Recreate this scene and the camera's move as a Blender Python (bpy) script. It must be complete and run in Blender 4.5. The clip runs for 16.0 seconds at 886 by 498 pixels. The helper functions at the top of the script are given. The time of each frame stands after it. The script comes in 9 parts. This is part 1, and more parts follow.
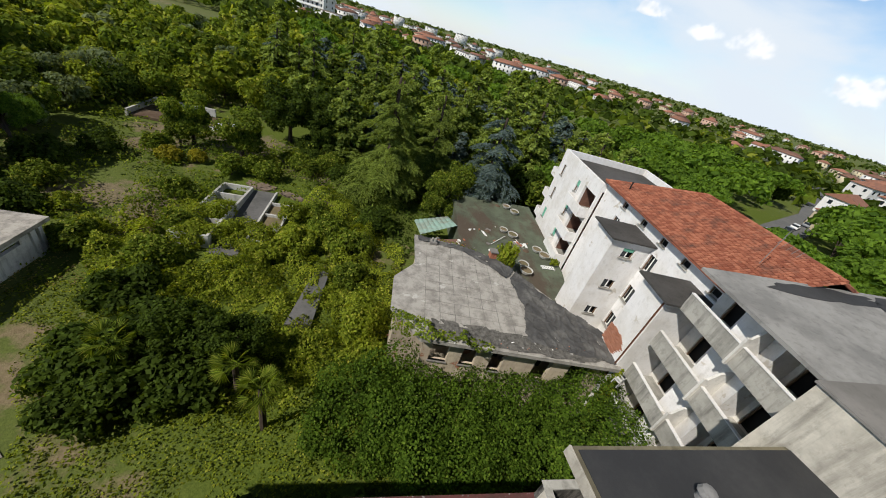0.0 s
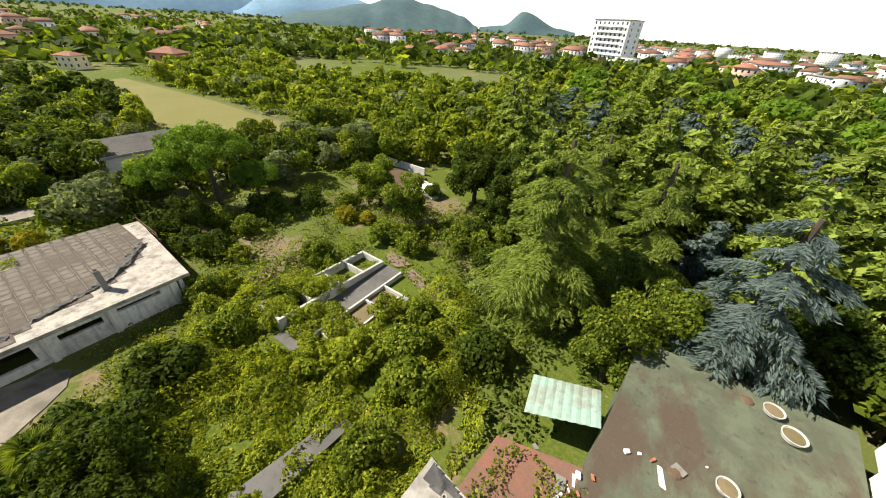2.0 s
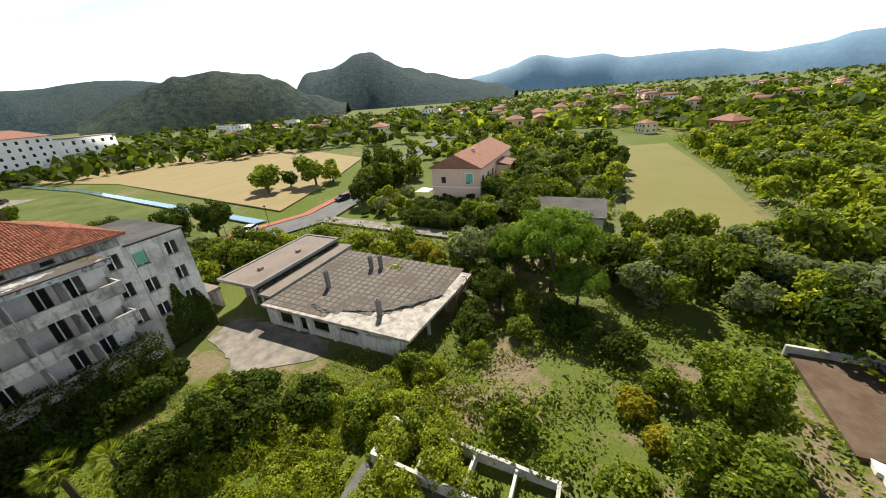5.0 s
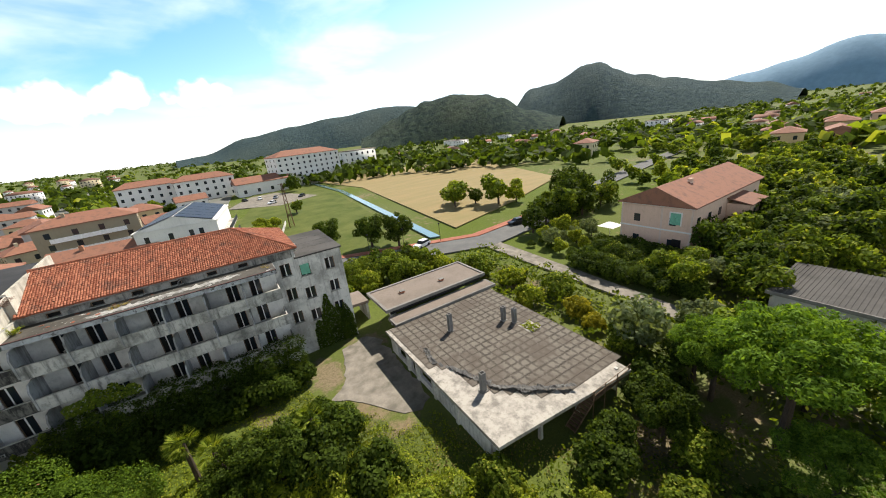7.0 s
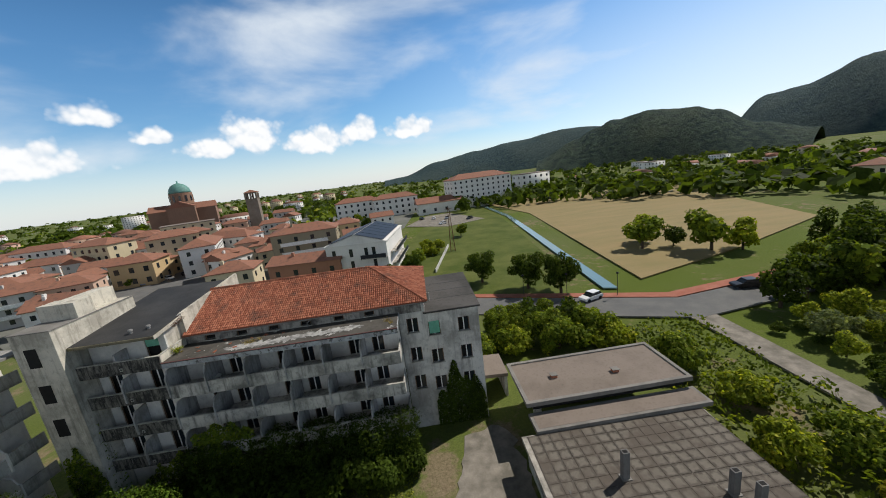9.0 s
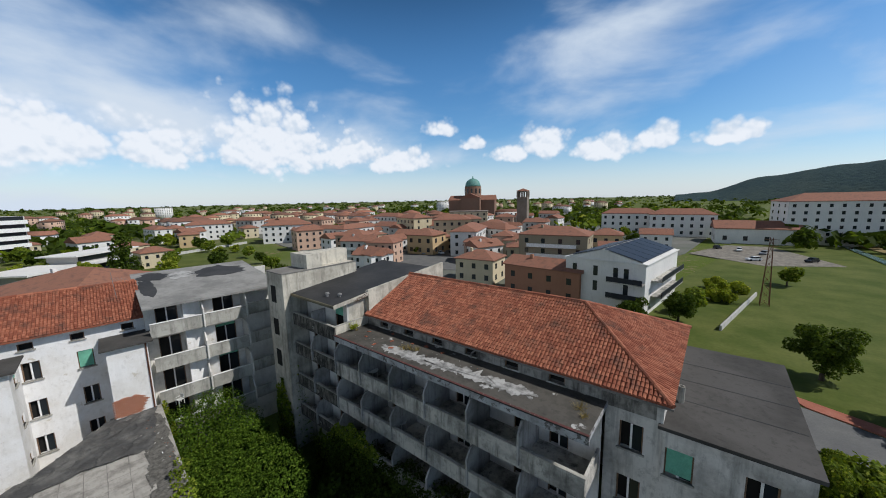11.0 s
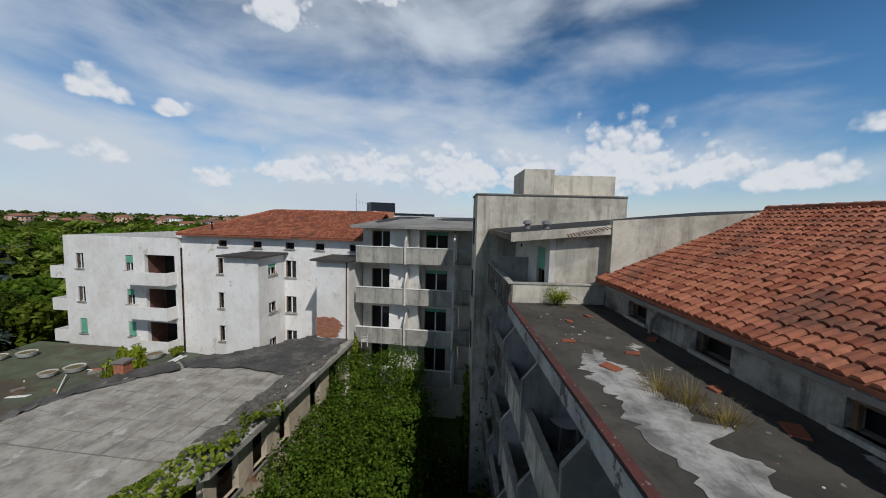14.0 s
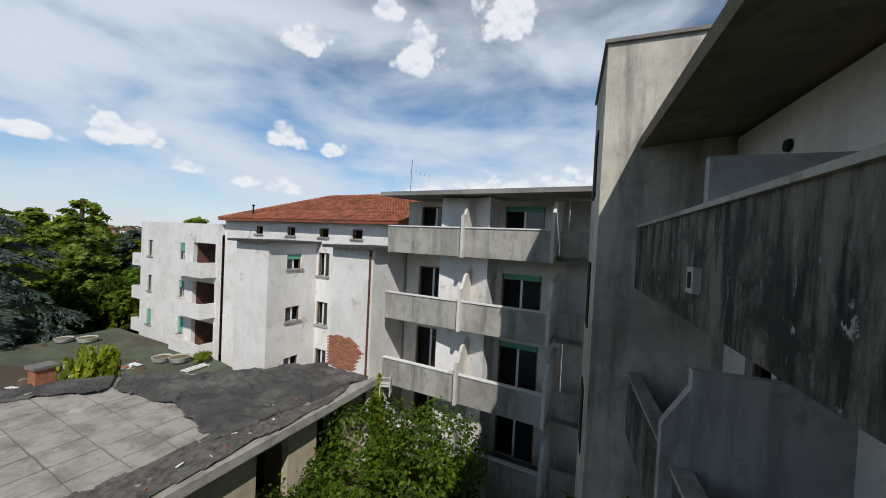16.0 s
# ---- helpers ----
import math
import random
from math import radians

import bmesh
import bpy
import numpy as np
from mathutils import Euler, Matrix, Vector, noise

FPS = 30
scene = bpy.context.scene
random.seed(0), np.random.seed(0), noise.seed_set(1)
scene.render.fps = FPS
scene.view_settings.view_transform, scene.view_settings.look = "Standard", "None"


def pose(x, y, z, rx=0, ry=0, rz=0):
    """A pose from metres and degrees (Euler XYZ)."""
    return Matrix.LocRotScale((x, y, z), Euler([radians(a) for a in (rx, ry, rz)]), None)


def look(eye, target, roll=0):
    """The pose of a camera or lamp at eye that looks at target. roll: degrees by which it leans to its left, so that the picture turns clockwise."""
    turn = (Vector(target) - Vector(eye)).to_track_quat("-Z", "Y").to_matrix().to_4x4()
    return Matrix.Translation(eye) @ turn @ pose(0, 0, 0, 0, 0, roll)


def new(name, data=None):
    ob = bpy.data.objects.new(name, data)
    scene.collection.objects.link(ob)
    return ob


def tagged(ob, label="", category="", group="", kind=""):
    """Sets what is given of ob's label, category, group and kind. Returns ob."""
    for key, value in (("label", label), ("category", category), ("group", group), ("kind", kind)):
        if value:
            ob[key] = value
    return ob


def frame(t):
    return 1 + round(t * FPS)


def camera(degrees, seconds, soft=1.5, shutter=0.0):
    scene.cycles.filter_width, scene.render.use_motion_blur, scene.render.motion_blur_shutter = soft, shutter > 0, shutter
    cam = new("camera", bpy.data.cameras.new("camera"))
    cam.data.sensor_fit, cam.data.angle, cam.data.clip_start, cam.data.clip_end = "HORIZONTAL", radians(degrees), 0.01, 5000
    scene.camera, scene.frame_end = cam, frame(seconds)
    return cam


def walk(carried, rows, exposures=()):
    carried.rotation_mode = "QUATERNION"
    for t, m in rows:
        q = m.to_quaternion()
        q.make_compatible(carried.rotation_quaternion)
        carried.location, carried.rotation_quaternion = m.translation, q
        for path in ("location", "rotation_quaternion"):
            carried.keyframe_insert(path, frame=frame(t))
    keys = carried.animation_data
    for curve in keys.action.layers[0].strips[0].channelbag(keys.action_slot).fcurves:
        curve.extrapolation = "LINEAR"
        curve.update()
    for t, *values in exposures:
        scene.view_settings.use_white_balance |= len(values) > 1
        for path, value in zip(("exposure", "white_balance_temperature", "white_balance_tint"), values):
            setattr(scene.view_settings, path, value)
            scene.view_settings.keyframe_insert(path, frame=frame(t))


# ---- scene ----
cam = camera(104.9, 16.0, soft=1.0)
PATH = [
    (0, (-0.492, -0.673, 22.974), (-0.022, 0.957, 21.915), 17.0),
    (0.5, (2.878, 3.338, 23.925), (2.985, 4.966, 22.769), 14.9),
    (1, (5.51, 7.871, 24.07), (5.26, 9.454, 22.873), 11.4),
    (1.5, (7.315, 13.308, 23.884), (6.723, 14.809, 22.703), 7.1),
    (2, (8.125, 18.758, 23.369), (7.204, 20.152, 22.27), 3.7),
    (2.5, (8.14, 23.969, 22.712), (6.877, 25.17, 21.73), 1.6),
    (3, (7.174, 28.982, 22.522), (5.623, 29.846, 21.601), -0.6),
    (3.5, (5.343, 33.336, 22.634), (3.609, 33.773, 21.739), -2.3),
    (4, (3.057, 37.01, 23.097), (1.256, 36.993, 22.226), -3.5),
    (4.5, (0.216, 39.73, 23.499), (-1.542, 39.289, 22.653), -4.6),
    (4.7, (-0.819, 40.434, 23.94), (-2.538, 39.847, 23.102), -4.5),
    (6.8, (-11.744, 41.303, 25.148), (-12.793, 39.738, 24.478), -6.4),
    (7, (-12.695, 40.6, 25.356), (-13.667, 38.982, 24.697), -6.6),
    (7.5, (-14.635, 38.639, 25.606), (-15.427, 36.902, 25.013), -6.8),
    (8, (-16.396, 36.324, 26.012), (-16.995, 34.487, 25.497), -7.2),
    (8.2, (-16.819, 35.221, 26.135), (-17.337, 33.355, 25.638), -7.3),
    (10.5, (-18.953, 20.75, 25.228), (-18.062, 18.987, 24.913), -3.4),
    (11, (-18.65, 17.655, 24.318), (-17.41, 16.112, 24.027), -1.2),
    (11.5, (-17.935, 14.789, 23.274), (-16.402, 13.534, 22.994), 0.8),
    (12, (-16.813, 12.053, 22.054), (-15.064, 11.122, 21.782), 2.7),
    (12.5, (-14.831, 9.494, 21.119), (-12.95, 8.879, 20.83), 3.3),
    (13, (-12.638, 7.672, 19.53), (-10.689, 7.301, 19.277), 2.1),
    (13.5, (-9.945, 6.02, 17.861), (-7.96, 5.869, 17.664), 1.3),
    (14, (-7.342, 4.942, 16.418), (-5.35, 4.974, 16.25), 1.4),
    (14.5, (-4.645, 4.199, 15.213), (-2.661, 4.388, 15.045), 2.1),
    (15, (-1.662, 3.758, 14.388), (0.304, 4.097, 14.243), 2.4),
    (15.5, (1.158, 3.666, 13.937), (3.09, 4.174, 13.847), 3.3),
    (16, (3.886, 3.926, 13.766), (5.76, 4.624, 13.721), 2.8),
]
walk(cam, [(t, look(eye, target, roll)) for t, eye, target, roll in PATH],
     [(0, -0.13, 6400, 10), (0.7, 0.04, 6400, 10), (1.5, 0.42, 6700, 10), (2.0, 0.95, 7100, 10), (2.5, 1.30, 7300, 9), (3.0, 1.15, 7200, 9), (3.5, 0.95, 7000, 10), (4.0, 0.77, 6900, 10), (4.7, 0.82, 6900, 10), (7.0, 0.67, 6800, 10), (7.5, 0.42, 6850, 10), (8.2, 0.04, 6800, 10), (10.3, -0.29, 6040, 10), (12.5, -0.60, 6060, 10), (14.5, -0.68, 6150, 10), (15.5, -0.52, 6190, 10), (16.0, -0.42, 6200, 10)])

# world and sun
SUN_AZ, SUN_EL = 243.0, 47.0      # the sun stands to the west-south-west (degrees clockwise from +y), high
world = bpy.data.worlds.new("world")
scene.world = world
world.use_nodes = True
wn, wl = world.node_tree.nodes, world.node_tree.links
wn.clear()


def wnode(kind, **props):
    n = wn.new(kind)
    for key, value in props.items():
        setattr(n, key, value)
    return n


w_sky = wnode("ShaderNodeTexSky", sky_type="NISHITA", sun_disc=False, sun_elevation=radians(SUN_EL), sun_rotation=radians(SUN_AZ), air_density=1.0, dust_density=0.25, ozone_density=4.5)
w_geo = wnode("ShaderNodeTexCoord")
w_sep = wnode("ShaderNodeSeparateXYZ")
wl.new(w_geo.outputs["Generated"], w_sep.inputs[0])


def wmath(op, a, b=None, clamp=False):
    n = wnode("ShaderNodeMath", operation=op, use_clamp=clamp)
    for k, v in enumerate((a, b)):
        if v is None:
            continue
        if isinstance(v, (int, float)):
            n.inputs[k].default_value = v
        else:
            wl.new(v, n.inputs[k])
    return n.outputs[0]


def wramp(value, lo, hi):
    n = wnode("ShaderNodeMapRange", interpolation_type="SMOOTHSTEP")
    wl.new(value, n.inputs[0])
    n.inputs[1].default_value, n.inputs[2].default_value = lo, hi
    return n.outputs[0]


w_z = w_sep.outputs[2]
# clouds on a flat layer: direction over height, so that they shrink towards the horizon
w_div = wmath("ADD", wmath("MAXIMUM", w_z, 0.0), 0.16)
w_cx, w_cy = wmath("DIVIDE", w_sep.outputs[0], w_div), wmath("DIVIDE", w_sep.outputs[1], w_div)
w_com = wnode("ShaderNodeCombineXYZ")
wl.new(w_cx, w_com.inputs[0]), wl.new(w_cy, w_com.inputs[1])
# high thin veils
w_map = wnode("ShaderNodeMapping")
w_map.inputs["Scale"].default_value, w_map.inputs["Rotation"].default_value = (1.0, 1.0, 2.6), (0, radians(14), radians(20))
wl.new(w_geo.outputs["Generated"], w_map.inputs[0])
w_cir = wnode("ShaderNodeTexNoise")
w_cir.inputs["Scale"].default_value, w_cir.inputs["Detail"].default_value, w_cir.inputs["Distortion"].default_value = 2.4, 10, 0.25
wl.new(w_map.outputs[0], w_cir.inputs["Vector"])
# more of it in the north-east, hardly any high up
w_east = wramp(wmath("ADD", wmath("MULTIPLY", w_sep.outputs[0], 0.7), wmath("MULTIPLY", w_sep.outputs[1], 0.7)), -0.2, 0.9)
w_thin = wmath("MULTIPLY", wramp(wmath("ADD", w_cir.outputs["Fac"], wmath("MULTIPLY", w_east, 0.20)), 0.43, 0.80), wmath("SUBTRACT", 1.0, wramp(w_z, 0.46, 0.74)), True)
# cumulus heaps low over the horizon: bearing (counter-clockwise from +y), height, half width, half height in degrees
CUMULUS = [
    (268, 8.4, 9.0, 4.0), (258, 7.6, 6.0, 3.0), (244.4, 9.4, 8.4, 5.0), (234, 8.0, 5.5, 2.6), (226, 6.6, 6.5, 2.2), (218.7, 11.3, 2.4, 1.3),
    (213.8, 8.9, 2.0, 1.0), (202.3, 8.6, 3.9, 2.4), (207.6, 7.2, 3.4, 1.4), (194, 7.2, 5.0, 1.9), (187.1, 8.0, 2.4, 1.6), (179, 7.5, 3.4, 1.3),
    (282, 8.6, 7.0, 2.6), (294, 7.6, 6.0, 2.0), (315.8, 14.4, 3.0, 1.6), (309, 13.4, 2.4, 1.0), (333.8, 11.6, 3.6, 2.0), (320.8, 7.5, 1.9, 0.9), (315.6, 7.1, 2.4, 1.1),
    (327.7, 8.2, 2.2, 0.8), (296, 28.6, 3.6, 3.2), (301, 33.0, 3.2, 1.4), (281.5, 33.5, 5.0, 2.8), (313.6, 27.4, 3.4, 1.5), (341, 9.8, 2.8, 1.0), (304.4, 5.2, 2.6, 1.3)]
def puffs(vector):
    n = wnode("ShaderNodeTexVoronoi", feature="F1", normalize=True)
    n.inputs["Scale"].default_value, n.inputs["Detail"].default_value, n.inputs["Roughness"].default_value, n.inputs["Lacunarity"].default_value = 20.0, 2.0, 0.42, 2.3
    wl.new(vector, n.inputs["Vector"])
    return n.outputs["Distance"]


w_lift = wnode("ShaderNodeVectorMath", operation="ADD")
w_lift.inputs[1].default_value = (-0.003, -0.002, 0.010)
wl.new(w_geo.outputs["Generated"], w_lift.inputs[0])
w_lump, w_lump2 = puffs(w_geo.outputs["Generated"]), puffs(w_lift.outputs[0])
w_field = None
for c_b, c_e, c_w, c_h in CUMULUS:
    turn = wnode("ShaderNodeVectorRotate", rotation_type="Z_AXIS")
    turn.inputs["Angle"].default_value = -radians(c_b)
    wl.new(w_geo.outputs["Generated"], turn.inputs["Vector"])
    near = wnode("ShaderNodeVectorMath", operation="MULTIPLY_ADD")
    sx, sz = 0.80 / math.sin(radians(c_w)), 0.80 / math.sin(radians(c_h))
    base = math.sin(radians(c_e - 0.45 * c_h))
    near.inputs[1].default_value, near.inputs[2].default_value = (sx, 3.0, 0.72 * sz), (0, -3.0 * math.cos(radians(c_e)), -0.72 * sz * base)
    wl.new(turn.outputs[0], near.inputs[0])
    flip = wnode("ShaderNodeVectorMath", operation="MULTIPLY")
    flip.inputs[1].default_value = (-1, -1, -2.2)
    wl.new(near.outputs[0], flip.inputs[0])
    fold = wnode("ShaderNodeVectorMath", operation="MAXIMUM")
    wl.new(near.outputs[0], fold.inputs[0]), wl.new(flip.outputs[0], fold.inputs[1])
    size = wnode("ShaderNodeVectorMath", operation="LENGTH")
    wl.new(fold.outputs[0], size.inputs[0])
    bump = wmath("SUBTRACT", 1.0, size.outputs["Value"])
    w_field = bump if w_field is None else wmath("MAXIMUM", w_field, bump)
w_field = wmath("MAXIMUM", w_field, -0.6)
w_puff = wmath("ADD", w_field, wmath("MULTIPLY", wmath("SUBTRACT", 0.30, w_lump), 1.9))
w_heap = wmath("MULTIPLY", wramp(w_puff, 0.0, 0.52), 0.97)
w_relief = wramp(wmath("ADD", wmath("MULTIPLY", w_field, 0.16), wmath("SUBTRACT", w_lump2, w_lump)), -0.06, 0.14)
w_sunward = wramp(wmath("ADD", wmath("MULTIPLY", w_sep.outputs[0], math.sin(radians(SUN_AZ + 30))), wmath("MULTIPLY", w_sep.outputs[1], math.cos(radians(SUN_AZ + 30)))), -0.25, 0.95)
w_haze = wmath("MULTIPLY", wmath("SUBTRACT", 1.0, wramp(w_z, -0.02, 0.17)), 0.66)
w_haze = wmath("MAXIMUM", w_haze, wmath("MULTIPLY", wmath("SUBTRACT", 1.0, wramp(w_z, 0.10, 0.44)), wmath("MULTIPLY", w_sunward, 0.68)))
w_cover = wmath("MAXIMUM", wmath("MAXIMUM", w_thin, w_heap), w_haze, True)
w_tone = wnode("ShaderNodeMix", data_type="RGBA")
wl.new(wmath("MAXIMUM", wmath("MULTIPLY", w_relief, w_heap), wmath("MULTIPLY", w_sunward, 0.3)), w_tone.inputs["Factor"])
w_tone.inputs["A"].default_value, w_tone.inputs["B"].default_value = (10.2, 11.1, 12.0, 1), (13.6, 13.6, 13.6, 1)
w_mix = wnode("ShaderNodeMix", data_type="RGBA")
wl.new(w_cover, w_mix.inputs["Factor"])
# deep blue, darker towards the zenith
w_blue = wnode("ShaderNodeHueSaturation")
w_blue.inputs["Saturation"].default_value, w_blue.inputs["Hue"].default_value = 1.18, 0.495
wl.new(w_sky.outputs[0], w_blue.inputs["Color"])
wl.new(wmath("SUBTRACT", 1.72, wmath("MULTIPLY", wramp(w_z, 0.30, 0.72), 1.56)), w_blue.inputs["Value"])
wl.new(w_blue.outputs[0], w_mix.inputs["A"])
wl.new(w_tone.outputs["Result"], w_mix.inputs["B"])
w_back, w_out = wnode("ShaderNodeBackground"), wnode("ShaderNodeOutputWorld")
w_back.inputs["Strength"].default_value = 0.085
wl.new(w_mix.outputs["Result"], w_back.inputs[0])
wl.new(w_back.outputs[0], w_out.inputs[0])

sun = new("sun", bpy.data.lights.new("sun", "SUN"))
sun.data.energy, sun.data.angle, sun.data.color = 5.0, radians(0.55), (1.0, 0.95, 0.87)
az, el = radians(SUN_AZ), radians(SUN_EL)
SUN_FROM = Vector((math.sin(az) * math.cos(el), math.cos(az) * math.cos(el), math.sin(el)))
sun.matrix_world = look(SUN_FROM * 100, (0, 0, 0))
tagged(sun, "bright afternoon sun", "sun")

# ---- materials ----
class Nodes:
    def __init__(self, name, rough=0.8, metal=0.0, spec=0.35):
        self.m = bpy.data.materials.new(name)
        self.m.use_nodes = True
        self.t = self.m.node_tree
        self.b = self.t.nodes["Principled BSDF"]
        self.b.inputs["Roughness"].default_value, self.b.inputs["Metallic"].default_value = rough, metal
        self.b.inputs["Specular IOR Level"].default_value = spec

    def add(self, kind, **props):
        n = self.t.nodes.new(kind)
        for key, value in props.items():
            setattr(n, key, value)
        return n

    def put(self, value, socket):
        if isinstance(value, (int, float)):
            socket.default_value = value
        elif isinstance(value, tuple):
            socket.default_value = (*value, 1) if len(value) == 3 and len(socket.default_value) == 4 else value
        else:
            self.t.links.new(value, socket)

    def where(self, scale=(1, 1, 1), world=True):
        g = self.add("ShaderNodeNewGeometry" if world else "ShaderNodeTexCoord")
        m = self.add("ShaderNodeMapping")
        m.inputs["Scale"].default_value = scale
        self.put(g.outputs["Position" if world else "Object"], m.inputs[0])
        return m.outputs[0]

    def noise(self, scale, detail=5, rough=0.55, stretch=(1, 1, 1), world=True, distortion=0.0):
        n = self.add("ShaderNodeTexNoise")
        for key, value in (("Scale", scale), ("Detail", detail), ("Roughness", rough), ("Distortion", distortion)):
            n.inputs[key].default_value = value
        self.put(self.where(stretch, world), n.inputs["Vector"])
        return n.outputs["Fac"]

    def ramp(self, value, lo, hi, a=0.0, b=1.0):
        n = self.add("ShaderNodeMapRange")
        self.put(value, n.inputs[0])
        for k, v in enumerate((lo, hi, a, b)):
            n.inputs[k + 1].default_value = v
        return n.outputs[0]

    def math(self, op, a, b):
        n = self.add("ShaderNodeMath", operation=op)
        self.put(a, n.inputs[0]), self.put(b, n.inputs[1])
        return n.outputs[0]

    def mix(self, fac, a, b, blend="MIX"):
        n = self.add("ShaderNodeMix", data_type="RGBA", blend_type=blend)
        self.put(fac, n.inputs["Factor"]), self.put(a, n.inputs["A"]), self.put(b, n.inputs["B"])
        return n.outputs["Result"]

    def shade(self, colour, rough=None, bump=None, strength=0.3, dist=0.02):
        self.put(colour, self.b.inputs["Base Color"])
        if rough is not None:
            self.put(rough, self.b.inputs["Roughness"])
        if bump is not None:
            n = self.add("ShaderNodeBump")
            n.inputs["Strength"].default_value, n.inputs["Distance"].default_value = strength, dist
            self.put(bump, n.inputs["Height"])
            self.put(n.outputs[0], self.b.inputs["Normal"])
        return self.m

    def rand(self, island=False):
        if island:
            return self.add("ShaderNodeNewGeometry").outputs["Random Per Island"]
        return self.add("ShaderNodeObjectInfo").outputs["Random"]


def plain(name, colour, rough=0.7, metal=0.0, vary=0.15, scale=3.0):
    n = Nodes(name, rough, metal)
    f = n.noise(scale, 4)
    return n.shade(n.mix(n.ramp(f, 0.3, 0.7), tuple(c * (1 - vary) for c in colour), tuple(min(1, c * (1 + vary)) for c in colour)), bump=n.noise(scale * 8, 3), strength=0.1)


def weathered(name, base, stain, amount=0.5, streak=1.0, rough=0.85, big=0.35, peel=None):
    """Plaster or concrete with soft blotches, vertical streaks and fine grain."""
    n = Nodes(name, rough, 0, 0.25)
    blot = n.ramp(n.noise(big, 8, 0.66), 0.44, 0.63)
    run = n.ramp(n.noise(2.2, 7, 0.66, (1, 1, 0.10)), 0.50, 0.70)
    grain = n.noise(14, 4, 0.6)
    col = n.mix(n.math("MULTIPLY", blot, amount), base, stain)
    col = n.mix(n.math("MULTIPLY", n.ramp(n.noise(3.2, 8, 0.68, (1, 1, 0.7)), 0.53, 0.66), 0.5 * amount), col, tuple(c * 0.55 for c in stain))
    col = n.mix(n.math("MULTIPLY", run, 0.75 * streak * amount), col, tuple(c * 0.45 for c in stain))
    if peel:
        p = n.ramp(n.noise(0.8, 7, 0.62), 0.64, 0.67)
        col = n.mix(p, col, peel)
    col = n.mix(n.ramp(grain, 0.25, 0.75, 0.0, 0.22), col, tuple(c * 0.6 for c in base))
    return n.shade(col, bump=n.noise(26, 5), strength=0.25, dist=0.015)


def foliage(name, dark, light, tip=None):
    n = Nodes(name, 0.65, 0, 0.06)
    r = n.rand(True)
    o = n.rand()
    f = n.math("ADD", n.math("MULTIPLY", r, 0.50), n.math("MULTIPLY", n.noise(0.55, 4, 0.6), 0.70))
    col = n.mix(n.ramp(f, 0.28, 0.88), dark, light)
    if tip:
        col = n.mix(n.ramp(r, 0.86, 0.96), col, tip)
    col = n.mix(n.ramp(o, 0, 1, 0, 0.30), col, tuple(0.55 * c for c in dark))
    n.shade(col)
    tr = n.add("ShaderNodeBsdfTranslucent")
    n.put(n.mix(1.0, col, (1.55, 1.45, 0.55), "MULTIPLY"), tr.inputs[0])
    mx = n.add("ShaderNodeMixShader")
    mx.inputs[0].default_value = 0.46
    out = n.t.nodes["Material Output"]
    n.put(n.b.outputs[0], mx.inputs[1]), n.put(tr.outputs[0], mx.inputs[2]), n.put(mx.outputs[0], out.inputs[0])
    return n.m


M = {}
M["white_plaster"] = weathered("white_plaster", (0.82, 0.80, 0.775), (0.58, 0.53, 0.45), 0.45, 0.32, 0.85, 0.5, (0.58, 0.53, 0.45))
M["grey_plaster"] = weathered("grey_plaster", (0.69, 0.66, 0.605), (0.30, 0.28, 0.25), 0.9, 0.9)
M["concrete"] = weathered("concrete", (0.44, 0.42, 0.37), (0.22, 0.21, 0.18), 0.8, 1.2)
M["dark_concrete"] = weathered("dark_concrete", (0.56, 0.53, 0.475), (0.15, 0.145, 0.13), 1.0, 1.4)
M["inner_plaster"] = weathered("inner_plaster", (0.73, 0.70, 0.64), (0.38, 0.36, 0.33), 0.5, 0.4)
M["bitumen"] = weathered("bitumen", (0.035, 0.035, 0.036), (0.075, 0.073, 0.07), 0.6, 0.0, 0.75, 0.25)
M["grey_felt"] = weathered("grey_felt", (0.088, 0.082, 0.076), (0.042, 0.039, 0.035), 0.8, 0.0, 0.9, 0.2)
M["ledge_felt"] = weathered("ledge_felt", (0.092, 0.084, 0.072), (0.040, 0.037, 0.032), 0.8, 0.0, 0.9, 0.5, (0.45, 0.44, 0.42))
M["slab"] = weathered("slab", (0.23, 0.215, 0.195), (0.14, 0.132, 0.118), 0.7, 0.0, 0.9, 0.5)
# near-black colour standing for the shade of rooms and holes; also black metal
M["dark"] = plain("painted_dark", (0.012, 0.011, 0.010), 0.9)
M["timber"] = plain("timber", (0.16, 0.10, 0.06), 0.8, 0, 0.3)
M["rust"] = plain("rusty_metal", (0.13, 0.055, 0.03), 0.8, 0.3, 0.4, 8)
M["green_shutter"] = plain("green_shutter", (0.15, 0.40, 0.28), 0.6)
M["white_paint"] = plain("white_paint", (0.78, 0.77, 0.74), 0.6)
M["brick"] = plain("brick_red", (0.36, 0.14, 0.08), 0.9, 0, 0.3, 6)


def tile_material(name, a, b, c, island=True):
    n = Nodes(name, 0.85, 0, 0.2)
    r = n.rand(island)
    col = n.mix(r, a, b)
    col = n.mix(n.ramp(n.noise(0.9, 6, 0.65), 0.50, 0.72), col, c)
    col = n.mix(n.ramp(n.noise(9, 3), 0.55, 0.8, 0, 0.5), col, tuple(0.45 * v for v in a))
    return n.shade(col, bump=n.noise(40, 3), strength=0.3, dist=0.01)


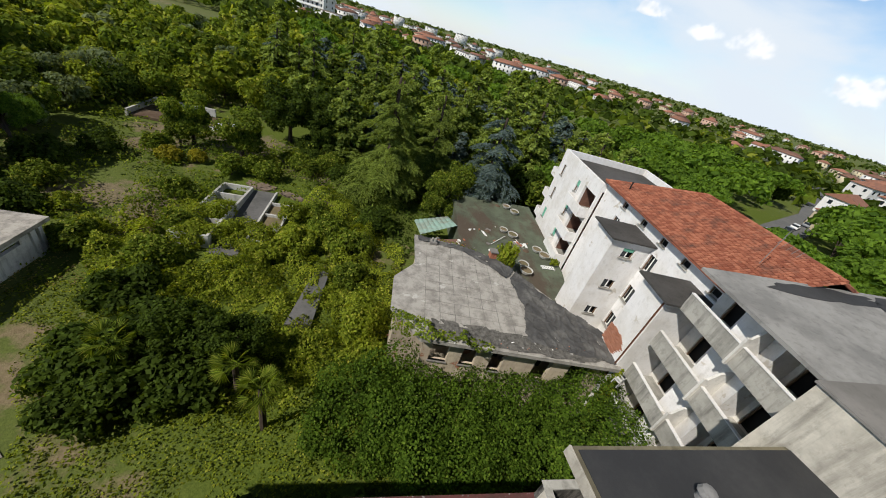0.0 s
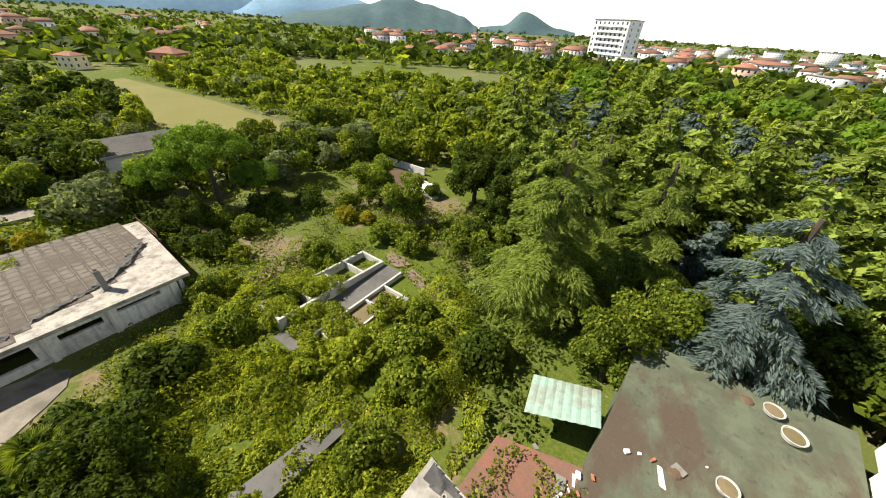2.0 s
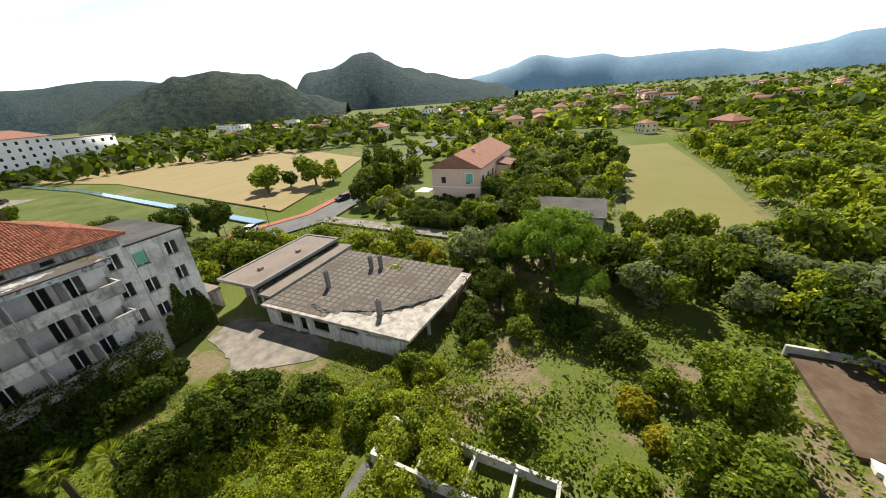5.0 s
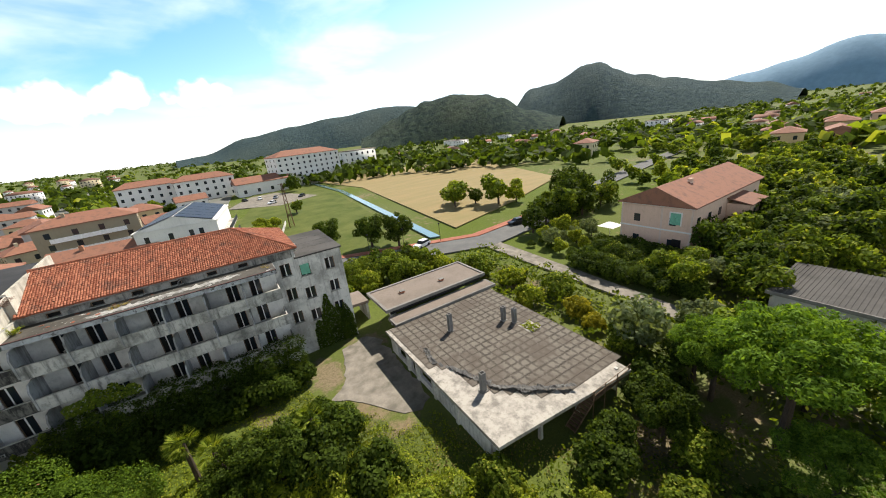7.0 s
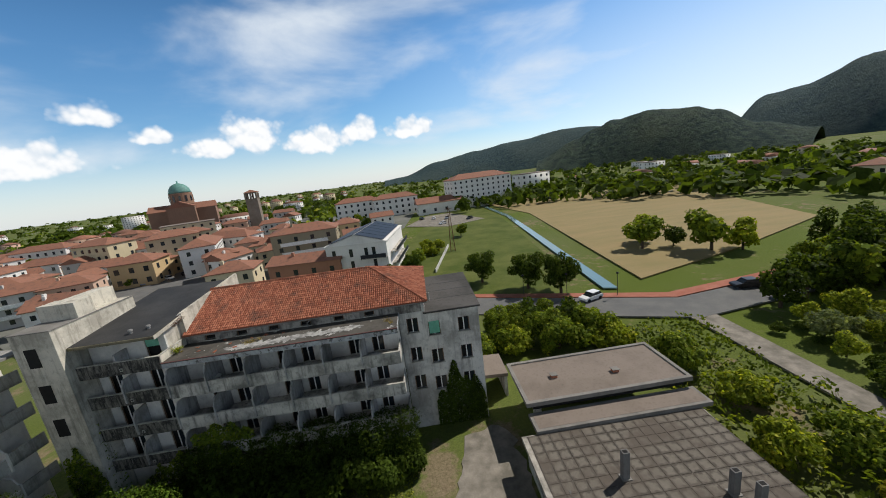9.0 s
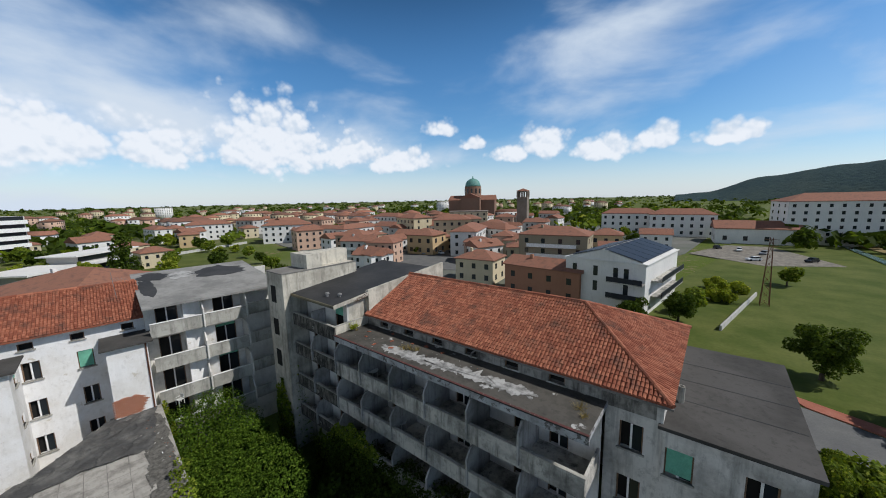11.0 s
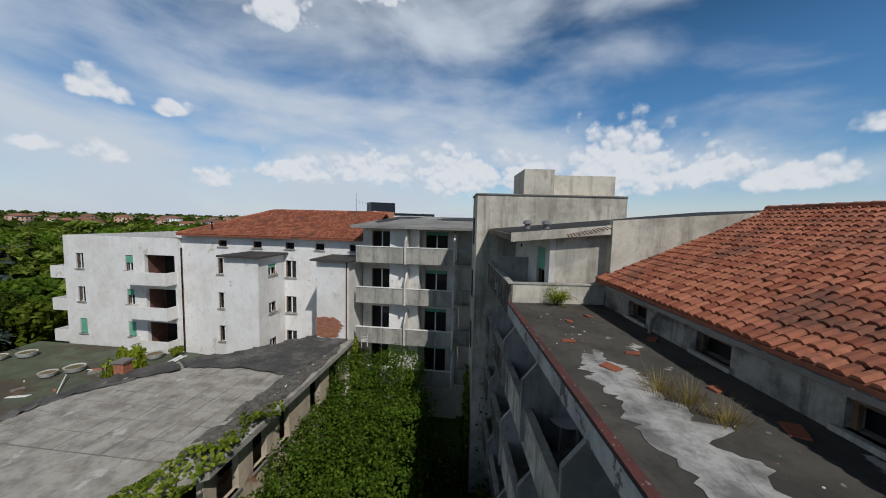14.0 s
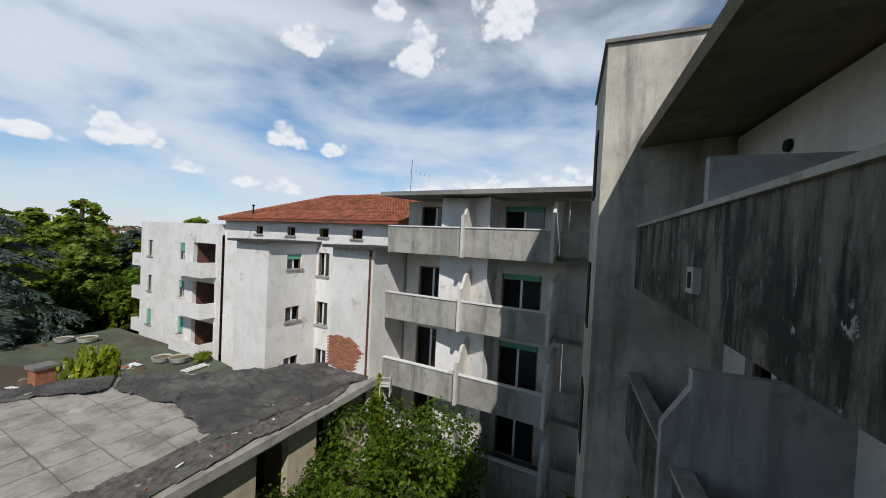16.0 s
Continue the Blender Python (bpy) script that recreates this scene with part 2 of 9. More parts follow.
M["roof_tile"] = tile_material("roof_tile", (0.215, 0.066, 0.038), (0.40, 0.155, 0.090), (0.12, 0.062, 0.046))
M["roof_tile_single"] = tile_material("single_roof_tile", (0.215, 0.066, 0.038), (0.40, 0.155, 0.090), (0.12, 0.062, 0.046), False)
M["far_tile"] = tile_material("far_roof_tile", (0.15, 0.085, 0.062), (0.35, 0.155, 0.098), (0.15, 0.085, 0.065))


def ground_material():
    n = Nodes("ground", 0.95, 0, 0.1)
    big, mid, fine = n.noise(0.05, 5), n.noise(0.45, 6, 0.62), n.noise(5.0, 5, 0.65)
    grass = n.mix(n.ramp(fine, 0.3, 0.7), (0.050, 0.076, 0.010), (0.125, 0.158, 0.025))
    grass = n.mix(n.ramp(n.noise(0.012, 4), 0.42, 0.62), grass, (0.12, 0.135, 0.05))
    dry = n.mix(n.ramp(fine, 0.3, 0.7), (0.15, 0.115, 0.065), (0.24, 0.19, 0.115))
    col = n.mix(n.ramp(n.math("ADD", n.math("MULTIPLY", big, 0.5), n.math("MULTIPLY", mid, 0.5)), 0.55, 0.62), grass, dry)
    worn = None
    for cx, cy, rx, ry, turn in DRY_PATCHES:
        off, spin, fit_ = n.add("ShaderNodeVectorMath", operation="SUBTRACT"), n.add("ShaderNodeVectorRotate", rotation_type="Z_AXIS"), n.add("ShaderNodeVectorMath", operation="MULTIPLY")
        n.put(n.add("ShaderNodeNewGeometry").outputs["Position"], off.inputs[0])
        off.inputs[1].default_value, fit_.inputs[1].default_value = (cx, cy, 0), (1 / rx, 1 / ry, 0)
        spin.inputs["Angle"].default_value = -radians(turn)
        n.put(off.outputs[0], spin.inputs["Vector"]), n.put(spin.outputs[0], fit_.inputs[0])
        far = n.add("ShaderNodeVectorMath", operation="LENGTH")
        n.put(fit_.outputs[0], far.inputs[0])
        worn = far.outputs["Value"] if worn is None else n.math("MINIMUM", worn, far.outputs["Value"])
    worn = n.math("ADD", worn, n.ramp(n.noise(0.8, 7, 0.7), 0.25, 0.75, -0.75, 0.75))
    col = n.mix(n.ramp(worn, 0.75, 1.25, 0.9, 0), col, n.mix(n.ramp(fine, 0.3, 0.7), (0.12, 0.095, 0.055), (0.25, 0.195, 0.13)))
    return n.shade(col, bump=n.noise(9, 5), strength=0.6, dist=0.08)


DRY_PATCHES = [(-21.6, 33.5, 2.4, 4.6, 10), (-27.5, 35.0, 4.0, 3.0, 30), (-6.0, 48.3, 4.2, 2.6, -20), (-22.0, 57.5, 2.6, 5.0, 20), (-15.0, 50.5, 2.6, 3.8, 35), (-36.0, 31.0, 3.2, 1.8, 0), (-19.5, 57.0, 5.0, 3.4, 25), (-22.6, 2.8, 2.0, 2.6, 0), (-16.8, 5.0, 1.6, 3.0, 0), (-30.5, 56.0, 4.6, 2.2, 10), (-30.0, 49.6, 3.0, 2.0, 0)]
M["ground"] = ground_material()


def two_tone(name, a, b, scale=0.3, rough=0.92, fine=6.0, bump=0.3, stretch=(1, 1, 1)):
    n = Nodes(name, rough, 0, 0.15)
    col = n.mix(n.ramp(n.noise(scale, 6, 0.6, stretch), 0.36, 0.66), a, b)
    col = n.mix(n.ramp(n.noise(fine, 4, 0.6), 0.3, 0.75, 0, 0.35), col, tuple(0.5 * v for v in a))
    return n.shade(col, bump=n.noise(fine * 2, 4), strength=bump, dist=0.03)


M["straw"] = two_tone("straw_field", (0.30, 0.225, 0.11), (0.24, 0.20, 0.09), 0.05, stretch=(1, 4, 1))
M["meadow"] = two_tone("meadow", (0.066, 0.092, 0.013), (0.125, 0.138, 0.034), 0.11, fine=1.6)
M["tower_stone"] = two_tone("tower_stone", (0.20, 0.165, 0.13), (0.27, 0.23, 0.19), 0.3)
M["yellow_meadow"] = two_tone("yellow_meadow", (0.17, 0.165, 0.05), (0.20, 0.18, 0.07), 0.06)
M["asphalt"] = two_tone("asphalt", (0.13, 0.13, 0.13), (0.17, 0.168, 0.16), 0.3)
M["pale_road"] = two_tone("pale_concrete_ground", (0.29, 0.26, 0.22), (0.14, 0.128, 0.105), 0.7)
M["brick_path"] = two_tone("red_brick_path", (0.33, 0.12, 0.08), (0.40, 0.17, 0.12), 0.5)
M["dry_earth"] = two_tone("dry_earth", (0.21, 0.16, 0.10), (0.12, 0.115, 0.05), 0.4)
def terrace_floor():
    """Worn green paint with brown leaf mould drifting over it."""
    n = Nodes("green_terrace_floor", 0.8, 0, 0.2)
    col = n.mix(n.ramp(n.noise(0.5, 6, 0.62), 0.40, 0.62), (0.115, 0.135, 0.092), (0.082, 0.090, 0.062))
    col = n.mix(n.ramp(n.noise(0.22, 7, 0.68, (1, 0.45, 1)), 0.50, 0.60, 0, 0.9), col, (0.085, 0.062, 0.046))
    col = n.mix(n.ramp(n.noise(1.8, 7, 0.72), 0.58, 0.66, 0, 0.7), col, (0.055, 0.048, 0.036))
    col = n.mix(n.ramp(n.noise(9, 5, 0.7), 0.60, 0.72, 0, 0.6), col, (0.17, 0.17, 0.14))
    return n.shade(col, bump=n.noise(14, 4), strength=0.3, dist=0.02)


M["terrace_green"] = terrace_floor()
# aerial haze is painted into these two hill colours as blue
M["far_hill"] = two_tone("haze_tinted_far_hill", (0.15, 0.26, 0.36), (0.18, 0.30, 0.41), 0.004, fine=0.03)
M["mid_hill"] = two_tone("haze_tinted_hill", (0.060, 0.105, 0.115), (0.085, 0.135, 0.14), 0.008, fine=0.05)
M["bark"] = two_tone("bark", (0.10, 0.075, 0.055), (0.055, 0.042, 0.032), 3.0, stretch=(3, 3, 0.5))
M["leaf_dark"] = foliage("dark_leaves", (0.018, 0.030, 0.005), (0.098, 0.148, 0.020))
M["leaf_mid"] = foliage("leaves", (0.036, 0.056, 0.008), (0.230, 0.310, 0.032), (0.36, 0.38, 0.06))
M["leaf_bright"] = foliage("bright_leaves", (0.075, 0.104, 0.011), (0.36, 0.43, 0.040), (0.46, 0.45, 0.07))
M["leaf_ivy"] = foliage("ivy_leaves", (0.030, 0.058, 0.008), (0.135, 0.225, 0.022), (0.19, 0.27, 0.035))
M["leaf_yellow"] = foliage("yellowing_leaves", (0.16, 0.16, 0.015), (0.42, 0.37, 0.035))
M["leaf_cedar"] = foliage("cedar_needles", (0.055, 0.085, 0.016), (0.37, 0.46, 0.095))
M["leaf_blue"] = foliage("blue_cedar_needles", (0.060, 0.095, 0.095), (0.22, 0.28, 0.27))
M["leaf_pine"] = foliage("pine_needles", (0.045, 0.090, 0.012), (0.20, 0.32, 0.036))
M["leaf_olive"] = foliage("grey_green_leaves", (0.075, 0.100, 0.045), (0.25, 0.30, 0.15))
M["dry_grass"] = foliage("dry_grass", (0.18, 0.14, 0.055), (0.40, 0.33, 0.17))


def glass_material(name, tint=(0.02, 0.025, 0.03)):
    n = Nodes(name, 0.08, 0, 0.6)
    return n.shade(tint)


M["window"] = glass_material("dark_window_glass")
M["water"] = glass_material("canal_water", (0.16, 0.25, 0.26))
M["solar"] = plain("solar_glass", (0.012, 0.015, 0.024), 0.45, 0.0, 0.2, 1.0)

M["ruin_plaster"] = weathered("ruined_plaster", (0.56, 0.47, 0.35), (0.38, 0.31, 0.24), 0.8, 0.8, 0.9, 0.4, (0.33, 0.145, 0.085))
M["ruin_white"] = weathered("chipped_white_plaster", (0.70, 0.68, 0.64), (0.36, 0.34, 0.30), 0.8, 1.2, 0.9, 0.5)
M["roof_slab"] = weathered("roof_slab_concrete", (0.40, 0.375, 0.335), (0.19, 0.176, 0.155), 0.8, 0.0, 0.92, 1.1, (0.50, 0.48, 0.44))
M["pale_concrete"] = weathered("pale_concrete", (0.55, 0.54, 0.50), (0.32, 0.31, 0.28), 0.6, 0.8, 0.9, 0.6)
M["slab_dark"] = weathered("dark_slab_concrete", (0.14, 0.135, 0.13), (0.085, 0.085, 0.08), 0.8, 0.0, 0.9, 0.4)
M["brown_roof"] = weathered("brown_roofing", (0.22, 0.18, 0.15), (0.16, 0.13, 0.105), 0.7, 0.0, 0.92, 0.3)
M["torn_felt"] = weathered("torn_black_felt", (0.068, 0.066, 0.064), (0.165, 0.158, 0.145), 0.8, 0.0, 0.8, 0.7)
M["gravel_moss"] = weathered("mossy_gravel", (0.15, 0.14, 0.125), (0.055, 0.053, 0.045), 0.9, 0.0, 0.95, 4.5, (0.33, 0.315, 0.29))
M["green_sheet"] = weathered("green_sheet", (0.26, 0.38, 0.32), (0.22, 0.16, 0.12), 0.7, 0.0, 0.6, 0.6)
M["grey_flue"] = weathered("grey_flue", (0.22, 0.215, 0.205), (0.13, 0.125, 0.12), 0.7, 1.0)
M["rust_floor"] = weathered("rusty_floor", (0.20, 0.105, 0.06), (0.10, 0.075, 0.06), 0.8, 0.0)
M["white_stone"] = weathered("white_stone", (0.78, 0.77, 0.74), (0.58, 0.56, 0.52), 0.5, 0.0)


def paver_material():
    n = Nodes("annexe_paver", 0.92, 0, 0.2)
    col = n.mix(n.rand(), (0.062, 0.053, 0.044), (0.098, 0.084, 0.070))
    xyz = n.add("ShaderNodeSeparateXYZ")
    n.put(n.where((1, 1, 1), False), xyz.inputs[0])
    reach = n.math("MAXIMUM", n.math("ABSOLUTE", xyz.outputs[0], 0), n.math("ABSOLUTE", xyz.outputs[1], 0))
    middle = n.ramp(n.math("ADD", reach, n.ramp(n.noise(3.0, 4), 0.3, 0.7, -0.12, 0.12)), 0.24, 0.40, 0.85, 0)
    col = n.mix(middle, col, (0.185, 0.164, 0.136))
    col = n.mix(n.ramp(n.noise(0.30, 6, 0.62), 0.44, 0.62, 0, 0.9), col, (0.098, 0.080, 0.065))
    col = n.mix(n.ramp(n.noise(12, 4), 0.4, 0.8, 0, 0.4), col, (0.09, 0.08, 0.065))
    return n.shade(col, bump=n.noise(30, 3), strength=0.2)


M["paver"] = paver_material()
M["copper"] = weathered("green_copper", (0.14, 0.30, 0.26), (0.09, 0.20, 0.18), 0.6, 1.0, 0.6)
M["car_white"] = plain("white_car_paint", (0.75, 0.75, 0.75), 0.25, 0.0, 0.03)
M["car_dark"] = plain("dark_car_paint", (0.02, 0.02, 0.022), 0.3, 0.0, 0.1)
M["car_grey"] = plain("grey_car_paint", (0.25, 0.26, 0.28), 0.3, 0.2, 0.1)
M["tyre"] = plain("black_rubber", (0.015, 0.015, 0.015), 0.85)



def streaky():
    """Concrete black with algae, in upright runs, with pale lime showing through."""
    n = Nodes("streaked_concrete", 0.85, 0, 0.25)
    runs = n.ramp(n.noise(6.0, 9, 0.72, (1, 1, 0.14)), 0.42, 0.60)
    col = n.mix(runs, (0.165, 0.155, 0.135), (0.020, 0.019, 0.018))
    col = n.mix(n.ramp(n.noise(1.1, 8, 0.7), 0.48, 0.60), col, (0.032, 0.031, 0.029))
    col = n.mix(n.ramp(n.noise(16.0, 9, 0.75, (1, 1, 0.22)), 0.58, 0.66), col, (0.24, 0.23, 0.21))
    col = n.mix(n.ramp(n.noise(5.0, 9, 0.75, (1, 1, 0.6)), 0.64, 0.67), col, (0.36, 0.35, 0.32))
    return n.shade(col, bump=n.noise(22, 6, 0.7), strength=0.5, dist=0.012)


M["streaked_concrete"] = streaky()
M["tower_concrete"] = weathered("tower_concrete", (0.60, 0.555, 0.465), (0.27, 0.245, 0.20), 0.75, 1.2, 0.9, 0.5)
M["bare_screed"] = weathered("bare_screed", (0.42, 0.41, 0.39), (0.13, 0.127, 0.12), 0.95, 0.0, 0.9, 1.6)
M["white_screed"] = weathered("white_screed", (0.42, 0.385, 0.335), (0.17, 0.155, 0.135), 0.9, 0.0, 0.9, 0.9)
M["old_plastic"] = plain("old_white_plastic", (0.55, 0.54, 0.50), 0.5, 0, 0.15)


def brick_face():
    n = Nodes("bare_brick", 0.9, 0, 0.15)
    col = n.mix(n.rand(), (0.30, 0.11, 0.06), (0.46, 0.20, 0.12))
    return n.shade(n.mix(n.ramp(n.noise(20, 4), 0.4, 0.8, 0, 0.5), col, (0.30, 0.24, 0.19)), bump=n.noise(50, 3), strength=0.3)


M["brick_face"] = brick_face()

M["rubble"] = two_tone("pinkish_rubble", (0.24, 0.18, 0.14), (0.15, 0.115, 0.085), 0.9, fine=9.0, bump=0.8)
M["town_ground"] = two_tone("town_streets", (0.20, 0.195, 0.18), (0.13, 0.14, 0.11), 0.04, fine=0.6)


def flaking(name, paint, bare, dirt, scale, amount):
    """Old paint coming off in small flakes."""
    n = Nodes(name, 0.8, 0, 0.2)
    col = n.mix(n.ramp(n.noise(1.3, 6, 0.65), 0.40, 0.66), paint, dirt)
    chips = n.ramp(n.noise(scale, 7, 0.66), amount, amount + 0.03)
    return n.shade(n.mix(chips, col, bare), bump=chips, strength=0.4, dist=0.006)


M["red_edge"] = flaking("flaking_red_paint", (0.115, 0.042, 0.038), (0.21, 0.175, 0.16), (0.055, 0.034, 0.030), 9.0, 0.60)
M["divider_plaster"] = weathered("divider_plaster", (0.44, 0.43, 0.415), (0.20, 0.19, 0.175), 0.9, 1.0)
# stains, plus a base colour lowered to deepen the shade under the slab
M["soffit"] = weathered("stained_shade_soffit", (0.20, 0.175, 0.115), (0.085, 0.074, 0.050), 0.9, 0.0, 0.9, 0.5)


def hill_material(name, haze_tint):
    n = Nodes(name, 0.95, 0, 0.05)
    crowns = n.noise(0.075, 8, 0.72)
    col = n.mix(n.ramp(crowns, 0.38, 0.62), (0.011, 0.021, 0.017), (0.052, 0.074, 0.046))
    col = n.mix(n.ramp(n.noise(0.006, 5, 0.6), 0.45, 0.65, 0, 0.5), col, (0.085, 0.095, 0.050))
    # bluish tint for distance haze, mixed into the wood's own colour
    col = n.mix(haze_tint, col, (0.062, 0.100, 0.130))
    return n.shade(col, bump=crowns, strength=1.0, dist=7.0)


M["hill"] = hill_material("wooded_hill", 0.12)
M["hill_beyond"] = hill_material("haze_tinted_wooded_hill", 0.42)
M["church_brick"] = weathered("church_brick", (0.27, 0.165, 0.115), (0.20, 0.13, 0.095), 0.5, 0.5, 0.9, 0.1)
M["pale_roof"] = weathered("pale_roof_felt", (0.30, 0.29, 0.27), (0.17, 0.165, 0.155), 0.8, 0.0, 0.9, 0.4)
M["peeling_edge"] = flaking("peeling_edge", (0.44, 0.45, 0.455), (0.13, 0.125, 0.12), (0.24, 0.235, 0.23), 2.4, 0.55)
M["terrace_tiles"] = two_tone("worn_red_tiles", (0.25, 0.115, 0.08), (0.17, 0.11, 0.085), 0.6, fine=7.0)
M["leaf_litter"] = two_tone("brown_leaf_litter", (0.10, 0.065, 0.045), (0.15, 0.11, 0.075), 0.8, fine=9.0, bump=0.6)
M["attic_plaster"] = weathered("attic_plaster", (0.34, 0.32, 0.285), (0.07, 0.065, 0.058), 1.0, 1.4, 0.9, 0.9)
M["loggia_brown"] = plain("brown_render", (0.15, 0.075, 0.052), 0.85, 0.0, 0.25, 2.0)

# ---- building blocks ----
def box(bm, x0, y0, z0, x1, y1, z1):
    v = [bm.verts.new(p) for p in ((x0, y0, z0), (x1, y0, z0), (x1, y1, z0), (x0, y1, z0), (x0, y0, z1), (x1, y0, z1), (x1, y1, z1), (x0, y1, z1))]
    for f in ((3, 2, 1, 0), (4, 5, 6, 7), (0, 1, 5, 4), (1, 2, 6, 5), (2, 3, 7, 6), (3, 0, 4, 7)):
        bm.faces.new([v[k] for k in f])
    return v


def prism(bm, outline, z0, z1):
    """A block with any outline (counter-clockwise), from z0 to z1; z may be given per corner."""
    z0 = z0 if isinstance(z0, (list, tuple)) else [z0] * len(outline)
    z1 = z1 if isinstance(z1, (list, tuple)) else [z1] * len(outline)
    lo = [bm.verts.new((x, y, z)) for (x, y), z in zip(outline, z0)]
    hi = [bm.verts.new((x, y, z)) for (x, y), z in zip(outline, z1)]
    bm.faces.new(lo[::-1]), bm.faces.new(hi)
    for k in range(len(lo)):
        j = (k + 1) % len(lo)
        bm.faces.new((lo[k], lo[j], hi[j], hi[k]))


def tube(bm, a, b, r0, r1=None, sides=8):
    a, b = Vector(a), Vector(b)
    r1 = r0 if r1 is None else r1
    d = (b - a).normalized()
    u = d.orthogonal().normalized()
    w = d.cross(u)
    ring = [[bm.verts.new(p + r * (math.cos(t) * u + math.sin(t) * w)) for t in (2 * math.pi * k / sides for k in range(sides))] for p, r in ((a, r0), (b, r1))]
    for k in range(sides):
        j = (k + 1) % sides
        bm.faces.new((ring[0][k], ring[0][j], ring[1][j], ring[1][k]))
    bm.faces.new(ring[0][::-1]), bm.faces.new(ring[1])


def lathe(bm, profile, sides=20, at=(0, 0, 0)):
    """profile: (radius, z) from outside bottom to inside."""
    rings = [[bm.verts.new((at[0] + r * math.cos(2 * math.pi * k / sides), at[1] + r * math.sin(2 * math.pi * k / sides), at[2] + z)) for k in range(sides)] for r, z in profile]
    for a, b in zip(rings, rings[1:]):
        for k in range(sides):
            j = (k + 1) % sides
            bm.faces.new((a[k], a[j], b[j], b[k]))
    bm.faces.new(rings[0][::-1]), bm.faces.new(rings[-1])


def mesh_of(name, bm, material):
    me = bpy.data.meshes.new(name)
    bm.to_mesh(me)
    bm.free()
    me.materials.append(material)
    return me


def part(name, bm, material, parent=None, label="", kind="", smooth=False):
    me = mesh_of(name, bm, material)
    if smooth:
        me.polygons.foreach_set("use_smooth", [True] * len(me.polygons))
    ob = new(name, me)
    if parent is not None:
        ob.parent = parent
    return tagged(ob, label, "", "", kind)


def piece(name, mesh, m, parent):
    """One more object on a mesh that others share."""
    ob = new(name, mesh)
    ob.parent = parent
    ob.matrix_basis = m
    return ob


def thing(name, label, category, at=(0, 0, 0), group="", kind=""):
    ob = new(name)
    ob.empty_display_size = 0.2
    ob.location = at
    return tagged(ob, label, category, group, kind)


def single(name, bm, material, label, category, kind="", group="", smooth=False):
    return tagged(part(name, bm, material, smooth=smooth), label, category, group, kind)


def boxes(*rows):
    bm = bmesh.new()
    for r in rows:
        box(bm, *r)
    return bm


def join_far(name, rows, label, category):
    """Many far things of (mesh, pose) as one object of kind stuff."""
    co, loops, starts, mats, slots, n0, l0 = [], [], [], [], [], 0, 0
    cache = {}
    for me, m in rows:
        if me.name not in cache:
            v = np.empty(len(me.vertices) * 3, np.float32)
            me.vertices.foreach_get("co", v)
            li = np.empty(len(me.loops), np.int32)
            me.loops.foreach_get("vertex_index", li)
            st = np.empty(len(me.polygons), np.int32)
            me.polygons.foreach_get("loop_start", st)
            cache[me.name] = (v.reshape(-1, 3), li, st)
        v, li, st = cache[me.name]
        mat = me.materials[0]
        if mat not in slots:
            slots.append(mat)
        A = np.array(m)
        co.append(v @ A[:3, :3].T + A[:3, 3])
        loops.append(li + n0), starts.append(st + l0), mats.append(np.full(len(st), slots.index(mat), np.int32))
        n0, l0 = n0 + len(v), l0 + len(li)
    co, loops, starts, mats = (np.concatenate(q) for q in (co, loops, starts, mats))
    me = bpy.data.meshes.new(name)
    me.vertices.add(len(co)), me.vertices.foreach_set("co", co.ravel().astype(np.float32))
    me.loops.add(len(loops)), me.loops.foreach_set("vertex_index", loops.astype(np.int32))
    me.polygons.add(len(starts)), me.polygons.foreach_set("loop_start", starts.astype(np.int32))
    for mat in slots:
        me.materials.append(mat)
    me.polygons.foreach_set("material_index", mats)
    me.update(calc_edges=True)
    return tagged(new(name, me), label, category, "", "stuff")

# ---- ground, roads, fields, hills ----
G = 0.5


def sheet(name, outline, z, material, label, category, kind="structure", rim=0.0):
    bm = bmesh.new()
    prism(bm, outline, z - 0.25, z)
    return single(name, bm, material, label, category, kind)


bm = bmesh.new()
radii = [0, 30, 60, 100, 150, 220, 320, 480, 700, 1000, 1500, 2200, 3300, 4700]
rings = []
for r in radii:
    rings.append([bm.verts.new((r * math.cos(2 * math.pi * k / 72), r * math.sin(2 * math.pi * k / 72), G + (0 if r < 60 else 0.3 * noise.noise((r * math.cos(2 * math.pi * k / 72) / 90, r * math.sin(2 * math.pi * k / 72) / 90, 3))) - (0.3 if r >= 60 else 0))) for k in range(72 if r else 1)])
for a, b in zip(rings, rings[1:]):
    for k in range(72):
        j = (k + 1) % 72
        bm.faces.new((a[0], b[k], b[j]) if len(a) == 1 else (a[k], b[k], b[j], a[j]))
single("ground", bm, M["ground"], "overgrown grassy ground with dry patches", "ground", "structure")

sheet("straw_field", [(-61, -32), (-75, -140), (-62, -250), (-185, -180), (-135, -60), (-92, -42)], G + 0.06, M["straw"], "harvested straw-coloured field beyond the canal", "field")
sheet("green_field", [(-2, -40), (-40, -26), (-52, -60), (-61, -150), (-60, -250), (-30, -260), (-22, -150), (-8, -75)], G + 0.05, M["meadow"], "mown green meadow beside the canal", "field")
sheet("yellow_field", [(-64.2, 46.4), (-161, 49.3), (-168, 64.7), (-110, 69), (-64.8, 67.8)], G + 0.06, M["yellow_meadow"], "yellowing hay meadow between trees", "field")
sheet("far_meadow", [(-330, 90), (-330, 190), (-520, 230), (-520, 60)], G + 0.05, M["meadow"], "distant green meadow", "field")
sheet("east_meadow", [(60, -12), (150, -46), (198, -66), (180, -22), (150, 6), (95, 30)], G + 0.05, M["meadow"], "mown green lawn with a low wall", "field")
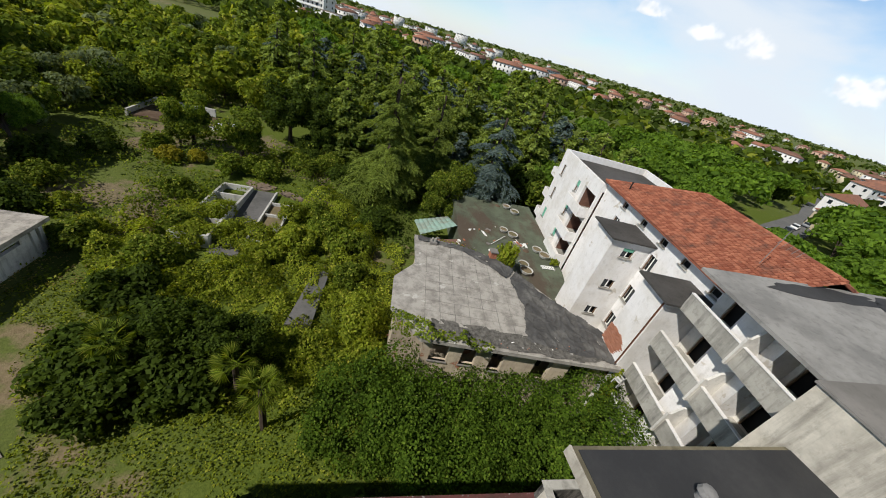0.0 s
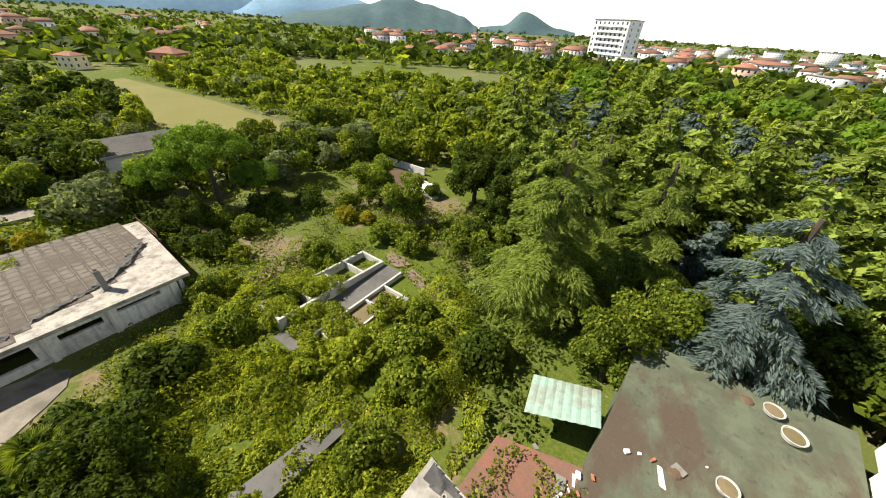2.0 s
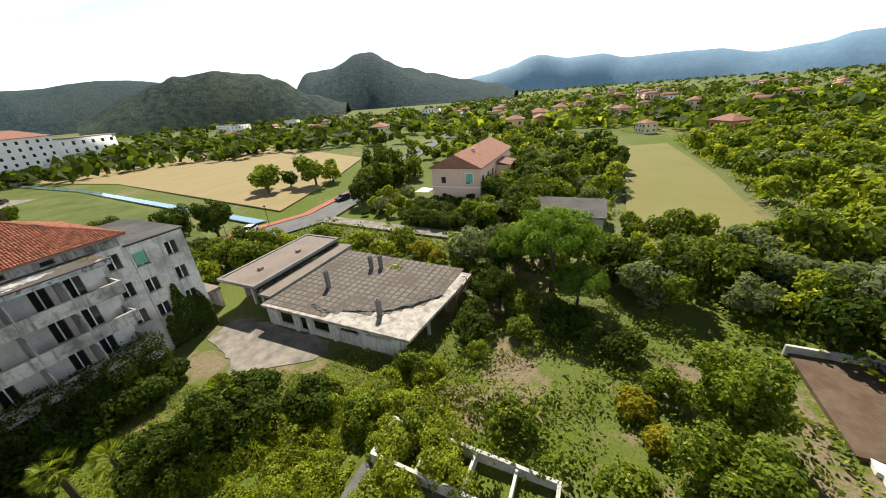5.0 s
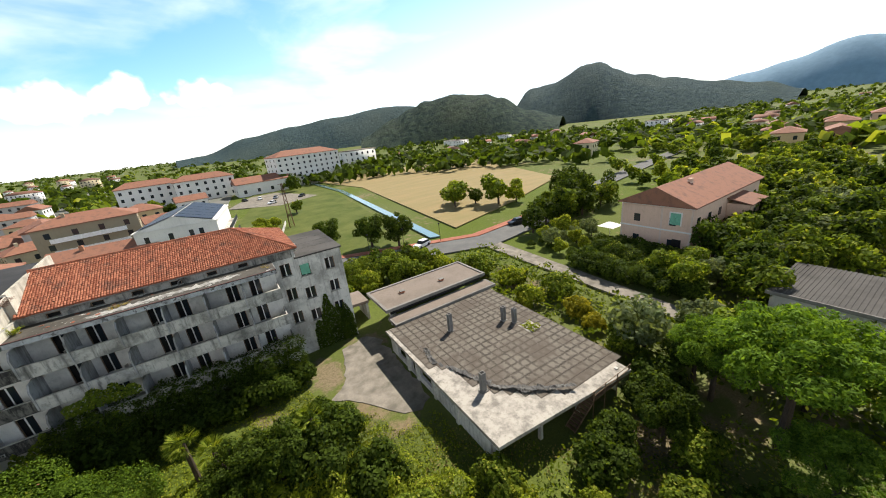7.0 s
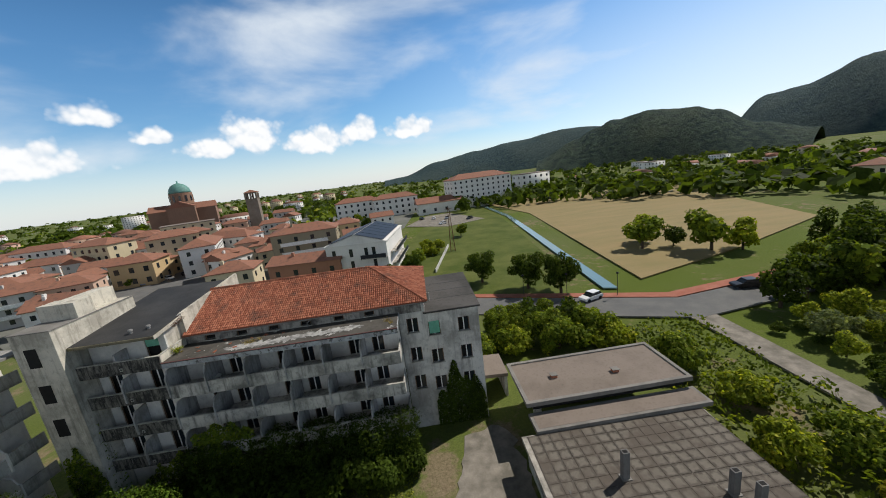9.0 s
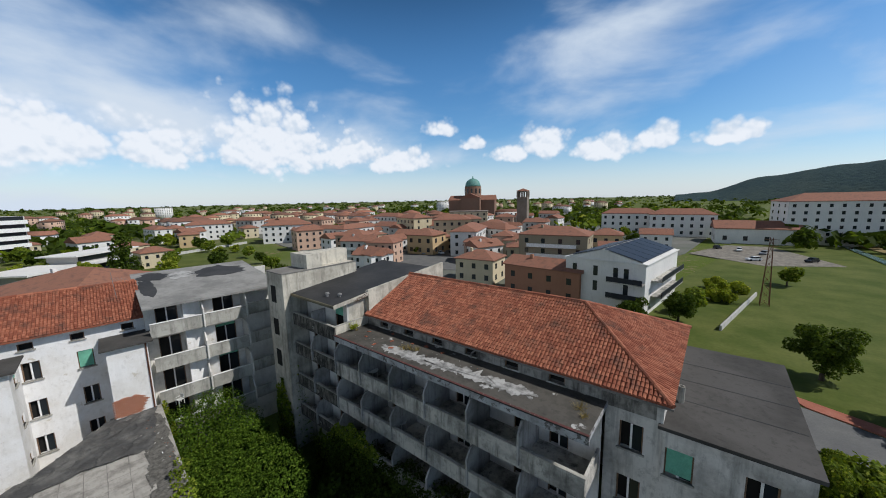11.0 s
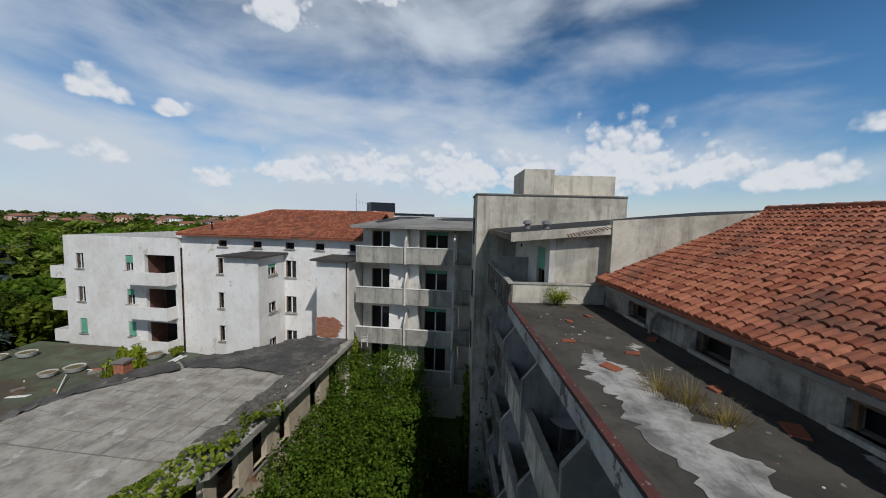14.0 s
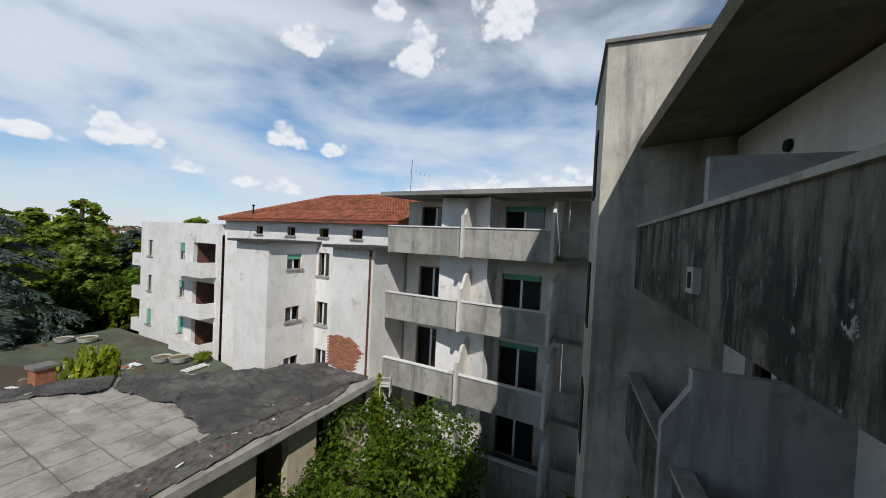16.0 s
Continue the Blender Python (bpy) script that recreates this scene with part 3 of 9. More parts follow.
sheet("town_ground", [(10, -44), (58, -34), (100, -62), (165, -72), (430, -130), (430, -520), (-18, -520), (-20, -265), (-10, -150), (7, -82)], G - 0.02, M["town_ground"], "grey streets and yards of the town", "ground")
sheet("second_meadow", [(-218, 100), (-330, 112), (-330, 300), (-228, 198)], G + 0.05, M["yellow_meadow"], "pale green hay meadow far off", "field")


def ragged(name, cx, cy, rx, ry, turn, z, material, label, category, seed):
    """A patch with a torn, uneven rim."""
    ring = []
    for q in range(36):
        t = 2 * math.pi * q / 36
        r = 1 + 0.45 * noise.fractal((math.cos(t) * 1.6, math.sin(t) * 1.6, seed), 0.8, 2.1, 4)
        x, y = rx * r * math.cos(t), ry * r * math.sin(t)
        c, s = math.cos(radians(turn)), math.sin(radians(turn))
        ring.append((cx + c * x - s * y, cy + s * x + c * y))
    return sheet(name, ring, z, material, label, category)


for k, (x, y, rx, ry, turn) in enumerate(((-13.8, 42.5, 1.9, 0.75, -10), (-10.0, 41.2, 1.7, 0.7, -22), (-6.6, 40.5, 1.9, 0.85, -6))):
    ragged("rubble_patch", x, y, rx, ry, turn, G + 0.09 + 0.004 * k, M["rubble"], "patch of pinkish broken rubble among weeds", "rubble", 3 + k)
sheet("avenue", [(60, 38), (109, 62), (150, 82), (265, 160), (262, 166), (147, 90), (106, 70), (57, 44)], G + 0.1, M["asphalt"], "grey avenue between stone pines", "road")
sheet("canal", [(-51.8, -30), (-62.6, -140), (-61.6, -250), (-63.8, -250), (-65.0, -140), (-54.2, -29)], G + 0.10, M["water"], "straight water-filled canal", "canal")
sheet("road", [(-28, -34), (-40, -29), (-60, -21), (-85, -24), (-130, -38), (-300, -70), (-300, -64), (-130, -31), (-85, -17), (-58, -13.5), (-38, -21.5), (-25, -27), (5, -34), (5, -41)], G + 0.12, M["asphalt"], "grey asphalt road with a pavement", "road")
sheet("brick_pavement", [(-26, -37), (-41, -31), (-60, -23.5), (-84, -26.5), (-84, -24.4), (-60, -21.2), (-40.5, -29.2), (-28, -34.2)], G + 0.2, M["brick_path"], "red brick pavement beside the road", "pavement")
sheet("lane", [(-60.5, -17), (-57.8, 19), (-56.8, 30), (-61, 44), (-58.5, 45), (-53.8, 30), (-54.8, 19), (-56.6, -17)], G + 0.1, M["pale_road"], "pale dusty lane along the fence", "road")
def rough(poly, step=0.7, amp=0.55, seed=0):
    """The outline with a broken, uneven rim."""
    out = []
    for (ax, ay), (bx, by) in zip(poly, poly[1:] + poly[:1]):
        n = max(1, int(math.hypot(bx - ax, by - ay) / step))
        for k in range(n):
            x, y = ax + (bx - ax) * k / n, ay + (by - ay) * k / n
            out.append((x + amp * noise.fractal((x * 0.9, y * 0.9, seed), 0.7, 2.2, 4), y + amp * noise.fractal((x * 0.9, y * 0.9, seed + 9), 0.7, 2.2, 4)))
    return out


sheet("courtyard_slab", rough([(-16.2, 9.6), (-18.2, 7.4), (-18.9, 5.2), (-19.6, 1.6), (-23.4, 0.8), (-24.3, 3.0), (-24.3, 15.6), (-22.6, 16.4), (-20.6, 15.4), (-18.3, 12.0)]), G + 0.06, M["pale_road"], "cracked pale concrete yard", "pavement")


def bearing(degrees, far):
    """A place by its direction (degrees counter-clockwise from +y) and distance."""
    return -math.sin(radians(degrees)) * far, math.cos(radians(degrees)) * far



# ---- abandoned hotel ----
FB = pose(16.915, 4.462, 0.22, 0, 0, -6.5)          # frame of the east wing: x into the wing, y along its front


def opening_wall(bm, axis, at, thick, u0, u1, z0, z1, holes):
    """A wall in the plane axis = at, as thick as given (towards the inside), pierced by holes (u0, z0, u1, z1)."""
    us = [u for u in sorted({u0, u1, *(h[0] for h in holes), *(h[2] for h in holes)}) if u0 <= u <= u1]
    zs = [z for z in sorted({z0, z1, *(h[1] for h in holes), *(h[3] for h in holes)}) if z0 <= z <= z1]
    verts = {}

    def corner_at(i, j, k):
        if (i, j, k) not in verts:
            p = at + thick * k
            verts[i, j, k] = bm.verts.new((us[i], p, zs[j]) if axis == "y" else (p, us[i], zs[j]))
        return verts[i, j, k]

    def solid(i, j):
        if not (0 <= i < len(us) - 1 and 0 <= j < len(zs) - 1):
            return False
        u, z = (us[i] + us[i + 1]) / 2, (zs[j] + zs[j + 1]) / 2
        return not any(h[0] < u < h[2] and h[1] < z < h[3] for h in holes)

    fresh = []
    for i in range(len(us) - 1):
        for j in range(len(zs) - 1):
            if not solid(i, j):
                continue
            ring = ((i, j), (i + 1, j), (i + 1, j + 1), (i, j + 1))
            fresh.append(bm.faces.new([corner_at(*p, 0) for p in ring]))
            fresh.append(bm.faces.new([corner_at(*p, 1) for p in ring[::-1]]))
            for (p, q), (di, dj) in zip(zip(ring, ring[1:] + ring[:1]), ((0, -1), (1, 0), (0, 1), (-1, 0))):
                if not solid(i + di, j + dj):
                    fresh.append(bm.faces.new((corner_at(*p, 0), corner_at(*p, 1), corner_at(*q, 1), corner_at(*q, 0))))
    bmesh.ops.recalc_face_normals(bm, faces=fresh)


def window_unit(parent, axis, at, inward, u0, z0, u1, z1, shutter=0.0, door=False, casement=True):
    """Frame, sill, black board for the unlit room, sash, rolled or lowered shutter."""
    w = thing("window" if not door else "balcony_door", "", "", kind="")
    w.parent = parent
    d = inward

    def slab(bm, a, za, b, zb, near, deep):
        p, q = at + d * near, at + d * deep
        if axis == "y":
            box(bm, a, min(p, q), za, b, max(p, q), zb)
        else:
            box(bm, min(p, q), a, za, max(p, q), b, zb)

    f = 0.07
    bm = bmesh.new()
    slab(bm, u0, z0, u0 + f, z1, 0.10, 0.18), slab(bm, u1 - f, z0, u1, z1, 0.10, 0.18), slab(bm, u0 + f, z1 - f, u1 - f, z1, 0.10, 0.18)
    part("frame", bm, M["timber"], w)
    if casement:
        m = (u0 + u1) / 2
        bm = bmesh.new()
        slab(bm, m - 0.05, z0, m + 0.05, z1 - f, 0.11, 0.17)
        part("mullion", bm, M["white_paint"], w)
        bm = bmesh.new()
        slab(bm, u0 + f, z0 + 0.02, m - 0.05, z1 - f, 0.135, 0.145)
        part("pane", bm, M["window"], w)
    # board close behind the wall, its black is the room's shade painted on
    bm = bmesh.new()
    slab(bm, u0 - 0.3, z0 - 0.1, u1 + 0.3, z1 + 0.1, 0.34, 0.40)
    part("room_shade_board", bm, M["dark"], w)
    if not door:
        bm = bmesh.new()
        slab(bm, u0 - 0.1, z0 - 0.09, u1 + 0.1, z0, -0.10, 0.10)
        part("sill", bm, M["concrete"], w)
    if shutter > 0:
        bm = bmesh.new()
        n = max(2, int((z1 - z0) * shutter / 0.06))
        low = z1 - (z1 - z0) * shutter
        prof = [(0.085, low), (0.085, z1)]
        for k in range(n):
            zz = z1 - (z1 - z0) * shutter * k / n
            st = (z1 - z0) * shutter / n
            prof += [(0.065, zz), (0.05, zz - 0.3 * st), (0.05, zz - 0.8 * st)]
        prof.append((0.065, low))
        rims = []
        for u in (u0 + f, u1 - f):
            rims.append([bm.verts.new((u, at + d * p, q) if axis == "y" else (at + d * p, u, q)) for p, q in prof])
        bm.faces.new(rims[0]), bm.faces.new(rims[1][::-1])
        for k in range(len(prof)):
            j = (k + 1) % len(prof)
            bm.faces.new((rims[0][k], rims[1][k], rims[1][j], rims[0][j]))
        bmesh.ops.recalc_face_normals(bm, faces=bm.faces)
        part("roller_shutter", bm, M["green_shutter"], w, "faded green roller shutter")
    return w


# east wing
east_wing = thing("hotel_east_wing", "four-storey abandoned white hotel wing, plaster stained", "building")
east_wing.matrix_basis = FB
ZF = (1.0, 4.05, 7.05, 10.1, 13.15)             # storey floors
wins = []
for z in (4.9, 7.9, 11.0):
    for u in (10.95, 13.85, 20.3):
        wins.append((u, z, u + 0.95, z + 1.45))
attic = [(u, 13.45, u + 0.8, 14.0) for u in (8.3, 11.3, 14.0, 17.0, 20.3)]
bm = bmesh.new()
opening_wall(bm, "x", 2.8, 0.3, 7.6, 24.7, 0.0, 14.35, wins + attic)
part("wall", bm, M["white_plaster"], east_wing, "stained white plaster front")
for k, h in enumerate(wins):
    window_unit(east_wing, "x", 2.8, 1, *h, shutter=0.95 if k == 6 else 0)
for h in attic:
    window_unit(east_wing, "x", 2.8, 1, *h, casement=False)
part("rear_wall", boxes((13.6, 7.6, 0, 13.9, 24.7, 14.35)), M["white_plaster"], east_wing)
# stair and bathroom shafts
for name, a, b in (("shaft_south", 7.72, 10.2), ("shaft_north", 14.9, 17.75)):
    holes = [(0.6, z, 1.6, z + 0.85) for z in (5.4, 8.4, 11.5)] if name == "shaft_north" else []
    bm = bmesh.new()
    opening_wall(bm, "y", a, 0.25, -0.35, 2.798, 0, 13.0, holes)
    part("shaft_side", bm, M["white_plaster"], east_wing)
    part("shaft_front", boxes((-0.6, a, 0, -0.35, b, 13.0)), M["white_plaster"], east_wing, "projecting white plaster shaft")
    part("shaft_side", boxes((-0.35, b - 0.25, 0, 2.798, b, 13.0)), M["white_plaster"], east_wing)
    for h in holes:
        window_unit(east_wing, "y", a, 1, *h, shutter=0.35 if h[1] > 10 else 0)
    bm = boxes((-0.95, a - 0.35, 13.0, 2.798, b + 0.35, 13.14))
    part("shaft_roof", bm, M["grey_felt"], east_wing, "thin dark felt roof slab")
# north block
bm = bmesh.new()
nwin = [(u, z, u + 0.8, z + 1.4) for z in (4.9, 7.9, 11.0) for u in (34.4,)] + [(29.2, z, 30.0, z + 1.4) for z in (4.9, 7.9, 11.0)]
nlog = [(25.0, z, 28.0, z + 2.3) for z in (4.1, 7.15, 10.2)]
opening_wall(bm, "x", 2.3, 0.3, 24.7, 36.5, 0, 14.02, nwin + nlog)
for row in ((2.6, 36.2, 0, 13.6, 36.5, 14.02), (13.6, 24.7, 0, 13.9, 36.5, 14.02), (2.6, 24.7, 13.2, 13.6, 24.95, 14.02)):
    part("north_block_side", boxes(row), M["white_plaster"], east_wing)
part("north_block_wall", bm, M["white_plaster"], east_wing, "white plaster end block with parapet")
part("north_block_roof", boxes((2.6, 24.95, 13.1, 13.6, 36.2, 13.25)), M["grey_felt"], east_wing, "grey felt flat roof")
for k, h in enumerate(nwin):
    window_unit(east_wing, "x", 2.3, 1, *h, shutter=(1.0, 0, 0, 0.95, 0.4, 0.5)[k])
for z in (4.05, 7.05, 10.1):
    b = thing("corner_balcony", "", "")
    b.parent = east_wing
    part("balcony_slab", boxes((1.2, 24.8, z - 0.12, 2.3, 28.9, z + 0.04)), M["white_plaster"], b)
    part("parapet", boxes((1.2, 24.8, z + 0.04, 1.32, 28.9, z + 1.0), (1.32, 24.8, z + 0.04, 2.3, 24.92, z + 1.0), (1.32, 28.78, z + 0.04, 2.3, 28.9, z + 1.0)), M["white_plaster"], b)
    part("loggia_wall", boxes((4.1, 25.0, z, 4.25, 28.0, z + 2.4), (2.6, 24.9, z, 4.1, 25.0, z + 2.4), (2.6, 28.0, z, 4.1, 28.1, z + 2.4)), M["loggia_brown"], b, "brown rendered loggia walls")
    # doorway's darkness is a black panel on the solid back wall
    part("loggia_door", boxes((4.06, 26.55, z + 0.05, 4.10, 27.85, z + 2.2)), M["dark"], b, "black panel standing for an open doorway")
    part("door_jamb", boxes((4.04, 26.40, z + 0.05, 4.10, 26.55, z + 2.2)), M["white_plaster"], b)
    part("loggia_floor", boxes((2.3, 25.0, z - 0.1, 4.1, 28.0, z + 0.03)), M["concrete"], b)
    nb = thing("north_balcony", "", "")
    nb.parent = east_wing
    part("balcony_slab", boxes((2.3, 36.5, z - 0.12, 4.9, 38.1, z + 0.04)), M["white_plaster"], nb)
    part("parapet", boxes((2.3, 36.5, z + 0.04, 2.42, 38.1, z + 1.0), (2.42, 37.98, z + 0.04, 4.9, 38.1, z + 1.0), (4.78, 36.5, z + 0.04, 4.9, 37.98, z + 1.0)), M["white_plaster"], nb)

# balcony bays of the east wing
bal_wall = bmesh.new()
doors = [(u, z, u + w, z + 2.15) for z in ZF[1:4] for u, w in ((5.25, 1.6), (0.75, 1.75))] + [(5.25, 13.2, 6.85, 15.25), (0.75, 13.2, 2.5, 15.25)]
opening_wall(bal_wall, "x", 2.0, 0.25, -0.2, 7.6, 0, 15.5, doors)
for row in ((2.25, 7.3, 0, 13.6, 7.6, 15.5), (13.6, -6, 0, 13.9, 7.6, 15.5)):
    part("gable_wall", boxes(row), M["inner_plaster"], east_wing)
bm = bmesh.new()
prism(bm, [(0.66, 2.75), (2.0, 2.75), (2.0, 5.0), (0.66, 5.0), (1.02, 3.61)], 0, 15.5)
part("bathroom_wall", bm, M["white_plaster"], east_wing, "pale wall folded inwards behind each fin")
part("balcony_wall", bal_wall, M["inner_plaster"], east_wing, "cream plaster wall behind the balconies")
for k, h in enumerate(doors):
    window_unit(east_wing, "x", 2.0, 1, *h, door=True, shutter=(0, 0.12)[k % 2])
for z in ZF[1:]:
    b = thing("balcony", "", "")
    b.parent = east_wing
    part("balcony_slab", boxes((0.0, 0.0, z - 0.16, 2.0, 7.4, z + 0.02)), M["concrete"], b)
    part("parapet", boxes((-0.02, 0.0, z - 0.2, 0.10, 7.4, z + 0.98)), M["concrete"], b, "stained grey concrete parapet")
    part("coping", boxes((-0.06, 0.0, z + 0.98, 0.14, 7.4, z + 1.03)), M["white_plaster"], b)
    for u in (3.55, 0.0):
        bm = bmesh.new()
        deep = 1.02 if u > 1 else 2.0
        prism(bm, [(-0.2, -0.25), (-0.02, -0.25), (-0.02, 0), (deep, 0), (deep, 2.3), (0.35, 2.05), (0.0, 1.5), (-0.2, 1.5)], 0, 0.12)
        bmesh.ops.transform(bm, matrix=Matrix.Translation((0, u + 0.12, z + 0.02)) @ Matrix.Rotation(radians(90), 4, "X"), verts=bm.verts)
        part("divider", bm, M["inner_plaster"], b, "slanted plaster divider fin")
    rb = thing("inner_balcony", "", "")
    rb.parent = east_wing
    part("balcony_slab", boxes((0.6, -3.0, z - 0.16, 2.4, -0.12, z + 0.02)), M["concrete"], rb)
    part("parapet", boxes((0.6, -3.0, z - 0.2, 0.72, -0.12, z + 0.98)), M["concrete"], rb)
part("inner_wall", boxes((2.4, -3.2, 0, 2.65, -0.2, 15.5)), M["inner_plaster"], east_wing)
bm = bmesh.new()
prism(bm, [(-0.25, -3.4), (13.9, -3.4), (13.9, 7.75), (-0.25, 7.75)], [15.5, 16.3, 16.3, 15.5], [15.68, 16.55, 16.55, 15.68])
part("flat_roof", bm, M["pale_roof"], east_wing, "patched grey felt roof")


NEAR_TILES = []


def slope_tiles(verts, faces, a, b, c, d, pitch=0.205, row=0.31, single_out=None, singles=None):
    """Overlapping half-round tiles on the slope with eave a-b and top d-c (d above a). Tiles outside the outline are left out."""
    a, b, c, d = Vector(a), Vector(b), Vector(c), Vector(d)
    along = (b - a).normalized()
    n = along.cross(((d - a) if (d - a).length > (c - a).length * 0.3 else (c - a))).normalized()
    if n.z < 0:
        n = -n
    up = n.cross(along).normalized()
    height = max((d - a).dot(up), (c - a).dot(up))
    length = (b - a).length
    d0, d1 = (d - a).dot(along), (c - a).dot(along)
    rows = int(height / row)
    for i in range(rows + 1):
        v0, v1 = i * row, min(i * row + row * 1.12, height)
        f = min(1, (v0 + 0.5 * row) / height)
        lo, hi = d0 * f, length + (d1 - length) * f
        for k in range(int(lo / pitch), int(hi / pitch) + 1):
            u = (k + 0.5) * pitch
            if not lo - 0.02 <= u <= hi + 0.02:
                continue
            j = random.gauss(0, 0.012)
            lift = 0.03 + random.random() * 0.02
            if single_out and single_out(a + along * u + up * v0):
                singles.append(Matrix((along, up, n)).transposed().to_4x4())
                singles[-1].translation = a + along * (u + j) + up * v0 + n * (lift - 0.03)
                continue
            base = len(verts)
            for vv, h, w in ((v0, lift, 0.092), (v1, 0.0, 0.076)):
                for t in (0, 60, 120, 180):
                    p = a + along * (u + j + w * math.cos(radians(t))) + up * vv + n * (h + 0.068 * math.sin(radians(t)))
                    verts.append(p)
            for q in range(3):
                faces.append((base + q + 1, base + q, base + 4 + q, base + 5 + q))
            faces.append((base, base + 1, base + 2, base + 3))


def tiled_slope(parent, name, a, b, c, d, label="weathered terracotta half-round tiles", single_out=None):
    verts, faces, singles = [], [], []
    slope_tiles(verts, faces, a, b, c, d, single_out=single_out, singles=singles)
    NEAR_TILES.extend((parent, m) for m in singles)
    me = bpy.data.meshes.new(name)
    me.from_pydata(verts, [], faces)
    me.materials.append(M["roof_tile"])
    ob = new(name, me)
    ob.parent = parent
    tagged(ob, label, "", "", "stuff")
    bm = bmesh.new()
    vs = [bm.verts.new(Vector(p) + Vector((0, 0, 0.0))) for p in (a, b, c, d)]
    if (Vector(c) - Vector(d)).length < 1e-3:
        bm.verts.remove(vs.pop())
    lo = [bm.verts.new(v.co - Vector((0, 0, 0.12))) for v in vs]
    bm.faces.new(vs), bm.faces.new(lo[::-1])
    for k in range(len(vs)):
        j = (k + 1) % len(vs)
        bm.faces.new((lo[k], lo[j], vs[j], vs[k]))
    bmesh.ops.recalc_face_normals(bm, faces=bm.faces)
    part("roof_deck", bm, M["roof_tile"], parent)
    return ob


def ridge_caps(parent, a, b):
    a, b = Vector(a), Vector(b)
    bm = bmesh.new()
    n = max(1, int((b - a).length / 0.42))
    for k in range(n):
        tube(bm, a.lerp(b, k / n) + Vector((0, 0, 0.03)), a.lerp(b, (k + 1.08) / n) + Vector((0, 0, 0.03)), 0.14, 0.115, 8)
    part("ridge_cap", bm, M["roof_tile"], parent, "row of half-round ridge tiles", "stuff")


e0, e1, es, en, er = 2.25, 14.4, 7.6, 24.7, 8.1
ZE, ZR = 14.45, 16.75
tiled_slope(east_wing, "west_slope", (e0, en, ZE), (e0, es, ZE), (er, es, ZR), (er, 19.3, ZR))
tiled_slope(east_wing, "north_slope", (e1, en, ZE), (e0, en, ZE), (er, 19.3, ZR), (er, 19.3, ZR))
tiled_slope(east_wing, "east_slope", (e1, es, ZE), (e1, en, ZE), (er, 19.3, ZR), (er, es, ZR))
ridge_caps(east_wing, (er, es, ZR), (er, 19.3, ZR)), ridge_caps(east_wing, (e0, en, ZE), (er, 19.3, ZR)), ridge_caps(east_wing, (e1, en, ZE), (er, 19.3, ZR))

# south wing
south_wing = thing("hotel_south_wing", "long abandoned hotel wing with stained concrete balconies", "building", (0, -1.3, 0.14))
FY, BW = 4.0, 1.5                                # balcony front and back wall
SF = (1.0, 4.0, 7.1, 10.2)
part("core_wall", boxes((-17.1, -11.3, 0, 4.9, -11.0, 14.2)), M["grey_plaster"], south_wing)
part("core_wall", boxes((-17.4, -11.3, 0, -17.1, 0.6, 14.2)), M["grey_plaster"], south_wing)
attic = [(u, 13.5, u + 0.95, 13.95) for u in (-12.6, -9.7, -6.6, -3.6, -0.7, 2.2)]
bm = bmesh.new()
opening_wall(bm, "y", 0.6, -0.3, -17.1, 4.9, 13.2, 14.25, attic)
part("attic_wall", bm, M["attic_plaster"], south_wing, "dirty stained plaster under the eaves")
for h in attic:
    window_unit(south_wing, "y", 0.6, -1, *h, casement=False)
ends = [(-16.6, z, -15.5, z + 1.5) for z in (4.9, 8.0, 11.1)] + [(-16.6, 13.4, -15.4, 13.95)]
bm = bmesh.new()
opening_wall(bm, "y", 0.6, -0.3, -17.1, -14.8, 0, 13.2, ends)
part("end_wall", bm, M["grey_plaster"], south_wing)
for h in ends[:3]:
    window_unit(south_wing, "y", 0.6, -1, *h)
bw = bmesh.new()
doors, k = [], 0
bays = [-14.8 + 3.29 * i for i in range(7)]
for z in SF[1:]:
    for a in bays[:6]:
        doors.append((a + (0.5 if bays.index(a) % 2 else 1.6), z + 0.02, a + (1.6 if bays.index(a) % 2 else 2.7), z + 2.2))
opening_wall(bw, "y", BW, -0.25, -14.8, 4.95, 0, 13.2, doors)
part("balcony_wall", bw, M["inner_plaster"], south_wing)
for k, h in enumerate(doors):
    window_unit(south_wing, "y", BW, -1, *h, door=True, shutter=0.15 if k in (5, 11, 8) else 0)
for z in SF[1:]:
    b = thing("balcony", "", "")
    b.parent = south_wing
    part("balcony_slab", boxes((-14.8, BW, z - 0.16, 4.95, FY, z + 0.02)), M["dark_concrete"], b)
    part("parapet", boxes((-14.8, FY - 0.12, z - 0.2, 4.95, FY + 0.02, z + 0.95), (-14.8, BW, z + 0.02, -14.68, FY - 0.12, z + 0.95)), M["dark_concrete"], b, "streaked dark concrete parapet")
    part("coping", boxes((-14.85, FY - 0.16, z + 0.95, 4.95, FY + 0.06, z + 1.0)), M["concrete"], b)
    for a in bays[1:6] + [4.80]:
        bm = bmesh.new()
        prism(bm, [(BW, 0), (FY + 0.14, 0), (FY + 0.14, 1.75), (FY - 0.3, 2.3), (BW, 2.3)], 0, 0.12)
        bmesh.ops.transform(bm, matrix=Matrix(((0, 0, 1, a), (1, 0, 0, 0), (0, 1, 0, z + 0.02), (0, 0, 0, 1))), verts=bm.verts)
        part("divider", bm, M["divider_plaster"], b)
part("ledge", boxes((-14.9, 0.6, 13.12, 4.95, FY + 0.02, 13.36)), M["peeling_edge"], south_wing, "balcony canopy slab with peeling edge")
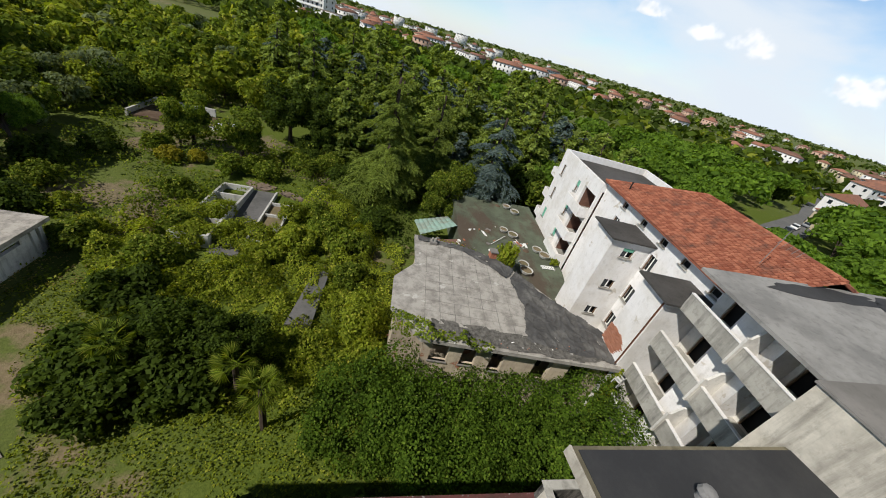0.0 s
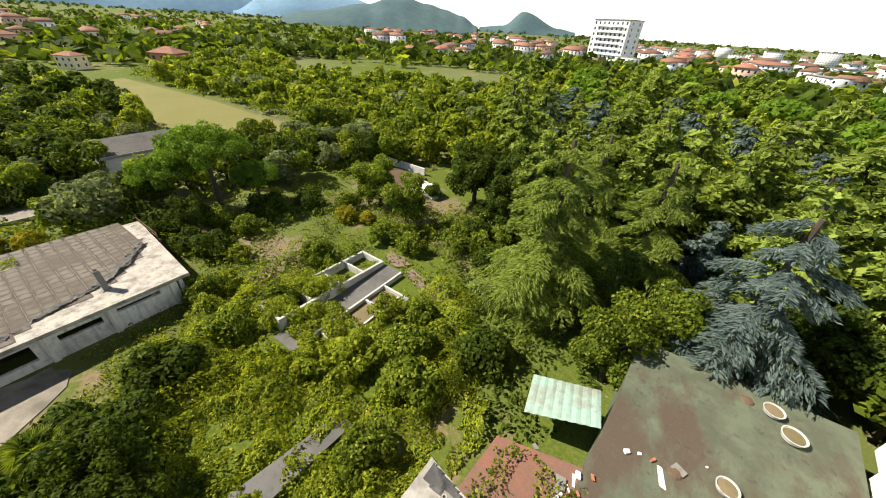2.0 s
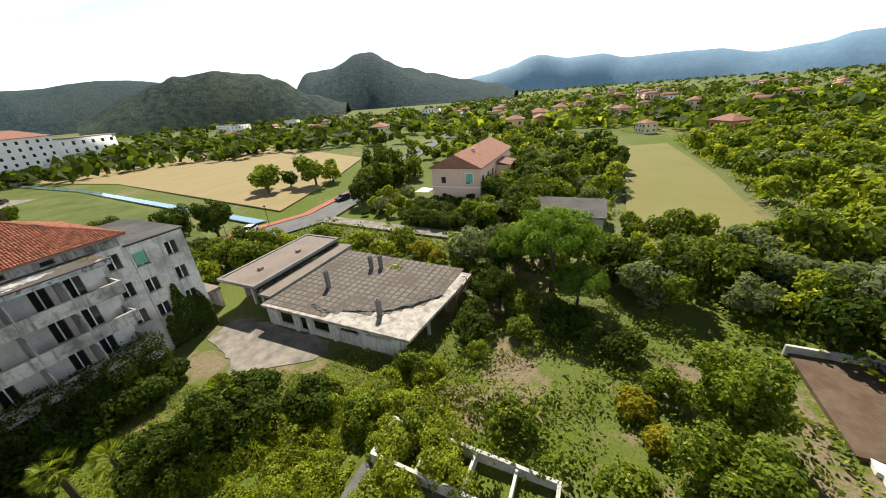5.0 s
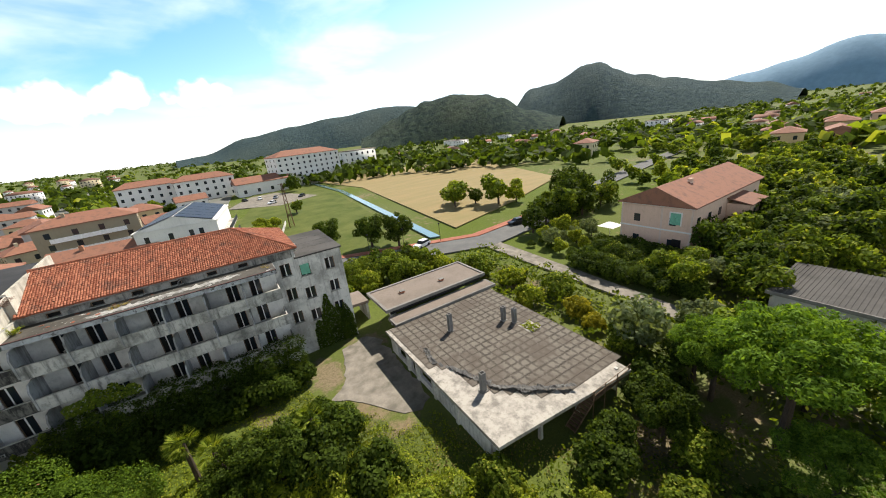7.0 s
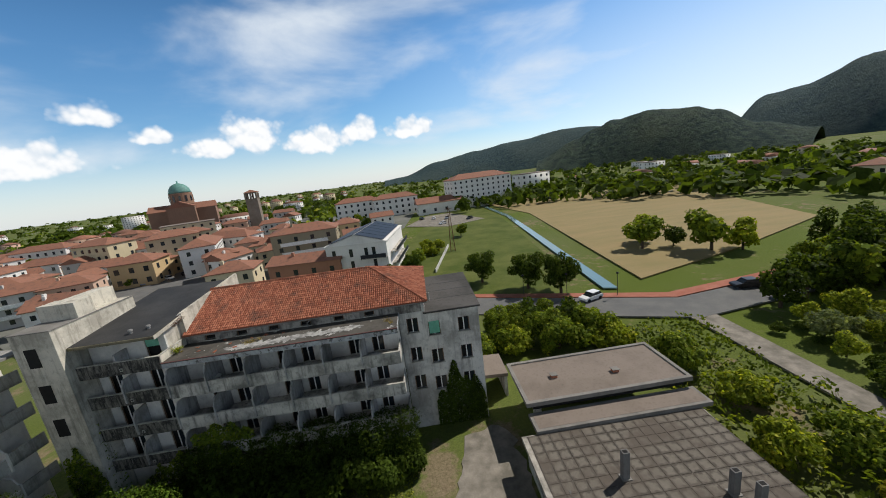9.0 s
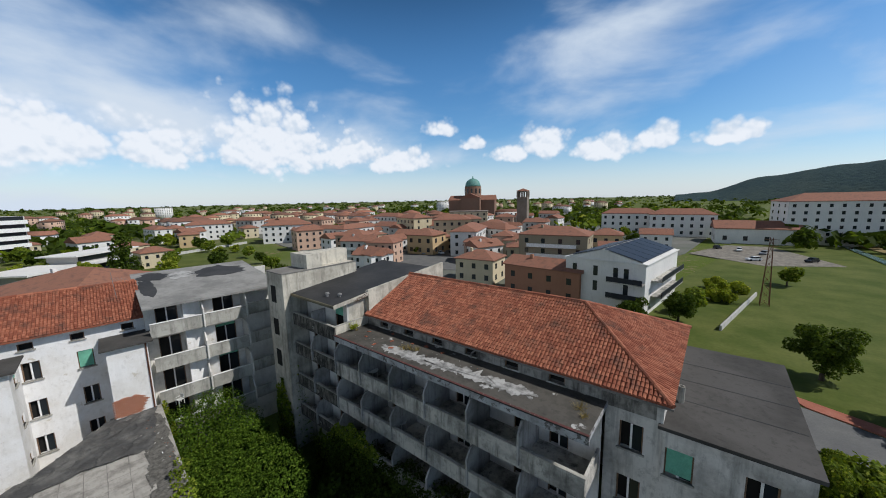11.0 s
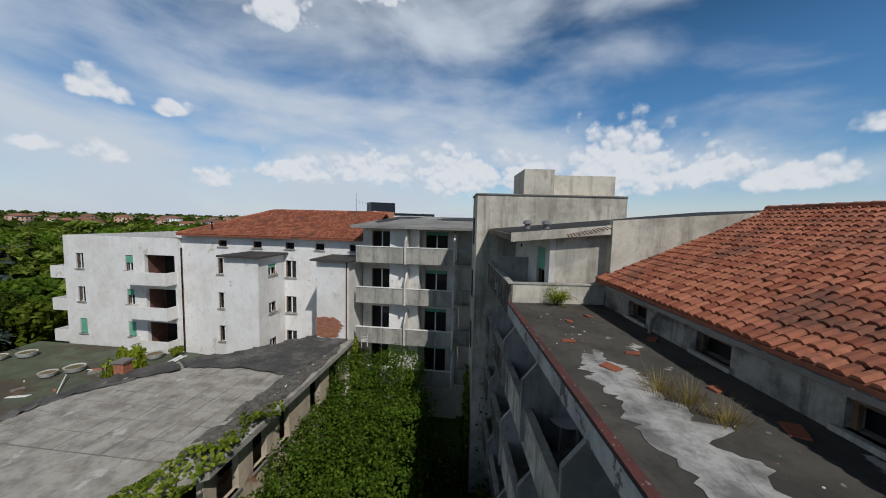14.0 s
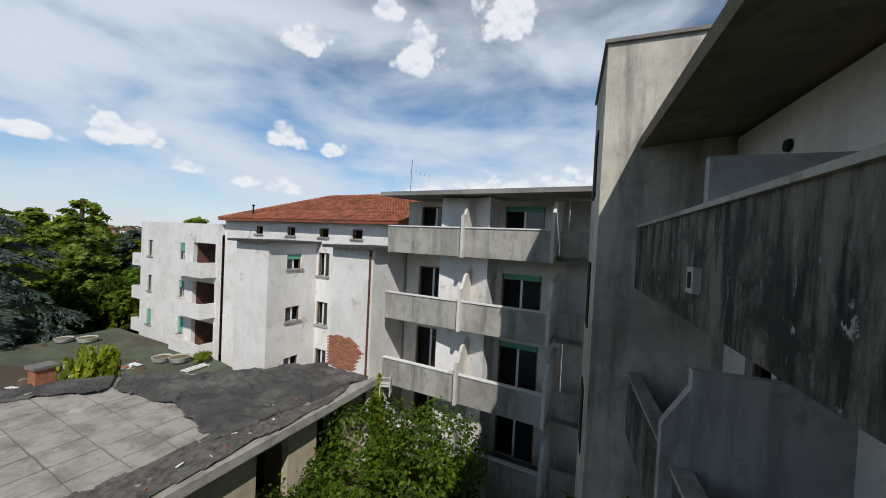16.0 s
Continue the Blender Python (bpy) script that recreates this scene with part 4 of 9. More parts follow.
part("ledge_felt", boxes((-14.85, 0.6, 13.36, 4.95, FY - 0.06, 13.375)), M["ledge_felt"], south_wing, "worn roofing felt with pale bare patches")
part("fascia", boxes((-14.9, FY - 0.10, 12.90, 4.95, FY + 0.02, 13.12)), M["peeling_edge"], south_wing, "peeling pale edge beam")
# narrow black strip just below the red edge
part("edge_line", boxes((-14.9, FY + 0.02, 13.32, 4.95, FY + 0.05, 13.37)), M["bitumen"], south_wing, "thin black line under the red edge")
part("ledge_edge", boxes((-14.9, FY - 0.10, 13.375, 4.95, FY + 0.05, 13.40)), M["red_edge"], south_wing, "flaking red painted edge")
# tile roof
s0, s1, sn, ss, sr = -17.75, 4.86, 0.93, -11.4, -4.9
ZE, ZR = 14.32, 16.9
tiled_slope(south_wing, "north_slope", (s1, sn, ZE), (s0, sn, ZE), (-12.0, sr, ZR), (s1, sr, ZR), single_out=lambda p: p.x > -1.9 and p.y > -2.3)
tiled_slope(south_wing, "south_slope", (s0, ss, ZE), (s1, ss, ZE), (s1, sr, ZR), (-12.0, sr, ZR))
tiled_slope(south_wing, "west_slope", (s0, sn, ZE), (s0, ss, ZE), (-12.0, sr, ZR), (-12.0, sr, ZR))
ridge_caps(south_wing, (s1, sr, ZR), (-12.0, sr, ZR)), ridge_caps(south_wing, (s0, sn, ZE), (-12.0, sr, ZR)), ridge_caps(south_wing, (s0, ss, ZE), (-12.0, sr, ZR))
# west flat block
bm = bmesh.new()
wz = [(u, z, u + w, z + 1.45) for z in (4.6, 7.6, 10.6) for u, w in ((-21.6, 1.1), (-18.7, 1.15))]
opening_wall(bm, "y", 0.7, -0.3, -22.6, -17.4, 0, 12.95, wz)
for row in ((-22.6, -10.5, 0, -22.3, 0.4, 12.95), (-22.3, -10.5, 0, -17.4, -10.2, 12.95)):
    part("west_block_side", boxes(row), M["grey_plaster"], south_wing)
part("west_block_wall", bm, M["grey_plaster"], south_wing, "grey weathered plaster end block")
for k, h in enumerate(wz):
    window_unit(south_wing, "y", 0.7, -1, *h, shutter=0.9 if k == 5 else 0)
part("west_block_roof", boxes((-22.8, -10.7, 12.95, -17.2, 0.85, 13.13)), M["grey_felt"], south_wing, "grey felt flat roof")

# corner block with raised top storey and tower
corner = thing("hotel_corner_block", "concrete corner block with raised top storey and tower", "building", (-0.13, -1.3, 0.22))
CF = SF + (13.05,)
IY = 2.55
cdoor = [(5.75, 13.1, 6.95, 15.25)]
bm = bmesh.new()
opening_wall(bm, "y", IY, -0.2, 5.20, 11.5, 0, 15.62, cdoor + [(9.6, z, 10.7, z + 2.1) for z in CF[1:4]] + [(6.2, z, 7.3, z + 2.1) for z in CF[1:4]])
part("inner_wall", bm, M["inner_plaster"], corner, "pale plaster wall behind the balconies")
window_unit(corner, "y", IY, -1, *cdoor[0], door=True, shutter=0.42, casement=False)
for z in CF[1:4]:
    window_unit(corner, "y", IY, -1, 9.6, z, 10.7, z + 2.1, door=True), window_unit(corner, "y", IY, -1, 6.2, z, 7.3, z + 2.1, door=True)
bm = bmesh.new()
prism(bm, [(5.20, 0.5), (5.45, 0.5), (5.45, IY - 0.2), (5.20, IY - 0.2)], 13.1, [16.05, 16.05, 15.75, 15.75])
part("west_wall", bm, M["tower_concrete"], corner, "stained concrete side wall of the top storey")
bm = bmesh.new()
prism(bm, [(4.74, -9.9), (5.02, -9.9), (5.02, 0.55), (4.74, 0.55)], [13.1] * 4, [17.15, 17.15, 16.32, 16.32])
box(bm, 5.02, 0.25, 13.1, 5.2, 0.55, 16.2)
part("gable_parapet", bm, M["tower_concrete"], corner, "long concrete parapet wall above the tiles")
for z in CF[1:]:
    b = thing("balcony", "", "")
    b.parent = corner
    part("balcony_slab", boxes((4.97, IY, z - 0.16, 11.5, FY - 0.12, z + 0.02)), M["dark_concrete"], b)
    part("parapet", boxes((4.97, FY - 0.12, z - 0.22, 11.5, FY + 0.02, z + 0.93)), M["streaked_concrete"], b, "black-streaked concrete parapet")
    if z > 13:
        part("parapet_return", boxes((4.965, 0.5, z - 0.2, 5.09, FY - 0.12, z + 0.93)), M["tower_concrete"], b, "pale stained parapet return")
    part("coping", boxes((4.93, FY - 0.16, z + 0.93, 11.5, FY + 0.06, z + 0.98)) if z < 13 else boxes((4.93, FY - 0.16, z + 0.93, 11.5, FY + 0.06, z + 0.98), (4.93, 0.5, z + 0.93, 5.13, FY - 0.16, z + 0.98)), M["concrete"], b)
    bm = bmesh.new()
    prism(bm, [(IY, 0), (FY + 0.16, 0), (FY + 0.16, 1.4), (FY - 0.1, 1.85), (FY - 0.1, 2.05), (IY, 2.05)] if z < 13 else [(IY, 0.2), (FY - 0.13, 0.2), (FY - 0.13, 1.75), (IY, 1.75)], 0, 0.12)
    bmesh.ops.transform(bm, matrix=Matrix(((0, 0, 1, 8.45), (1, 0, 0, 0), (0, 1, 0, z + 0.02 if z < 13 else z - 0.2), (0, 0, 0, 1))), verts=bm.verts)
    part("divider", bm, M["divider_plaster"], b)
    spout = bmesh.new()
    box(spout, 7.98, FY + 0.02, z + 0.10, 8.18, FY + 0.09, z + 0.36)
    part("spout_frame", spout, M["concrete"], b, "square drain spout")
    # black plate for the shaded mouth; the spout is not hollow
    part("spout_mouth", boxes((8.03, FY + 0.09, z + 0.15, 8.13, FY + 0.095, z + 0.31)), M["dark"], b)
# slab wears the darkened soffit colour, shade painted in with the stains
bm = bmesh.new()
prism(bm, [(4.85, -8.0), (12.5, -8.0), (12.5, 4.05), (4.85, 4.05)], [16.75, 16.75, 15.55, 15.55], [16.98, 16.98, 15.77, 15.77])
part("roof_slab", bm, M["soffit"], corner, "sloping concrete roof slab, stained, colour darkened for the shade below")
bm = bmesh.new()
prism(bm, [(4.80, -8.0), (4.848, -8.0), (4.848, 4.05), (4.80, 4.05)], [16.70, 16.70, 15.50, 15.50], [17.02, 17.02, 15.82, 15.82])
part("roof_fascia", bm, M["tower_concrete"], corner, "pale stained concrete edge of the roof slab")
bm = bmesh.new()
prism(bm, [(5.0, -7.9), (12.4, -7.9), (12.4, 3.95), (5.0, 3.95)], [16.97, 16.97, 15.775, 15.775], [17.0, 17.0, 15.805, 15.805])
part("black_roof", bm, M["bitumen"], corner, "black bitumen roof covering")
bm = bmesh.new()
tube(bm, (9.9, 2.56, 15.05), (9.9, 2.60, 15.05), 0.09, 0.08, 14)
# hole shown by a flat black disc on the wall
part("lamp_hole_disc", bm, M["dark"], corner, "black disc standing for the hole of a wall lamp")
part("tower_shaft", boxes((11.58, -3.4, 0, 14.65, 4.72, 17.65)), M["tower_concrete"], corner, "tall blank concrete stair tower")
part("tower_head", boxes((11.62, 0.6, 17.65, 14.6, 2.22, 19.08), (13.1, -3.4, 17.65, 14.6, 0.6, 18.98)), M["tower_concrete"], corner, "stepped concrete tower head")
part("tower_coping", boxes((11.52, -3.4, 17.65, 11.62, 4.78, 17.72), (11.62, 2.24, 17.65, 14.71, 4.78, 17.72)), M["slab"], corner)
for z in (8.5, 11.6, 14.8):
    part("tower_window", boxes((13.0, 4.71, z, 13.9, 4.75, z + 1.6)), M["dark"], corner)
part("rear_wall", boxes((5.25, -8.0, 0, 14.0, -7.7, 15.4), (14.65, -8, 0, 14.9, 3.0, 15.4)), M["grey_plaster"], corner)
for k in range(15):
    bm = bmesh.new()
    y = 2.05 - 0.095 * k
    tube(bm, (5.0, y, 15.86 + 0.02 * k), (4.32 - 0.05 * (k % 4), y + 0.12, 15.70 + 0.024 * k), 0.014, 0.014, 5)
    part("rebar", bm, M["rust"], corner)
for x, y in ((6.3, 2.4), (7.4, 2.9)):
    v = thing("roof_vent", "small rusted vent cowl on the black roof", "vent", (x - 0.13, y - 1.3, 16.14), "vent cowls")
    bm = bmesh.new()
    lathe(bm, [(0.12, -0.1), (0.12, 0.2), (0.2, 0.22), (0.16, 0.34), (0.05, 0.38)], 10)
    part("cowl", bm, M["grey_flue"], v)

# details of the south wing
part("gutter", boxes((-17.8, 0.90, 14.14, 3.95, 1.0, 14.24)), M["slab"], south_wing, "pale sagging eaves board")
for x in (-6.8, 1.2):
    bm = bmesh.new()
    tube(bm, (x, 0.85, 14.15), (x + 0.5, 0.72, 13.75), 0.05), tube(bm, (x + 0.5, 0.72, 13.75), (x + 0.55, 0.75, 13.38), 0.05)
    part("downpipe", bm, M["grey_flue"], south_wing)
for k, (x, y, sx) in enumerate(((-1.2, 2.95, 1.3), (-3.2, 2.9, 1.7), (-5.3, 2.75, 1.6), (-7.6, 2.6, 1.9), (-10.0, 2.5, 1.6))):
    bm = bmesh.new()
    ring = [(x + sx * math.cos(t) * (1 + 0.5 * noise.noise((k * 3, math.cos(t) * 2, math.sin(t) * 2))), y + 0.52 * math.sin(t) * (1 + 0.75 * noise.fractal((k * 5, math.cos(t) * 4, math.sin(t) * 4), 0.6, 2.3, 6))) for t in (6.283 * q / 140 for q in range(140))]
    prism(bm, [(px, min(py, FY - 0.08)) for px, py in ring], 13.376 + 0.004 * k, 13.382 + 0.004 * k)
    part("bare_patch", bm, M["bare_screed"], south_wing, "pale bare screed where the felt has gone")
tile_bit = bmesh.new()
prism(tile_bit, [(-0.14, -0.08), (0.12, -0.1), (0.16, 0.07), (-0.1, 0.1)], 0, 0.03)
tile_bit = mesh_of("tile_shard", tile_bit, M["roof_tile"])
for k, (x, y) in enumerate(((2.6, 2.6), (0.2, 2.0), (1.2, 1.0), (-0.6, 2.9), (-1.4, 1.4), (3.2, 1.8), (0.9, 3.2), (-2.6, 1.2), (-4.2, 1.3))):
    ob = new("tile_shard", tile_bit)
    ob.location, ob.rotation_euler, ob.scale = (x, y - 1.3, 13.52), (0.1, 0.05, k * 1.3), (1 + 0.1 * (k % 4),) * 3
    tagged(ob, "broken red roof tile lying on the ledge", "tile", "broken tiles")
# chimney pots by the west hip
for k in range(3):
    c = thing("vent_pipe", "short concrete vent pipe beside the tiled hip", "vent", (-17.0 - 0.45 * k, -3.4, 13.27), "vent pipes")
    bm = bmesh.new()
    lathe(bm, [(0.16, 0), (0.16, 0.9), (0.11, 0.9), (0.11, 0.7)], 10)
    part("pipe", bm, M["concrete"], c)
# felt seams on the flat block
for y in (-2.4, -4.9, -7.4):
    part("felt_seam", boxes((-22.7, y, 13.13, -17.3, y + 0.08, 13.14)), M["bitumen"], south_wing)


def plastic_table(x, y, z):
    t = thing("plastic_table", "round white plastic garden table", "table", (x, y, z), "balcony furniture")
    bm = bmesh.new()
    lathe(bm, [(0.42, 0.68), (0.44, 0.70), (0.44, 0.72), (0.2, 0.72)], 18)
    part("tabletop", bm, M["old_plastic"], t)
    for a in range(4):
        bm = bmesh.new()
        ca, sa = math.cos(a * 1.571 + 0.8), math.sin(a * 1.571 + 0.8)
        tube(bm, (0.36 * ca, 0.36 * sa, 0), (0.3 * ca, 0.3 * sa, 0.69), 0.03, 0.03, 6)
        part("leg", bm, M["old_plastic"], t)


def plastic_chair(x, y, z, turn):
    t = thing("plastic_chair", "worn white plastic garden chair", "chair", (x, y, z), "balcony furniture")
    t.rotation_euler = (0, 0, radians(turn))
    part("seat", boxes((-0.22, -0.22, 0.40, 0.22, 0.22, 0.43)), M["old_plastic"], t)
    bm = bmesh.new()
    prism(bm, [(-0.2, 0.2), (0.2, 0.2), (0.22, 0.23), (-0.22, 0.23)], 0.43, 0.82)
    part("backrest", bm, M["old_plastic"], t)
    for ax, ay in ((-0.2, -0.2), (0.2, -0.2), (-0.2, 0.2), (0.2, 0.2)):
        part("leg", boxes((ax - 0.02, ay - 0.02, 0, ax + 0.02, ay + 0.02, 0.40)), M["old_plastic"], t)
    for ax in (-0.24, 0.22):
        part("armrest", boxes((ax, -0.2, 0.60, ax + 0.03, 0.2, 0.63)), M["old_plastic"], t)


for x, z in ((1.6, 10.36), (-4.6, 10.36), (-1.4, 7.26)):
    plastic_table(x, 1.6, z), plastic_chair(x + 0.9, 1.3, z, 70)
plastic_chair(16.3, 10.8, 7.29, 200)
# downpipe, bare brick and aerial of the east wing
bm = bmesh.new()
tube(bm, (-0.66, 7.85, 13.0), (-0.66, 7.85, 5.5), 0.05)
part("downpipe", bm, M["rust"], east_wing, "rusty downpipe")
brick_mesh = bmesh.new()
box(brick_mesh, -0.012, 0, 0, 0.03, 0.235, 0.058)
brick_mesh = mesh_of("brick", brick_mesh, M["brick_face"])
rnd = random.Random(9)
for i in range(24):
    for j in range(11):
        y, z = 7.95 + j * 0.25 + 0.12 * (i % 2), 7.25 + i * 0.072
        e = ((y - 9.3) / 1.3) ** 2 + ((z - 8.0) / 0.95) ** 2
        if e < 0.85 + 0.35 * noise.noise((y * 2, z * 2, 4)) and y < 10.2:
            piece("brick", brick_mesh, Matrix.Translation((-0.62, y, z)), east_wing)
flue = thing("metal_flue", "thin black metal flue above the tiles", "flue")
bm = bmesh.new()
tube(bm, (22.6, 26.0, 14.8), (22.6, 26.0, 15.7), 0.06, 0.06, 10), tube(bm, (22.6, 26.0, 15.7), (22.6, 26.0, 15.8), 0.10, 0.08, 10)
part("pipe", bm, M["dark"], flue)
aerial = thing("tv_aerial", "bent rooftop television aerial", "aerial")
bm = bmesh.new()
tube(bm, (22.2, 13.0, 16.3), (22.5, 13.1, 18.6), 0.02, 0.02, 5)
part("mast", bm, M["grey_flue"], aerial)
for k in range(5):
    bm = bmesh.new()
    p = Vector((22.4, 13.08, 17.9)) + Vector((0.1, -0.25, -0.06)) * k
    tube(bm, p + Vector((-0.3, -0.1, -0.15)), p + Vector((0.3, 0.1, 0.15)), 0.012, 0.012, 4)
    part("element", bm, M["grey_flue"], aerial)
# loose felt and bare patches on the balcony roof
for k, (x, y, sx, sy) in enumerate(((9.8, 0.2, 2.6, 2.4), (6.5, 6.9, 3.4, 0.65), (10.2, 3.6, 1.7, 1.3), (11.2, 6.0, 1.9, 1.3))):
    bm = bmesh.new()
    ring = [(x + sx * math.cos(t) * (1 + 0.5 * noise.noise((k * 3.3, math.cos(t) * 2, math.sin(t) * 2))), y + sy * math.sin(t) * (1 + 0.5 * noise.noise((k * 4.1, math.cos(t) * 3, math.sin(t) * 3)))) for t in (6.283 * q / 26 for q in range(26))]
    zt = [15.69 + 0.0615 * (px + 0.25) for px, py in ring]
    prism(bm, ring, zt, [v + 0.012 for v in zt])
    part("roof_patch", bm, M["bitumen"] if k != 2 else M["bare_screed"], east_wing, "ragged patch in the roof felt")

# ---- restaurant pavilion ----
pavilion = thing("restaurant_pavilion", "flat-roofed pavilion with cracked concrete slabs, overgrown", "building")
EDGE = [(3.87, 13.2), (17.5, 11.85), (18.1, 15.0), (15.7, 17.4), (14.3, 19.1), (12.4, 21.8), (11.3, 23.0), (8.6, 24.2), (4.05, 25.1), (3.9, 20.9), (2.2, 18.9), (2.0, 15.7)]


def inside(x, y, poly):
    hit = False
    for (ax, ay), (bx, by) in zip(poly, poly[1:] + poly[:1]):
        if (ay > y) != (by > y) and x < (bx - ax) * (y - ay) / (by - ay) + ax:
            hit = not hit
    return hit


def shrunk(poly, by):
    cx, cy = sum(p[0] for p in poly) / len(poly), sum(p[1] for p in poly) / len(poly)
    return [(cx + (x - cx) * (1 - by / max(0.1, math.hypot(x - cx, y - cy))), cy + (y - cy) * (1 - by / max(0.1, math.hypot(x - cx, y - cy)))) for x, y in poly]


# south wall with its row of broken windows, in its own frame
pav_dir = math.degrees(math.atan2(11.85 - 13.2, 17.5 - 3.87))
PS = pose(3.87, 13.2, 0, 0, 0, pav_dir)
sw = thing("south_wall", "", "")
sw.parent = pavilion
sw.matrix_basis = PS
pw = [(0.9, 4.9, 2.1, 6.5), (3.0, 4.9, 4.0, 6.6), (5.0, 4.7, 5.9, 6.6), (8.1, 4.4, 9.3, 6.6), (10.6, 4.4, 12.2, 6.6)]
bm = bmesh.new()
opening_wall(bm, "y", 0.55, 0.3, 0.3, 13.4, 0.2, 7.05, pw)
part("plaster", bm, M["ruin_plaster"], sw, "cream plaster falling off red brick")
# black boards behind the openings stand in for the dark inside
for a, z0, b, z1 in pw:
    part("room_shade_board", boxes((a - 0.2, 2.0, z0 - 0.2, b + 0.2, 2.1, z1 + 0.2)), M["dark"], sw)
    part("sill", boxes((a - 0.08, 0.45, z0 - 0.09, b + 0.08, 0.7, z0)), M["slab"], sw)
bm = bmesh.new()
prism(bm, shrunk(EDGE[2:], 0.6), 0.2, 7.05)
part("rear_wall", bm, M["ruin_plaster"], pavilion)
bm = bmesh.new()
prism(bm, EDGE, 7.05, 7.34)
part("roof_deck", bm, M["roof_slab"], pavilion, "concrete roof deck with crumbling edge")
# slabs of the roof, each a piece of its own
slab_mesh = {}
for k in range(4):
    bm = bmesh.new()
    w = 0.512
    prism(bm, [(-w, -w + 0.02 * (k & 1)), (w - 0.012 * k, -w), (w, w - 0.015 * k), (-w + 0.02 * (k // 2), w)], 0, 0.05)
    slab_mesh[k] = mesh_of("roof_slab", bm, M["roof_slab"])
joint_bed = bmesh.new()
for i in range(15):
    for j in range(11):
        p = PS @ Vector((0.65 + 1.05 * i, 1.95 + 1.05 * j, 7.345))
        if inside(p.x, p.y, shrunk(EDGE, 0.6)) and not (p.x > 11.5 and p.y > 20 - (p.x - 11.5)) and not (p.x > 11.9 and p.y > 14.6):
            spot = Matrix.Translation((p.x, p.y, p.z)) @ pose(0, 0, 0, 0, 0, pav_dir)
            k = len(joint_bed.verts)
            box(joint_bed, -0.525, -0.525, -0.004, 0.525, 0.525, 0.030)
            joint_bed.verts.ensure_lookup_table()
            bmesh.ops.transform(joint_bed, matrix=spot, verts=joint_bed.verts[k:])
            piece("roof_slab", slab_mesh[(i * 7 + j * 3) % 4], spot @ pose(0, 0, 0, random.gauss(0, 0.35), random.gauss(0, 0.35), random.gauss(0, 0.5)), pavilion)
part("joint_bed", joint_bed, M["slab"], pavilion, "dark weedy joints between the slabs")


def crumpled(name, outline, z, material, parent, label, step=0.09, amp=0.10, lift=0.0):
    """A torn, rumpled sheet lying on a roof."""
    xs, ys = [p[0] for p in outline], [p[1] for p in outline]
    bm = bmesh.new()
    grid = {}
    nx, ny = int((max(xs) - min(xs)) / step) + 2, int((max(ys) - min(ys)) / step) + 2
    for i in range(nx):
        for j in range(ny):
            x, y = min(xs) + i * step, min(ys) + j * step
            wob = noise.noise((x * 0.9, y * 0.9, 4.2))
            if inside(x + wob * 0.22, y + noise.noise((x, y, 9)) * 0.22, outline):
                h = abs(noise.noise((x * 0.8 + 0.4 * y, y * 0.6, 1.5))) ** 0.7 * amp * 1.2
                # sharp folds running two ways
                h += (1 - min(1, 5.0 * abs(noise.noise((x * 0.9 + 0.6 * y, y * 0.7 - 0.5 * x, 6.1))))) * amp * 0.8
                h += (1 - min(1, 4.0 * abs(noise.noise((x * 2.1 - 0.9 * y, y * 1.9 + 0.7 * x, 3.3))))) * amp * 0.35
                grid[i, j] = bm.verts.new((x, y, z + 0.02 + h + lift * max(0, wob)))
    for (i, j), v in list(grid.items()):
        if (i + 1, j) in grid and (i + 1, j + 1) in grid and (i, j + 1) in grid:
            bm.faces.new((v, grid[i + 1, j], grid[i + 1, j + 1], grid[i, j + 1]))
    ext = bmesh.ops.extrude_face_region(bm, geom=list(bm.faces))
    bmesh.ops.translate(bm, verts=[g for g in ext["geom"] if isinstance(g, bmesh.types.BMVert)], vec=(0, 0, 0.008))
    bmesh.ops.recalc_face_normals(bm, faces=bm.faces)
    return part(name, bm, material, parent, label, smooth=False)


crumpled("torn_felt", [(10.9, 13.6), (17.3, 12.2), (18.0, 15.0), (15.6, 17.3), (14.2, 19.0), (12.6, 21.4), (11.6, 20.4), (11.9, 17.0)], 7.36, M["torn_felt"], pavilion, "torn rumpled black roofing felt", amp=0.10)
crumpled("edge_felt", [(4.2, 24.2), (8.3, 23.3), (11.4, 20.2), (12.6, 21.6), (11.2, 23.0), (8.6, 24.1), (4.3, 25.0)], 7.36, M["torn_felt"], pavilion, "frayed black felt along the roof edge", amp=0.09)
crumpled("moss_strip", [(4.2, 13.35), (15.5, 12.2), (16.6, 12.6), (13.0, 13.9), (9.0, 14.4), (4.5, 15.0)], 7.35, M["gravel_moss"], pavilion, "mossy gravel along the eaves", step=0.10, amp=0.06)
vent = thing("roof_vent", "small rusty roof vent cowl", "vent", (5.6, 24.0, 7.38))
part("base", boxes((-0.3, -0.3, 0, 0.3, 0.3, 0.25)), M["slab"], vent)
for dx in (-0.13, 0.13):
    bm = bmesh.new()
    lathe(bm, [(0.1, 0.25), (0.1, 0.55), (0.07, 0.55), (0.07, 0.4)], 10, (dx, 0, 0))
    part("cowl", bm, M["concrete"], vent)
chim = thing("brick_chimney", "short brown brick chimney stub", "chimney", (10.9, 23.1, 7.3))
part("shaft", boxes((-0.28, -0.28, 0, 0.28, 0.28, 0.75)), M["brick"], chim)
part("cap", boxes((-0.36, -0.36, 0.75, 0.36, 0.36, 0.85)), M["slab"], chim)

# ---- terrace ----
TZ = 4.3
terrace = thing("terrace", "green-painted raised terrace, stained and littered", "terrace", kind="structure")
bm = bmesh.new()
